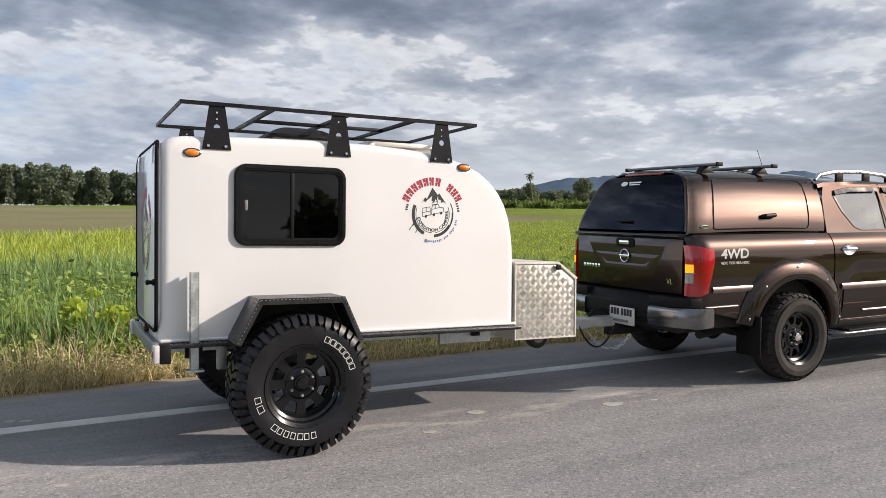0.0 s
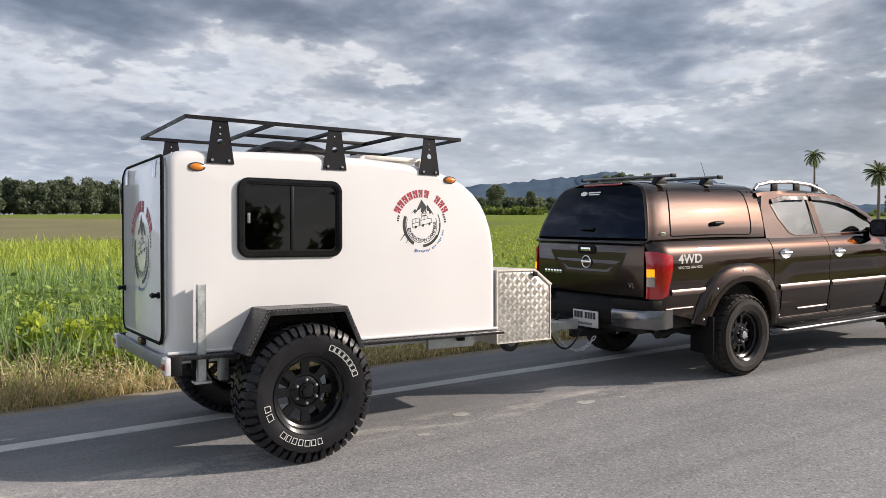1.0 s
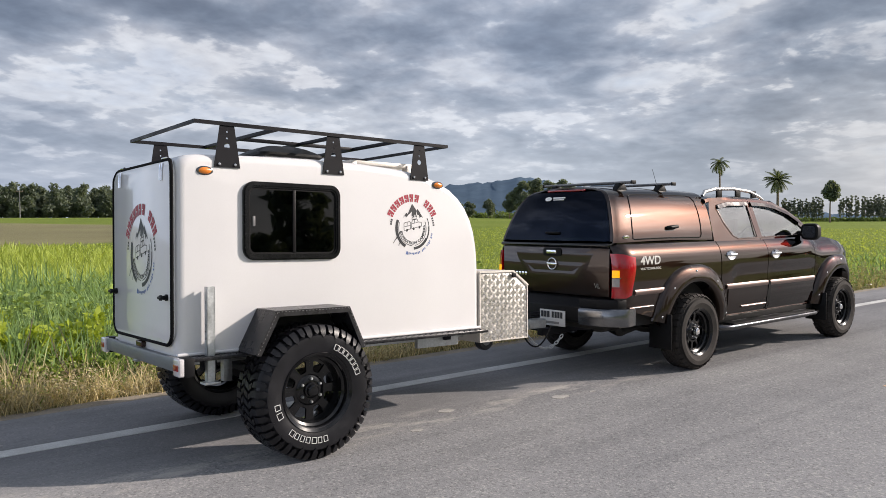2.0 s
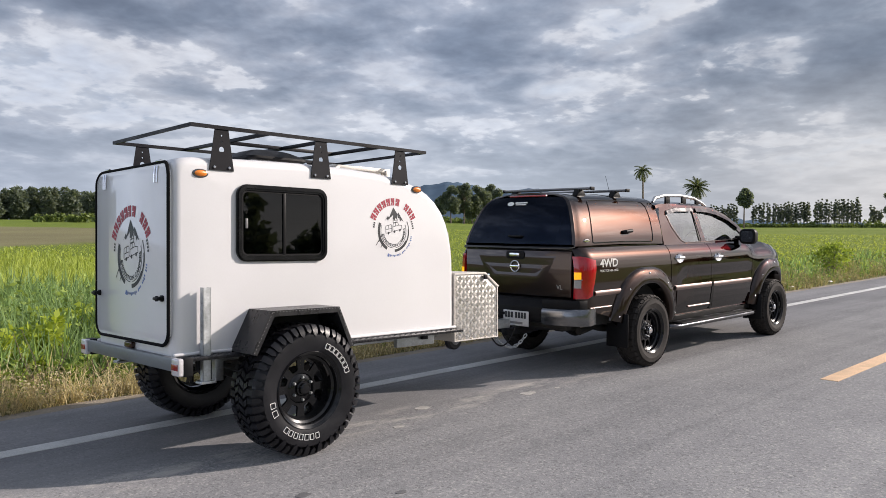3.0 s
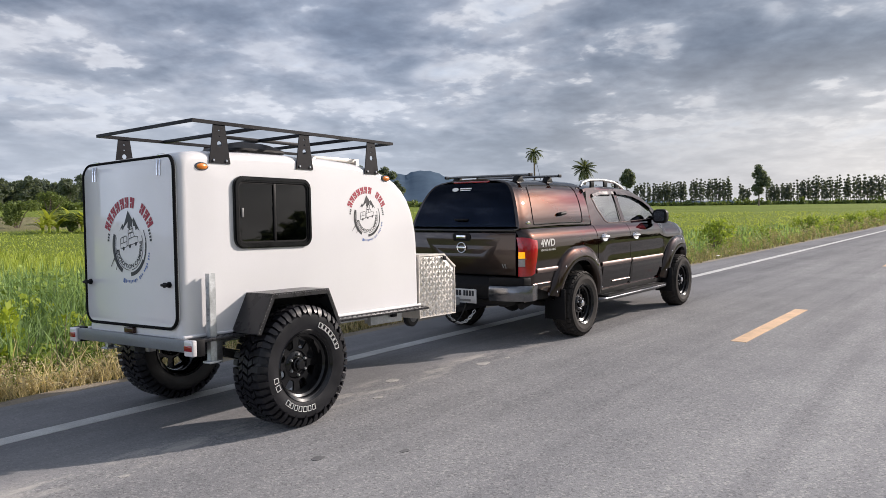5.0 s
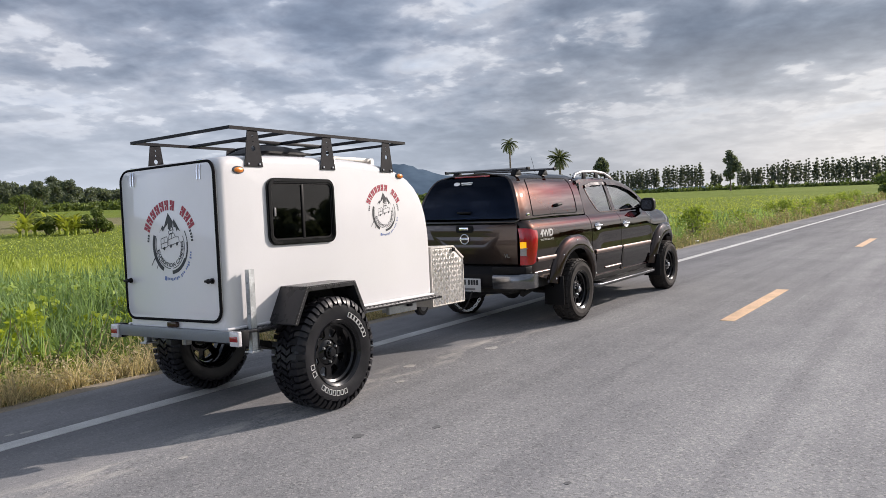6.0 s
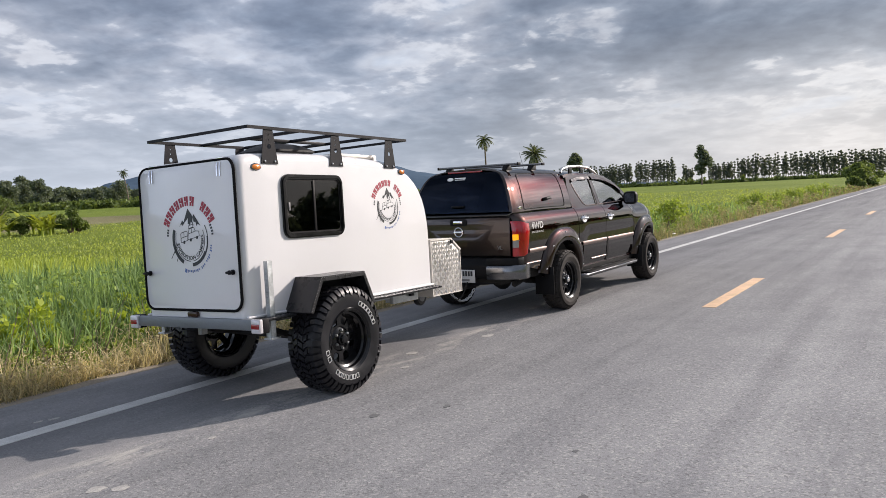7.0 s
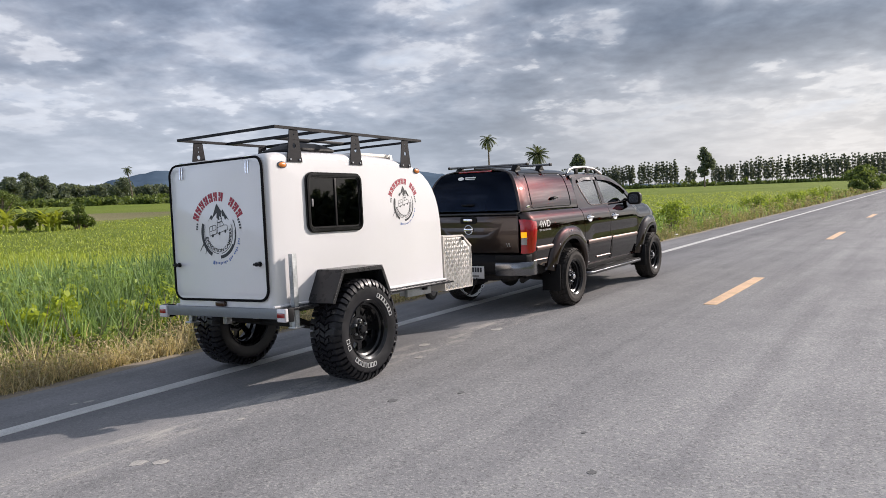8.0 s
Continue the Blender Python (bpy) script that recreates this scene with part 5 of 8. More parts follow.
# front box of bright chequer plate, drawbar, nose wheel, coupling and chain
BOXO = [(1.632, 0.575), (2.175, 0.575), (2.175, 1.015), (2.005, 1.135), (1.632, 1.135)]
tool = part("front_box", prism(BOXO, -0.56, 0.56, "xz", 0.004), M_ALU, trailer, "aluminium chequer-plate tool box with sloped lid")
b = bmesh.new()
step = 0.045
for i in range(13):
    for j in range(13):
        cu, cz = 1.662 + step * i, 0.605 + step * j
        if cu > 2.165 or cz > 1.12 or (cu - 2.005) * 0.12 + (cz - 1.12) * 0.17 > -0.004:
            continue
        flip = (i + j) % 2
        for q in (-2, -1, 0, 1, 2):
            a = radians(45 if flip else -45)
            d, e = Vector((math.cos(a), math.sin(a))), Vector((-math.sin(a), math.cos(a)))
            o = Vector((cu, cz)) + e * 0.0090 * q
            L = 0.0235
            prof = [(-L, 0), (-L * 0.6, 0.0030), (L * 0.6, 0.0030), (L, 0), (L * 0.6, -0.0030), (-L * 0.6, -0.0030)]
            for vv, sg in ((-0.5605, -1), (0.5605, 1)):
                lo = [b.verts.new((*(lambda p: (p.x, vv, p.y))(o + d * x + e * y),)) for x, y in prof]
                hi = [b.verts.new((*(lambda p: (p.x, vv + sg * 0.0032, p.y))(o + d * x * 0.7 + e * y * 0.5),)) for x, y in prof]
                b.faces.new(hi)
                for k in range(6):
                    b.faces.new((lo[k], lo[(k + 1) % 6], hi[(k + 1) % 6], hi[k]))
bmesh.ops.recalc_face_normals(b, faces=b.faces)
tagged(part("chequer_relief", b, M_CHEQUER, tool, "raised five-bar chequer pattern"), kind="stuff")
for s in (-1, 1):
    lipo = [(1.632, 0.575), (2.185, 0.575), (2.185, 1.02), (2.01, 1.145), (1.632, 1.145)]
    lipi = [(1.641, 0.584), (2.176, 0.584), (2.176, 1.015), (2.006, 1.136), (1.641, 1.136)]
    part("edge_trim", frame_ring(lipo, lipi, s * 0.558, s * 0.568), M_ALU, tool)
part("lid", prism([(1.632, 1.137), (2.012, 1.137), (2.186, 1.016), (2.196, 1.028), (2.018, 1.152), (1.632, 1.152)], -0.57, 0.57), M_ALU, tool)
part("lid_catch", box(1.99, 2.03, -0.585, -0.57, 1.09, 1.13, 0.003), M_PLASTIC, tool)
part("drawbar", tube([(1.2, -0.33, 0.60), (2.70, -0.05, 0.60)], 0.036, square=True), M_GALV, trailer, "galvanised a-frame drawbar")
part("drawbar", tube([(1.2, 0.33, 0.60), (2.70, 0.05, 0.60)], 0.036, square=True), M_GALV, trailer)
hitch = part("coupling", box(2.62, 2.98, -0.05, 0.05, 0.56, 0.65, 0.012), M_GALV, trailer, "grey ball coupling with handle")
part("coupling_handle", tube([(2.75, 0, 0.65), (2.80, 0, 0.70), (2.93, 0, 0.71)], 0.016, 8), M_BLACKPOW, hitch)
nose = part("nose_wheel", lathe([(0.03, -0.03), (0.085, -0.032), (0.10, -0.02), (0.10, 0.02), (0.085, 0.032), (0.03, 0.03)], 28, "y", (2.22, 0.02, 0.505)), M_RUBBER, trailer, "small swivel nose wheel folded up")
part("nose_hub", lathe([(0.055, -0.034), (0.05, -0.036), (0, -0.036)], 20, "y", (2.22, 0.02, 0.505)), M_GREYPL, nose)
part("nose_fork", box(2.205, 2.235, -0.07, 0.11, 0.50, 0.62, 0.004), M_GALV, nose)
under = part("under_locker", box(1.05, 1.46, -0.50, -0.46, 0.572, 0.684, 0.004), M_GALV, trailer, "galvanised bracket plates under the floor")
part("under_bolt", box(1.30, 1.36, -0.53, -0.50, 0.62, 0.66, 0.003), M_BLACKPOW, under)


def chain(parent, pts, r=0.02, wire=0.0045):
    pts = [Vector(p) for p in pts]
    for i, (a, b) in enumerate(zip(pts, pts[1:])):
        mid, d = (a + b) / 2, (b - a).normalized()
        side = d.cross(Vector((0, 0, 1)) if i % 2 else Vector((1, 0, 0.3))).normalized()
        loop = []
        for k in range(12):
            t = 2 * math.pi * k / 12
            loop.append(mid + d * r * 1.35 * math.cos(t) + side * r * 0.7 * math.sin(t))
        part("chain_link", add_tube(bmesh.new(), loop, wire, 6, closed=True), M_GALV, parent)


def sag(a, b, drop, n):
    a, b = Vector(a), Vector(b)
    return [a.lerp(b, i / n) - Vector((0, 0, drop * 4 * (i / n) * (1 - i / n))) for i in range(n + 1)]


safety = part("safety_chain", tube(sag((2.62, -0.06, 0.57), (2.68, -0.06, 0.56), 0.01, 3), 0.01, 6), M_GALV, trailer, "galvanised safety chain")
chain(safety, sag((2.67, -0.06, 0.56), (3.04, -0.20, 0.50), 0.15, 15))
part("plug_cable", tube(sag((2.55, -0.10, 0.62), (2.86, -0.22, 0.60), 0.20, 12), 0.008, 6), M_SEAL, trailer, "black coiled plug cable")

# ---------------------------------------------------------------- pickup truck
truck = thing("pickup_truck", "brown metallic double-cab pickup with matching canopy parked on the road", "pickup truck", pose(0.04, 0.945, 0.0))
REAR_R, FRONT_R = 0.07, 3.24
SIDE = [(0.40, 0.785), (0.50, 0.812), (0.62, 0.832), (0.78, 0.842), (0.95, 0.848), (1.08, 0.846), (1.16, 0.838), (1.22, 0.818), (1.27, 0.785), (1.305, 0.745), (1.36, 0.715)]


def half_width(u, z):
    w = interp(z, SIDE)
    if u < -0.93:
        t = min(1.0, (-0.93 - u) / 0.175)
        w -= 0.15 * (1 - math.sqrt(max(0.0, 1 - t * t)))
    if u > 2.5:
        w -= 0.085 * smooth(z, 1.06, 1.30) * smooth(u, 2.5, 2.85)
    if u > 3.2:
        w -= 0.30 * ((u - 3.2) / 0.85) ** 2
    # door hollow under the waist
    w -= 0.012 * math.exp(-((z - 0.92) / 0.10) ** 2) * smooth(u, 0.7, 1.0) * (1 - smooth(u, 2.5, 2.8))
    return w


ARCH_R = 0.50


def side_panel(s, u0, u1, low, high, arches=(), du=0.035, nz=22, out=0.0, thick=0.02, edge=None):
    """A curved body side panel between two heights, cut out round the wheels."""
    bm = bmesh.new()
    nu = max(2, int((u1 - u0) / du))
    grid = []
    for i in range(nu + 1):
        col = []
        for j in range(nz + 1):
            u = u0 + (u1 - u0) * i / nu
            z = low(u) + (high(u) - low(u)) * j / nz
            if edge:
                u = edge(u, z, i / nu)
            col.append([u, z])
        grid.append(col)
    keep = {}
    for i in range(nu + 1):
        for j in range(nz + 1):
            u, z = grid[i][j]
            inside = False
            for c in arches:
                if math.hypot(u - c, z - 0.40) < ARCH_R:
                    inside = True
            keep[i, j] = not inside
    verts = {}

    def vert(i, j):
        if (i, j) not in verts:
            u, z = grid[i][j]
            if not keep[i, j]:
                for c in arches:
                    d = math.hypot(u - c, z - 0.40)
                    if d < ARCH_R:
                        k = ARCH_R / max(d, 1e-6)
                        u, z = c + (u - c) * k, 0.40 + (z - 0.40) * k
            verts[i, j] = bm.verts.new((u, s * (half_width(u, z) + out), z))
        return verts[i, j]
    for i in range(nu):
        for j in range(nz):
            q = [(i, j), (i + 1, j), (i + 1, j + 1), (i, j + 1)]
            if sum(keep[p] for p in q) >= 2:
                try:
                    bm.faces.new([vert(*p) for p in q])
                except ValueError:
                    pass
    bmesh.ops.recalc_face_normals(bm, faces=bm.faces)
    f0 = next(iter(bm.faces))
    if f0.normal.y * s < 0:
        bmesh.ops.reverse_faces(bm, faces=bm.faces)
    bmesh.ops.solidify(bm, geom=list(bm.faces), thickness=thick)
    return bm


def sill(u):
    return 0.47


def waist(u):
    return interp(u, [(-1.1, 1.29), (0.6, 1.287), (1.5, 1.285), (2.3, 1.297), (2.6, 1.33), (2.75, 1.33), (3.2, 1.285), (3.6, 1.22), (3.85, 1.14), (4.02, 1.02)])


def front_low(u):
    return interp(u, [(2.6, 0.47), (3.6, 0.47), (3.75, 0.52), (4.05, 0.56)])


def bed_low(u):
    return interp(u, [(-1.1, 0.70), (-0.60, 0.58), (-0.45, 0.47), (0.6, 0.47)])


for s in (-1, 1):
    part("bed_side", side_panel(s, -1.09, 0.595, bed_low, waist, (REAR_R,)), M_BROWN, truck)
    rd = part("rear_door", side_panel(s, 0.61, 1.595, sill, waist, (REAR_R,)), M_BROWN, truck)
    fd = part("front_door", side_panel(s, 1.605, 2.615, sill, waist, ()), M_BROWN, truck)
    part("front_wing", side_panel(s, 2.625, 4.03, front_low, waist, (FRONT_R,)), M_BROWN, truck)
    # handles in chrome bowls
    for d, u, z in ((rd, 0.80, 1.135), (fd, 1.765, 1.120)):
        yy = half_width(u, z)
        b = lathe([(0.072, 0.004), (0.070, -0.010), (0.056, -0.006), (0.0, 0.000)], 28)
        transform(b, Matrix.Translation((u, s * yy, z)) @ Matrix.Diagonal((1.25, -s, 0.72, 1)))
        bowl = part("handle_bowl", b, M_CHROME, d, "chrome handle bowl")
        part("door_handle", tube([(u - 0.085, s * (yy + 0.004), z + 0.006), (u - 0.06, s * (yy + 0.026), z + 0.008), (u + 0.05, s * (yy + 0.028), z + 0.008), (u + 0.085, s * (yy + 0.004), z + 0.004)], [0.012, 0.017, 0.017, 0.011], 8), M_CHROME, d, "chrome door handle")
    # bright mouldings
    def strip(u0, u1, z0, z1, parent, mat, out=0.012, label=""):
        bm = side_panel(s, u0, u1, lambda u: z0, lambda u: z1, (), 0.05, 6, out, 0.014)
        for v in bm.verts:
            v.co.y += s * 0.007 * math.sin(math.pi * min(1.0, max(0.0, (v.co.z - z0) / (z1 - z0))))
        part("moulding", bm, mat, parent, label)
    strip(0.70, 1.58, 0.772, 0.826, rd, M_SATIN, label="bright rose-chrome moulding")
    strip(1.635, 2.58, 0.768, 0.822, fd, M_SATIN, label="bright rose-chrome moulding")
    part("door_cladding", side_panel(s, 0.74, 1.58, lambda u: 0.52, lambda u: 0.772, (REAR_R,), 0.05, 6, 0.008, 0.012), M_BROWN, rd)
    part("door_cladding", side_panel(s, 1.635, 2.56, lambda u: 0.52, lambda u: 0.768, (), 0.05, 6, 0.010, 0.014), M_BROWN, fd)
    strip(1.02, 1.55, 0.552, 0.574, rd, M_SATIN, 0.016)
    strip(0.66, 1.58, 0.482, 0.494, rd, M_BROWN, 0.006)
    strip(1.62, 2.46, 0.482, 0.494, fd, M_BROWN, 0.006)
    part("rubbing_gap", side_panel(s, 1.575, 1.645, lambda u: 0.50 + 0.14 * smooth(u, 1.60, 1.645), lambda u: 0.825 - 0.16 * smooth(u, 1.62, 1.575), (), 0.012, 4, 0.013, 0.012), M_PLASTIC, rd)
    strip(-0.91, -0.45, 0.812, 0.862, truck, M_SATIN, 0.010, "bright rose-chrome moulding on the bed side")
    strip(-0.98, -0.62, 0.690, 0.704, truck, M_SATIN, 0.010)
    # gaps behind the panels
    part("inner_side", box(-1.0, 3.3, min(s * 0.70, s * 0.74), max(s * 0.70, s * 0.74), 0.50, 1.12), M_DARK, truck)

    # flared wheel arches with bolts
    for c in (REAR_R, FRONT_R):
        b = bmesh.new()
        rings = []
        lo_a, hi_a = (6, 168) if c == REAR_R else (12, 174)
        n = 34
        for i in range(n + 1):
            a = radians(lo_a + (hi_a - lo_a) * i / n)
            ring = []
            for r, o in ((0.485, -0.10), (0.485, 0.040), (0.495, 0.060), (0.52, 0.068), (0.56, 0.062), (0.62, 0.040), (0.655, 0.018), (0.665, -0.02)):
                k = 1 + 0.05 * abs(math.sin(2 * a)) * (r - 0.45) / 0.2
                u, z = c + r * k * math.cos(a), 0.40 + r * k * math.sin(a)
                zz = min(max(z, 0.45), 1.28)
                ring.append((u, s * (max(0.80 if c == REAR_R else 0.70, half_width(min(u, 3.95), zz)) + o), z))
            rings.append(ring)
        add_loft(b, rings, False)
        bmesh.ops.recalc_face_normals(b, faces=b.faces)
        flare = part("wheel_flare", b, M_BROWN, truck, "brown bolt-on wheel arch flare", angle=60)
        for a in (12, 52, 92, 132, 163):
            a = radians(a)
            r = 0.60
            u, z = c + r * math.cos(a), 0.40 + r * math.sin(a)
            y = s * (max(0.70, half_width(min(u, 3.95), min(max(z, 0.45), 1.28))) + 0.048)
            bb = lathe([(0.012, 0.006), (0.012, -0.004), (0.006, -0.009), (0, -0.010)], 10)
            transform(bb, Matrix.Translation((u, y, z)) @ Matrix.Diagonal((1, -s, 1, 1)))
            part("flare_bolt", bb, M_CHROME, flare)
        # black wheel well
        b = bmesh.new()
        rings = []
        for i in range(17):
            a = radians(8 + 164 * i / 16)
            rings.append([(c + 0.50 * math.cos(a), s * y, 0.40 + 0.50 * math.sin(a)) for y in (0.42, 0.86 if c == REAR_R else 0.80)])
        add_loft(b, rings, False)
        part("wheel_well", b, M_DARK, truck)
        part("well_wall", prism([(c + 0.50 * math.cos(radians(a)), 0.40 + 0.50 * math.sin(radians(a))) for a in range(8, 173, 12)], s * 0.42, s * 0.43), M_DARK, truck)
        part("mud_flap", box(c - 0.515, c - 0.500, min(s * 0.68, s * 0.935), max(s * 0.68, s * 0.935), 0.255 if c == REAR_R else 0.26, 0.60, 0.005), M_PLASTIC, truck, "black rubber mud flap")
        wheel(truck, (c, s * 0.925, 0.385), 0.385, 0.245, 0.226, 34, False, 10, 0.078, (), M_CHROME, 11.0 * (c + s), flip=s > 0)

    # running board
    sb = part("side_step", tube([(0.48, s * 0.74, 0.40), (0.56, s * 0.885, 0.375), (0.70, s * 0.905, 0.37), (2.48, s * 0.905, 0.37), (2.60, s * 0.88, 0.375), (2.68, s * 0.74, 0.40)], 0.028, 12), M_DARKCHROME, truck, "chrome tube side step with black tread")
    part("step_tread", box(0.72, 2.46, min(s * 0.80, s * 0.925), max(s * 0.80, s * 0.925), 0.39, 0.412, 0.006), M_PLASTIC, sb)
    for u in (0.9, 1.6, 2.3):
        part("step_stay", box(u - 0.03, u + 0.03, min(s * 0.55, s * 0.86), max(s * 0.55, s * 0.86), 0.36, 0.395, 0.004), M_DARK, sb)
    part("rocker", box(0.52, 2.66, min(s * 0.70, s * 0.80), max(s * 0.70, s * 0.80), 0.41, 0.49, 0.012), M_PLASTIC, truck)

    # tail lamp wrapping the corner
    tl = part("tail_lamp", side_panel(s, -1.103, -0.90, lambda u: 0.79 + 0.03 * smooth(u, -1.0, -0.88), lambda u: 1.205 - 0.035 * smooth(u, -1.08, -0.9), (), 0.012, 14, 0.014, 0.03,
              edge=lambda u, z, t: u - 0.060 * t * smooth(z, 1.12, 0.80)), M_RED, truck, "red wrap-around tail lamp with lit amber indicator")
    part("reversing_lens", side_panel(s, -1.1035, -1.074, lambda u: 0.895, lambda u: 0.972, (), 0.004, 6, 0.018, 0.02), M_CLEARL, tl, "clear reversing lens")
    part("indicator_lens", side_panel(s, -1.1035, -1.074, lambda u: 0.980, lambda u: 1.050, (), 0.004, 6, 0.0185, 0.02), M_LIT, tl, "lit amber indicator lens")
    part("lamp_divider", side_panel(s, -1.1037, -1.066, lambda u: 0.973, lambda u: 0.982, (), 0.01, 2, 0.0195, 0.02), M_GREYPL, tl)
    part("lamp_bezel", side_panel(s, -1.1037, -1.066, lambda u: 0.880, lambda u: 0.890, (), 0.01, 2, 0.0195, 0.02), M_REDLAMP, tl)

# tailgate
TGX = -1.085
tg = part("tailgate", prism([(-0.70, 0.79), (0.70, 0.79), (0.705, 1.255), (-0.705, 1.255)], TGX - 0.018, TGX + 0.05, "yz", 0.012), M_BROWN, truck, "brown tailgate with sunken panel")
b = bmesh.new()
rings = []
for k, (o, dx) in enumerate(((0.0, -0.017), (0.0, -0.0185), (0.03, -0.0215), (0.05, -0.0215), (0.09, -0.0185), (0.09, -0.01))):
    rings.append([(TGX + dx, v, z) for v, z in ((-0.52 + o, 1.20 - o), (-0.36 + o * 1.2, 0.93 + o), (0.36 - o * 1.2, 0.93 + o), (0.52 - o, 1.20 - o))])
add_loft(b, rings, True)
bmesh.ops.recalc_face_normals(b, faces=b.faces)
part("pressed_frame", b, M_BROWN, tg)
part("spoiler_lip", prism([(TGX - 0.06, 1.272), (TGX - 0.055, 1.292), (TGX + 0.05, 1.318), (TGX + 0.05, 1.252), (TGX - 0.02, 1.250)], -0.70, 0.70, "xz", 0.008), M_RIM, tg, "rounded glossy black upper lip")
hb = part("handle_bezel", prism(round_rect(0.24, 0.085, 0.03, 6, 0.0, 1.203), TGX - 0.030, TGX - 0.010, "yz", 0.004), M_PLASTIC, tg, "black tailgate handle bezel")
part("handle", box(TGX - 0.044, TGX - 0.028, -0.065, 0.065, 1.185, 1.225, 0.008), M_CHROME, hb, "chrome handle")
badge = part("badge", lathe([(0.062, -0.001), (0.062, -0.010), (0.056, -0.013), (0.050, -0.010), (0.050, -0.001)], 40, "x", (TGX - 0.022, 0.0, 1.085)), M_CHROME, tg, "round chrome ring badge with cross bar")
part("badge_bar", box(TGX - 0.037, TGX - 0.025, -0.066, 0.066, 1.074, 1.096, 0.003), M_CHROME, badge)
tx = text_mesh("VL", 0.062, 0.003, 0.0, 0.0012)
part("trim_letters", transform(tx, Matrix.Translation((TGX - 0.022, -0.565, 0.893)) @ Matrix(((0, 0, -1, 0), (-1, 0, 0, 0), (0, 1, 0, 0), (0, 0, 0, 1)))), M_CHROME, tg, "chrome letters VL")
b = bmesh.new()
for k in range(6):
    add_box(b, TGX - 0.024, TGX - 0.018, 0.60 - k * 0.043 - 0.030, 0.60 - k * 0.043, 0.955, 0.99, 0.003)
part("name_marks", b, M_CHROME, tg, "row of chrome badge bars")

# rear bumper with chrome corners, plate
bumper = part("rear_bumper", prism([(TGX - 0.11, 0.545), (TGX - 0.125, 0.58), (TGX - 0.125, 0.69), (TGX - 0.10, 0.715), (TGX - 0.05, 0.765), (TGX + 0.03, 0.785), (TGX + 0.06, 0.56), (TGX - 0.02, 0.52)], -0.44, 0.44, "xz", 0.008), M_PLASTIC, truck, "black step bumper with chrome corners")
for s in (-1, 1):
    b = bmesh.new()
    rings = []
    for t in range(11):
        q = t / 10
        v = 0.43 + 0.43 * math.sin(q * math.pi / 2)
        dx = 0.22 * (1 - math.cos(q * math.pi / 2))
        x = TGX - 0.135 + dx
        rings.append([(x + 0.012, s * v, 0.525), (x, s * v, 0.545), (x - 0.004, s * v, 0.61), (x, s * v, 0.67), (x + 0.016, s * v, 0.69), (x + 0.13, s * v * 0.97, 0.70), (x + 0.13, s * v * 0.97, 0.53)])
    add_loft(b, rings, True, (True, True))
    bmesh.ops.recalc_face_normals(b, faces=b.faces)
    part("bumper_corner", b, M_GREYCHROME, bumper, "chrome bumper corner", angle=50)
    part("corner_top", prism([(TGX - 0.12, s * 0.42), (TGX - 0.10, s * 0.62), (TGX - 0.02, s * 0.80), (TGX + 0.08, s * 0.83), (TGX + 0.08, s * 0.42)], 0.692, 0.775, "xy", 0.008), M_PLASTIC, bumper)
plate = part("number_plate", box(TGX - 0.148, TGX - 0.140, -0.275, 0.055, 0.485, 0.640, 0.004), M_PLATE, truck, "white number plate with dark bars")
for v0, v1 in ((0.155, 0.125), (0.115, 0.085), (0.075, 0.045), (0.015, -0.012), (-0.022, -0.049), (-0.059, -0.086), (-0.096, -0.123)):
    part("plate_mark", box(TGX - 0.151, TGX - 0.147, v1 - 0.12, v0 - 0.12, 0.565, 0.625, 0.0), M_INK, plate)
part("plate_line", box(TGX - 0.151, TGX - 0.147, -0.20, 0.0, 0.505, 0.528, 0.0), M_GREYPL, plate)
part("tow_bar", box(TGX - 0.30, TGX + 0.2, -0.13, -0.05, 0.40, 0.465, 0.006), M_BLACKPOW, truck, "black tow bar with ball")
part("tow_ball", lathe([(0.0, 0.60), (0.02, 0.595), (0.026, 0.575), (0.02, 0.553), (0.015, 0.52)], 20, "z", (TGX - 0.27, -0.09, -0.04)), M_CHROME, truck)
b = bmesh.new()
add_box(b, TGX + 0.02, TGX + 0.10, -0.62, 0.62, 0.47, 0.56, 0.01)
add_box(b, -0.9, 3.6, -0.45, -0.35, 0.42, 0.56, 0.01)
add_box(b, -0.9, 3.6, 0.35, 0.45, 0.42, 0.56, 0.01)
part("chassis_frame", b, M_DARK, truck)
part("rear_axle", tube([(REAR_R, -0.72, 0.385), (REAR_R, 0.72, 0.385)], 0.05, 12), M_DARK, truck)
part("front_axle", tube([(FRONT_R, -0.72, 0.385), (FRONT_R, 0.72, 0.385)], 0.045, 12), M_DARK, truck)
part("differential", lathe([(0.0, -0.16), (0.10, -0.12), (0.15, 0.0), (0.10, 0.12), (0.0, 0.16)], 20, "x", (0.02, 0.05, 0.385)), M_DARK, truck)
part("spare_wheel", lathe([(0.20, 0.0), (0.36, 0.01), (0.385, 0.05), (0.385, 0.17), (0.36, 0.21), (0.20, 0.22)], 40, "z", (-0.68, -0.05, 0.42)), M_RUBBER, truck)
part("exhaust", tube([(2.0, -0.30, 0.40), (0.6, -0.32, 0.40), (-0.4, -0.48, 0.44), (-0.75, -0.55, 0.42)], 0.04, 10), M_DARK, truck)
part("floor", box(-1.0, 3.85, -0.72, 0.72, 0.52, 0.60), M_DARK, truck)
for v in (-0.5, 0.5):
    part("leaf_spring", tube([(-0.65, v, 0.50), (-0.3, v, 0.40), (0, v, 0.36), (0.3, v, 0.40), (0.6, v, 0.50)], 0.025, square=True), M_DARK, truck)

# ---- cab upper part
def glass_half(z):
    return 0.742 - (z - 1.30) * 0.29


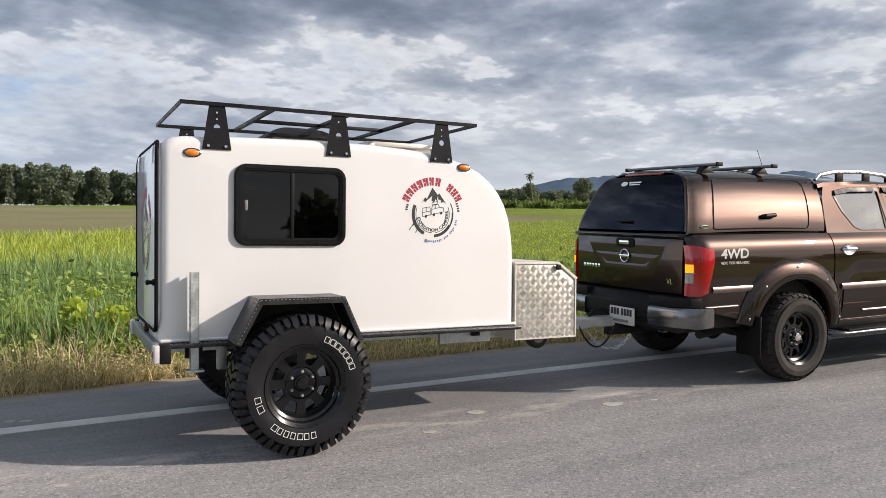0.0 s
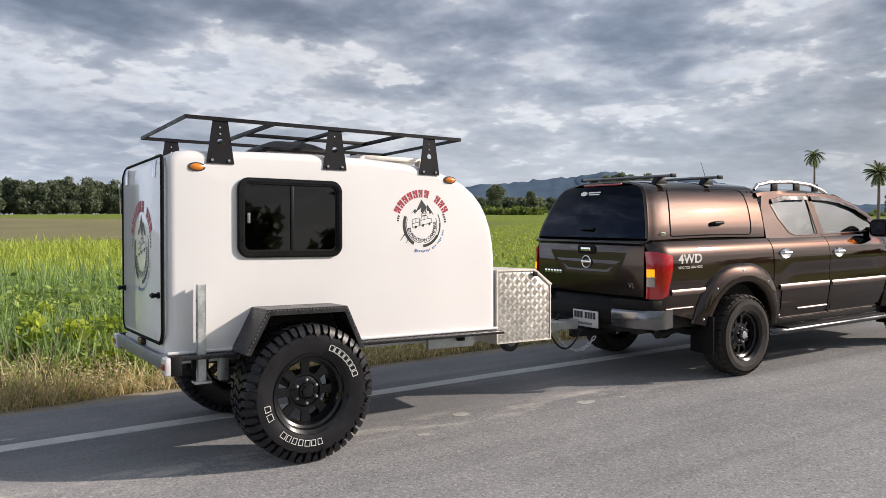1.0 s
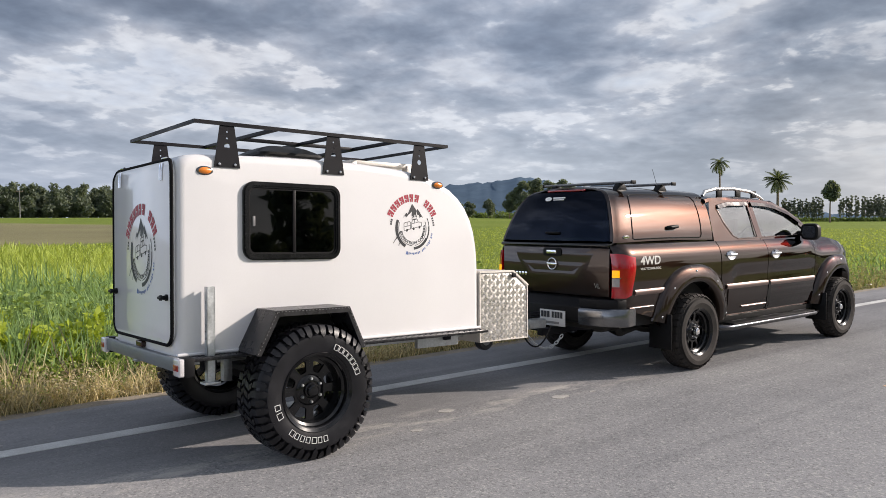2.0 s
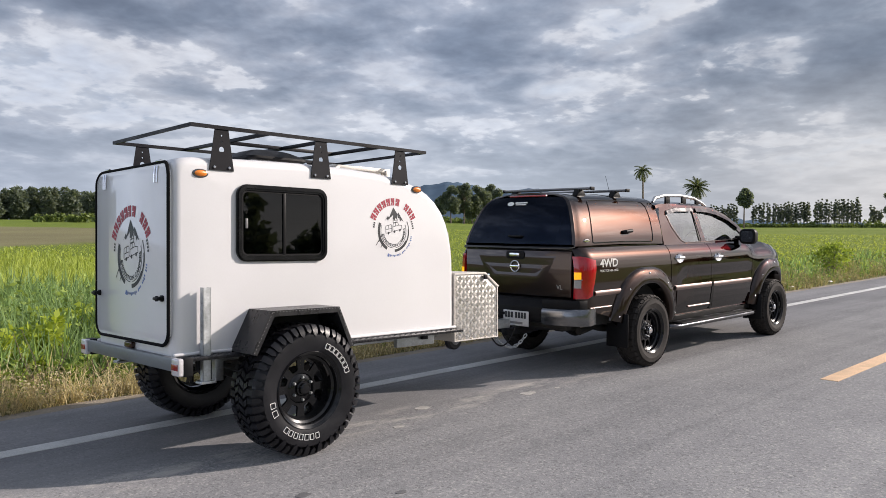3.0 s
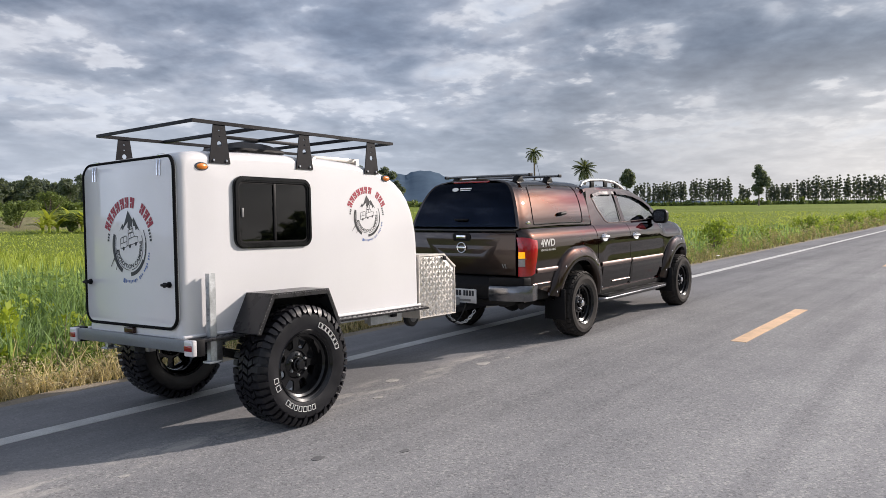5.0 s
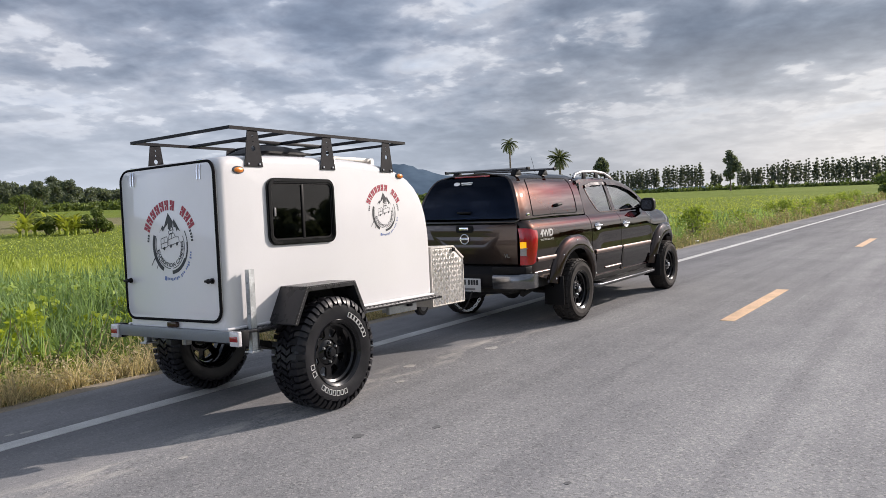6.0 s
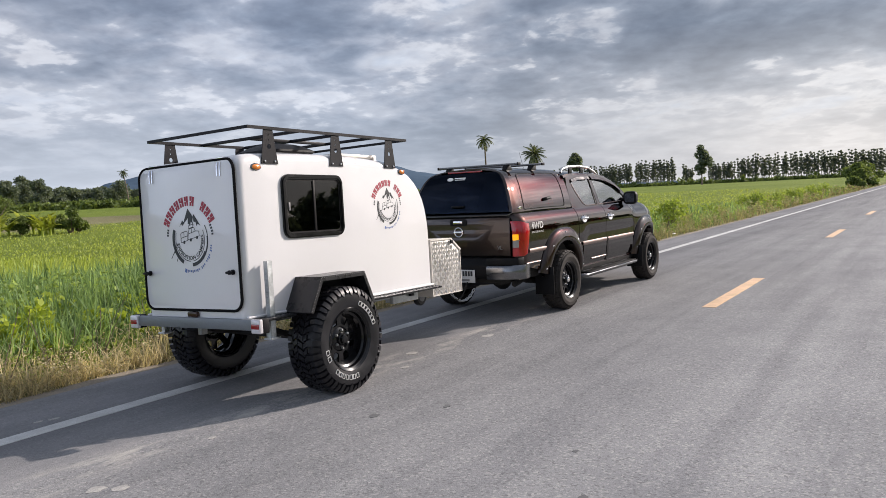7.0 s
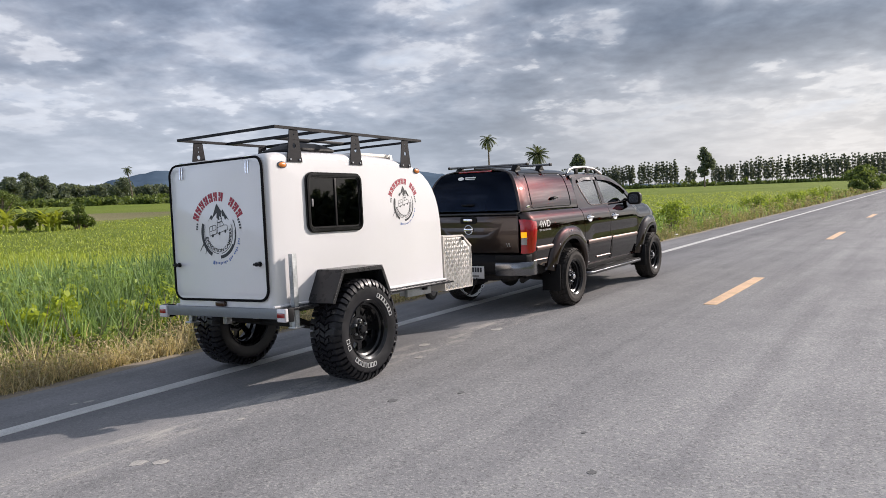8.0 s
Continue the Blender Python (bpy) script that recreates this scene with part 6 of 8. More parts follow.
def slant(u, s, z, out=0.0):
    return (u, s * (glass_half(z) + out), z)


REAR_WIN = [(0.835, 1.672), (0.98, 1.690), (1.47, 1.694), (1.495, 1.67), (1.54, 1.33), (1.525, 1.314), (1.12, 1.312), (1.03, 1.345), (0.90, 1.50), (0.835, 1.630)]
FRONT_WIN = [(1.600, 1.675), (1.80, 1.672), (2.02, 1.650), (2.22, 1.585), (2.42, 1.485), (2.56, 1.395), (2.56, 1.350), (2.40, 1.332), (1.665, 1.318), (1.645, 1.335)]


def hole_frame(window, outer, s, d=0.0):
    """Sheet metal between a window and its surround; outer has a point for each window point."""
    b = bmesh.new()
    a0 = [slant(u, s, z, d) for u, z in outer]
    a1 = [slant(u, s, z, d) for u, z in window]
    a2 = [slant(u, s, z, d - 0.03) for u, z in window]
    add_loft(b, [a0, a1, a2], True)
    bmesh.ops.recalc_face_normals(b, faces=b.faces)
    return b


REAR_OUT = [(0.72, 1.735), (0.98, 1.745), (1.50, 1.75), (1.535, 1.70), (1.60, 1.34), (1.595, 1.283), (1.10, 1.283), (0.80, 1.283), (0.62, 1.284), (0.66, 1.60)]
FRONT_OUT = [(1.535, 1.75), (1.80, 1.747), (2.06, 1.722), (2.28, 1.640), (2.50, 1.525), (2.70, 1.405), (2.74, 1.332), (2.40, 1.298), (1.605, 1.284), (1.60, 1.34)]
for s in (-1, 1):
    f1 = part("rear_door_frame", hole_frame(REAR_WIN, REAR_OUT, s), M_BROWN, truck)
    f2 = part("front_door_frame", hole_frame(FRONT_WIN, FRONT_OUT, s), M_BROWN, truck)
    for nm, win, f in (("rear_side_window", REAR_WIN, f1), ("front_side_window", FRONT_WIN, f2)):
        b = bmesh.new()
        add_loft(b, [[slant(u, s, z, -0.012) for u, z in win], [slant(u, s, z, -0.017) for u, z in win]], True, (True, True))
        bmesh.ops.recalc_face_normals(b, faces=b.faces)
        b.normal_update()
        outer = max((q for q in b.faces if len(q.verts) > 4), key=lambda q: q.calc_center_median().y * s)
        if outer.normal.y * s < 0:
            bmesh.ops.reverse_faces(b, faces=b.faces)
        part(nm, b, M_CARGLASS, f, "smoked side glass", angle=10)
    part("chrome_waist", tube([slant(0.830, s, 1.62, 0.003), slant(0.895, s, 1.49, 0.003), slant(1.025, s, 1.340, 0.003), slant(1.12, s, 1.307, 0.003), slant(1.54, s, 1.308, 0.003), slant(2.30, s, 1.325, 0.003), slant(2.58, s, 1.345, 0.003)], 0.0045, 6), M_SATIN, f1)
    pb = part("b_pillar", prism([(1.50, 1.322), (1.66, 1.325), (1.61, 1.685), (1.50, 1.69)], 0, 0.004, "xz"), M_PLASTIC, f1)
    for v in pb.data.vertices:
        v.co.y = s * (glass_half(v.co.z) - 0.009 + v.co.y)
    # rain visors
    for pts in ([(0.84, 1.668), (1.05, 1.70), (1.48, 1.708)], [(1.56, 1.706), (1.82, 1.70), (2.05, 1.672), (2.28, 1.598), (2.50, 1.482)]):
        b = bmesh.new()
        rings = []
        for u, z in pts:
            rings.append([slant(u, s, z + 0.012, 0.004), slant(u, s, z + 0.010, 0.014), slant(u, s, z - 0.030, 0.024), slant(u, s, z - 0.030, 0.020), slant(u, s, z, 0.004)])
        add_loft(b, rings, True, (True, True))
        bmesh.ops.recalc_face_normals(b, faces=b.faces)
        part("rain_visor", b, M_VISOR, f2, "glossy bronze rain visor")
    # door mirror
    b = bmesh.new()
    rings = []
    for k, (dx, sc) in enumerate(((-0.055, 0.80), (-0.04, 0.96), (0.0, 1.0), (0.05, 0.86), (0.075, 0.5))):
        rings.append([(2.40 + dx, s * (0.895 + y * sc), 1.365 + z * sc) for y, z in round_rect(0.215, 0.20, 0.06, 5)])
    add_loft(b, rings, True, (True, True))
    bmesh.ops.recalc_face_normals(b, faces=b.faces)
    mir = part("door_mirror", b, M_PLASTIC, truck, "black door mirror housing")
    part("mirror_glass", prism(round_rect(0.155, 0.14, 0.035, 5, s * 0.895, 1.365), 2.342, 2.346, "yz"), M_DARKCHROME, mir)
    part("mirror_arm", tube([(2.44, s * 0.71, 1.345), (2.42, s * 0.78, 1.335), (2.41, s * 0.86, 1.32)], 0.03, 8), M_PLASTIC, mir)
    # roof rail
    rail = part("roof_rail", tube([(0.68, s * 0.56, 1.775), (0.74, s * 0.555, 1.825), (0.95, s * 0.55, 1.858), (1.35, s * 0.545, 1.868), (1.70, s * 0.54, 1.845), (1.93, s * 0.535, 1.79), (2.02, s * 0.535, 1.755)], [0.016, 0.022, 0.02, 0.02, 0.02, 0.02, 0.014], 10), M_RAIL, truck, "silver arched roof rail")
    for u in (1.05, 1.45, 1.8):
        part("rail_foot", box(u - 0.05, u + 0.05, s * 0.542 - 0.012, s * 0.542 + 0.012, 1.77, 1.855, 0.006), M_PLASTIC, rail)

b = bmesh.new()
rings = []
for u, ze, zc, w in ((0.64, 1.735, 1.765, 0.612), (0.72, 1.752, 1.795, 0.612), (0.95, 1.762, 1.812, 0.610), (1.35, 1.765, 1.82, 0.608), (1.75, 1.756, 1.812, 0.606), (2.0, 1.735, 1.79, 0.606), (2.10, 1.71, 1.765, 0.606)):
    ring = []
    ring.append((u, -glass_half(ze - 0.03) - 0.002, ze - 0.035))
    for k in range(13):
        t = -1 + 2 * k / 12
        ring.append((u, t * w, ze + (zc - ze) * (1 - abs(t) ** 2.6)))
    ring.append((u, glass_half(ze - 0.03) + 0.002, ze - 0.035))
    rings.append(ring)
add_loft(b, rings, False)
bmesh.ops.recalc_face_normals(b, faces=b.faces)
bmesh.ops.solidify(b, geom=list(b.faces), thickness=0.02)
part("roof", b, M_BROWN, truck, angle=60)
b = bmesh.new()
rings = []
for t in (0, 0.25, 0.5, 0.75, 1.0):
    u, z, w = 2.09 + 0.67 * t, 1.742 - 0.395 * t + 0.03 * math.sin(math.pi * t), 0.575 + 0.115 * t
    rings.append([(u + 0.10 * (1 - (k / 6 - 1) ** 2) * (0.6 + 0.6 * t), (k / 6 - 1) * w, z) for k in range(13)])
add_loft(b, rings, False)
bmesh.ops.recalc_face_normals(b, faces=b.faces)
bmesh.ops.solidify(b, geom=list(b.faces), thickness=0.006)
part("windscreen", b, M_CARGLASS, truck, "laminated windscreen")
# bonnet
b = bmesh.new()
rings = []
for u in (2.66, 2.80, 3.0, 3.3, 3.6, 3.85, 3.98, 4.03):
    w = half_width(u, waist(u)) - 0.006
    zc = waist(u) + interp(u, [(2.66, 0.0), (2.9, 0.03), (3.5, 0.07), (3.9, 0.04), (4.03, 0.0)])
    rings.append([(u + (0.06 * (1 - t * t) if u > 3.9 else 0.0), t * w, waist(u) + (zc - waist(u)) * (1 - abs(t) ** 3)) for t in [k / 8 - 1 for k in range(17)]])
add_loft(b, rings, False)
bmesh.ops.recalc_face_normals(b, faces=b.faces)
bmesh.ops.solidify(b, geom=list(b.faces), thickness=0.02)
part("bonnet", b, M_BROWN, truck, angle=60)
nose_front = part("front_bumper", prism([(3.70, 0.45), (4.10, 0.45), (4.16, 0.60), (4.14, 0.80), (4.06, 1.00), (3.80, 1.0)], -0.60, 0.60, "xz", 0.03), M_BROWN, truck)
part("grille", box(4.09, 4.15, -0.42, 0.42, 0.72, 0.98, 0.02), M_CHROME, nose_front)
for s in (-1, 1):
    part("headlamp", side_panel(s, 3.66, 4.02, lambda u: 0.93, lambda u: waist(u) - 0.03, (), 0.03, 6, 0.012, 0.02), M_CLEARL, truck, "clear headlamp wrapping the corner")
# cabin inside
part("dashboard", box(2.25, 2.62, -0.66, 0.66, 1.08, 1.36, 0.05), M_DARK, truck)
part("cab_lining", box(0.66, 0.69, -0.60, 0.60, 0.6, 1.66), M_DARK, truck)
part("steering_wheel", lathe([(0.165, -0.012), (0.178, 0.0), (0.165, 0.012), (0.155, 0.0), (0.165, -0.012)], 28, "x", (2.10, -0.36, 1.27)), M_PLASTIC, truck)
for u, v in ((1.55, -0.36), (1.55, 0.36), (0.80, -0.36), (0.80, 0.36)):
    seat = part("seat", prism([(u, 0.62), (u + 0.50, 0.62), (u + 0.50, 0.86), (u + 0.16, 0.84), (u + 0.02, 1.30), (u - 0.08, 1.30)], v - 0.25, v + 0.25, "xz", 0.03), M_DARK, truck)
    part("headrest", box(u - 0.08, u + 0.02, v - 0.13, v + 0.13, 1.34, 1.52, 0.03), M_DARK, seat)

# ---- canopy over the bed
SECT = [(0.748, 1.302), (0.740, 1.36), (0.716, 1.44), (0.684, 1.53), (0.646, 1.62), (0.602, 1.70), (0.562, 1.752), (0.520, 1.788), (0.45, 1.815), (0.33, 1.836), (0.17, 1.848), (0.0, 1.852)]
FULL = [(-w, z) for w, z in SECT] + [(w, z) for w, z in SECT[-2::-1]]


def can_back(z):
    return interp(z, [(1.30, -1.085), (1.45, -1.045), (1.60, -0.995), (1.72, -0.945), (1.79, -0.905), (1.86, -0.84)])


def can_front(z):
    return 0.575 + 0.19 * (z - 1.29)


def can_point(t, v, z, out=0.0):
    u = can_back(z) + (can_front(z) - can_back(z)) * t
    lift = 0.012 * math.sin(math.pi * t)
    nrm = Vector((v, (z - 1.1) * 0.9)).normalized() if abs(v) > 1e-6 else Vector((0, 1))
    round_back = 0.035 * (1 - smooth(t, 0.0, 0.06))
    return (u, v * (1 - round_back * 0.6) + nrm.x * out, z + lift + nrm.y * out)


canopy = part("canopy", add_box(bmesh.new(), -0.99, 0.58, -0.70, 0.70, 1.285, 1.30), M_BROWN, truck, "brown fibreglass bed canopy with dark glass")
b = bmesh.new()
ts = [0, 0.01, 0.03, 0.06] + [0.06 + 0.94 * i / 14 for i in range(1, 15)]
rows = add_loft(b, [[can_point(t, v, z) for v, z in FULL] for t in ts], False)
b.faces.new(rows[-1])
bmesh.ops.recalc_face_normals(b, faces=b.faces)
bmesh.ops.solidify(b, geom=list(b.faces), thickness=0.015)
part("canopy_shell", b, M_BROWN, canopy, angle=50)
# rear frame and glass
zz = [1.318, 1.40, 1.50, 1.60, 1.70, 1.765, 1.80]
def back_half(z):
    return interp(z, [(w[1], w[0]) for w in SECT])
for s in (-1, 1):
    b = bmesh.new()
    rings = []
    for z in zz + [1.835]:
        w = back_half(z) * 0.98
        rings.append([(can_back(z) + 0.012, s * w, z), (can_back(z) - 0.004, s * (w - 0.012), z), (can_back(z) - 0.006, s * (w - 0.06), z), (can_back(z) + 0.02, s * (w - 0.065), z)])
    add_loft(b, rings, False)
    bmesh.ops.recalc_face_normals(b, faces=b.faces)
    part("rear_pillar", b, M_BROWN, canopy)
b = bmesh.new()
rings = []
for z in zz:
    w = back_half(z) * 0.98 - 0.035
    rings.append([(can_back(z) - 0.010 - 0.030 * (1 - (k / 5 - 1) ** 2), (k / 5 - 1) * w, z) for k in range(11)])
add_loft(b, rings, False)
bmesh.ops.recalc_face_normals(b, faces=b.faces)
bmesh.ops.solidify(b, geom=list(b.faces), thickness=0.005)
rg = part("rear_window", b, M_REARGLASS, canopy, "dark tinted lift-up rear glass")
part("window_handle", tube([(can_back(1.40) - 0.045, 0.09, 1.395), (can_back(1.40) - 0.065, 0.07, 1.395), (can_back(1.40) - 0.065, -0.07, 1.395), (can_back(1.40) - 0.045, -0.09, 1.395)], 0.011, 8), M_PLASTIC, rg)
b = bmesh.new()
add_prism(b, [(0.165 + 0.045 * math.cos(q * 0.524), 0.024 * math.sin(q * 0.524)) for q in range(12)], 0, 0.002, "yz")
for y0, y1, z0, z1 in ((-0.055, 0.105, 0.004, 0.018), (-0.045, 0.095, -0.016, -0.006)):
    add_box(b, 0, 0.002, y0, y1, z0, z1)
transform(b, pose(can_back(1.735) - 0.047, 0.0, 1.735, 0, 26, 0))
part("glass_marks", b, M_WHITE, rg, "pale unreadable marks across the glass")
part("brake_lamp", box(-0.918, -0.875, -0.24, 0.24, 1.806, 1.826, 0.006), M_REDLAMP, canopy, "dark red high brake lamp")
part("inside_wall", box(-0.90, -0.89, -0.66, 0.66, 1.0, 1.30), M_DARK, canopy)
part("bed_floor", box(-1.05, 0.58, -0.68, 0.68, 0.62, 0.66), M_DARK, truck)
part("bed_front", box(0.56, 0.585, -0.57, 0.57, 0.66, 1.76), M_DARK, canopy)


# side hatches: raised panel with a dark seam and a handle
def hatch_line(s, out):
    corners = [(-0.80, 1.335), (-0.775, 1.45), (-0.73, 1.58), (-0.68, 1.70), (-0.655, 1.742), (-0.61, 1.760), (0.36, 1.764), (0.43, 1.755), (0.455, 1.715), (0.435, 1.58), (0.405, 1.45), (0.375, 1.36), (0.355, 1.332), (0.32, 1.325), (-0.77, 1.325)]
    pts = []
    for (u0, z0), (u1, z1) in zip(corners, corners[1:] + corners[:1]):
        k = max(1, int(math.hypot(u1 - u0, z1 - z0) / 0.05))
        for i in range(k):
            u, z = u0 + (u1 - u0) * i / k, z0 + (z1 - z0) * i / k
            t = (u - can_back(z)) / (can_front(z) - can_back(z))
            pts.append(can_point(t, s * back_half(z), z, out))
    return pts


for s in (-1, 1):
    sh = part("side_hatch", add_tube(bmesh.new(), hatch_line(s, 0.001), 0.006, 6, closed=True), M_SEAL, canopy, "brown canopy side hatch with dark seam")
    z = 1.43
    u = -0.13
    t = (u - can_back(z)) / (can_front(z) - can_back(z))
    p = Vector(can_point(t, s * back_half(z), z, 0.006))
    part("hatch_handle", tube([p + Vector((-0.09, 0, -0.004)), p + Vector((-0.06, s * 0.022, 0)), p + Vector((0.06, s * 0.022, 0.006)), p + Vector((0.09, 0, 0.004))], [0.014, 0.019, 0.019, 0.012], 10), M_PLASTIC, sh, "black flush handle")
    z, u = 1.352, -0.905
    t = (u - can_back(z)) / (can_front(z) - can_back(z))
    p = can_point(t, s * back_half(z), z, 0.002)
    bb = lathe([(0.045, 0.004), (0.042, -0.006), (0.0, -0.008)], 24)
    transform(bb, Matrix.Translation(p) @ Matrix.Diagonal((1.1, -s, 0.38, 1)))
    part("small_badge", bb, M_CHROME, canopy, "small oval chrome badge")
# roof bars
for u in (-0.58, 0.10):
    bar = part("roof_bar", transform(lathe([(0.0, -0.58), (0.022, -0.575), (0.024, -0.56), (0.024, 0.56), (0.022, 0.575), (0.0, 0.58)], 16), Matrix.Translation((u, 0, 1.890)) @ Matrix.Diagonal((1.35, 1, 0.62, 1))), M_GREYPL, canopy, "grey aluminium roof bar with black end")
    for s in (-1, 1):
        part("bar_foot", prism([(u - 0.085, 1.815), (u + 0.085, 1.815), (u + 0.03, 1.886), (u - 0.03, 1.886)], s * 0.42 - 0.035, s * 0.42 + 0.035, "xz", 0.006), M_PLASTIC, bar)
        part("end_cap", box(u - 0.035, u + 0.035, min(s * 0.575, s * 0.595), max(s * 0.575, s * 0.595), 1.872, 1.908, 0.005), M_PLASTIC, bar)
part("aerial", tube([(0.67, -0.03, 1.78), (0.52, -0.03, 2.09)], [0.004, 0.002], 6), M_PLASTIC, truck, "thin black roof aerial")
# side lettering
for txt, size, u, z, bold in (("4WD", 0.112, -0.655, 1.128, 0.0028), ("VDC TCS HSA HDC", 0.030, -0.655, 1.055, 0.001)):
    for s in (-1, 1):
        tm = text_mesh(txt, size, 0.001, 0.12 if size > 0.1 else 0.0, bold)
        transform(tm, Matrix.Diagonal((1.25, 1, 1, 1)))
        mm = Matrix(((1, 0, 0, u), (0, 0, -1, 0), (0, 1, 0, z), (0, 0, 0, 1))) if s < 0 else Matrix(((-1, 0, 0, u), (0, 0, 1, 0), (0, 1, 0, z), (0, 0, 0, 1)))
        transform(tm, mm)
        for v in tm.verts:
            v.co.y = s * (half_width(v.co.x, v.co.z) + 0.0025)
        part("side_lettering", tm, M_WHITE, truck, "white letters on the bed side")


# the nose of this model is longer: everything ahead of the front doors moves forward
def lengthen(ob):
    for o in ob.children:
        if o.name.startswith("wheel") and not o.name.startswith(("wheel_flare", "wheel_well")):
            if o.location.x > 2:
                o.location.x += 0.14
            continue
        for v in o.data.vertices:
            v.co.x += 0.14 * smooth(v.co.x, 1.9, 2.5)
        lengthen(o)


lengthen(truck)

# ---------------------------------------------------------------- vegetation
RNG = np.random.default_rng(7)


def mesh_arrays(name, verts, faces, mat, label, category, kind="stuff", group=""):
    me = bpy.data.meshes.new(name)
    me.from_pydata(verts.tolist() if hasattr(verts, "tolist") else verts, [], faces)
    me.materials.append(mat)
    ob = new(name, me)
    return tagged(ob, label, category, group, kind)


M_GRASS = leaf_material("green_blades", (0.030, 0.074, 0.028), (0.32, 0.46, 0.19), 0.45, 0.6)
M_FARGRASS = leaf_material("field_green", (0.185, 0.245, 0.042), (0.44, 0.50, 0.12), 0.42)
M_NEARCROP = leaf_material("near_field_green", (0.20, 0.27, 0.042), (0.46, 0.53, 0.125), 0.45)
M_STRAW = leaf_material("dry_straw", (0.16, 0.125, 0.075), (0.86, 0.74, 0.49), 0.40, 0.7)
M_TAN = leaf_material("dry_weed_heads", (0.22, 0.18, 0.115), (0.70, 0.62, 0.42), 0.35, 0.7)
M_DULL = leaf_material("dull_dry_growth", (0.13, 0.115, 0.060), (0.46, 0.42, 0.24), 0.35, 0.7)
M_OLIVE = leaf_material("broad_weed_leaves", (0.042, 0.092, 0.022), (0.38, 0.49, 0.13), 0.42)
M_WEED = leaf_material("yellow_green_leaves", (0.15, 0.22, 0.028), (0.50, 0.58, 0.080), 0.45)
# the next two leaf colours are paled and greyed to carry distance haze
M_LEAF = leaf_material("hazed_tree_leaves", (0.078, 0.104, 0.082), (0.175, 0.21, 0.155), 0.45)
M_EUC = leaf_material("hazed_plantation_leaves", (0.075, 0.092, 0.078), (0.18, 0.205, 0.165), 0.45)
M_SHRUB = leaf_material("shrub_leaves", (0.058, 0.090, 0.028), (0.20, 0.26, 0.075), 0.35)
M_VERGE = leaf_material("verge_shrub_leaves", (0.095, 0.150, 0.024), (0.36, 0.45, 0.080), 0.42)
M_BANANA = leaf_material("banana_leaves", (0.16, 0.22, 0.035), (0.56, 0.60, 0.12), 0.45)
M_FROND = leaf_material("palm_fronds", (0.055, 0.072, 0.040), (0.16, 0.185, 0.09), 0.3)


def blades(n, xy, z, h, width, lean, mat, name, label, category, seed):
    """Bent tapering blades, each its own island."""
    r = np.random.default_rng(seed)
    a = r.uniform(0, 2 * np.pi, n)
    face = r.uniform(0, 2 * np.pi, n)
    d = np.stack([np.cos(a), np.sin(a)], 1)
    w = np.stack([np.cos(face), np.sin(face)], 1) * (width * r.uniform(0.6, 1.3, n))[:, None] / 2
    bend = lean * r.uniform(0.15, 1.0, n) ** 1.3 * h
    droop = 0.55 * (bend / h) ** 2
    V = np.zeros((n, 7, 3))
    for k, t, wk in ((0, 0.0, 0.75), (1, 0.40, 1.0), (2, 0.75, 0.7)):
        c = xy + d * (bend * t ** 1.7)[:, None]
        zz = z + h * (t - droop * t ** 2.5)
        V[:, 2 * k, :2], V[:, 2 * k + 1, :2] = c - w * wk, c + w * wk
        V[:, 2 * k, 2] = V[:, 2 * k + 1, 2] = zz
    V[:, 6, :2] = xy + d * bend[:, None]
    V[:, 6, 2] = z + h * (1 - droop)
    idx = np.arange(n)[:, None] * 7
    quads = (idx + np.array([0, 1, 3, 2])).tolist() + (idx + np.array([2, 3, 5, 4])).tolist()
    tris = (idx + np.array([4, 5, 6])).tolist()
    return mesh_arrays(name, V.reshape(-1, 3), quads + tris, mat, label, category)


def land_np(x, y):
    d = y - 2.6
    def sm(v, a, b):
        t = np.clip((v - a) / (b - a), 0, 1)
        return t * t * (3 - 2 * t)
    z = -0.03 - 0.22 * sm(d, 0.2, 2.2)
    far = np.hypot(x + 7, y + 4)
    turn = 0.15 + 0.85 * sm(np.degrees(np.arctan2(y + 4, x + 7)), 22, 58)
    return z + 3.1 * sm(far, 10, 230) * sm(d, 2, 24) * turn - 0.02


def polar(n, r0, r1, a0, a1, seed):
    r = np.random.default_rng(seed)
    rad = np.exp(r.uniform(math.log(r0), math.log(r1), n))
    ang = np.radians(r.uniform(a0, a1, n))
    return np.stack([-7.5 + rad * np.cos(ang), -4.2 + rad * np.sin(ang)], 1), rad


def wavy(x, y, f, seed):
    return 0.5 * np.sin(x * f + seed) * np.cos(y * f * 1.3 + seed * 2) + 0.3 * np.sin((x + y) * f * 2.1 + seed) + 0.2 * np.sin((x * 0.7 - y) * f * 3.7 + seed * 3)


def leaf_quads(c, size, r, flat=0.0, long=1.6):
    """Small leaves at centres c with random turn; returns verts and faces."""
    n = len(c)
    a = r.normal(size=(n, 3))
    a[:, 2] *= (1 - flat)
    a /= np.linalg.norm(a, axis=1)[:, None] + 1e-9
    b = np.cross(a, r.normal(size=(n, 3)))
    b /= np.linalg.norm(b, axis=1)[:, None] + 1e-9
    s = (size * r.uniform(0.6, 1.3, n))[:, None]
    V = np.stack([c - a * s * long / 2, c + b * s * 0.42, c + a * s * long / 2, c - b * s * 0.42], 1)
    return V


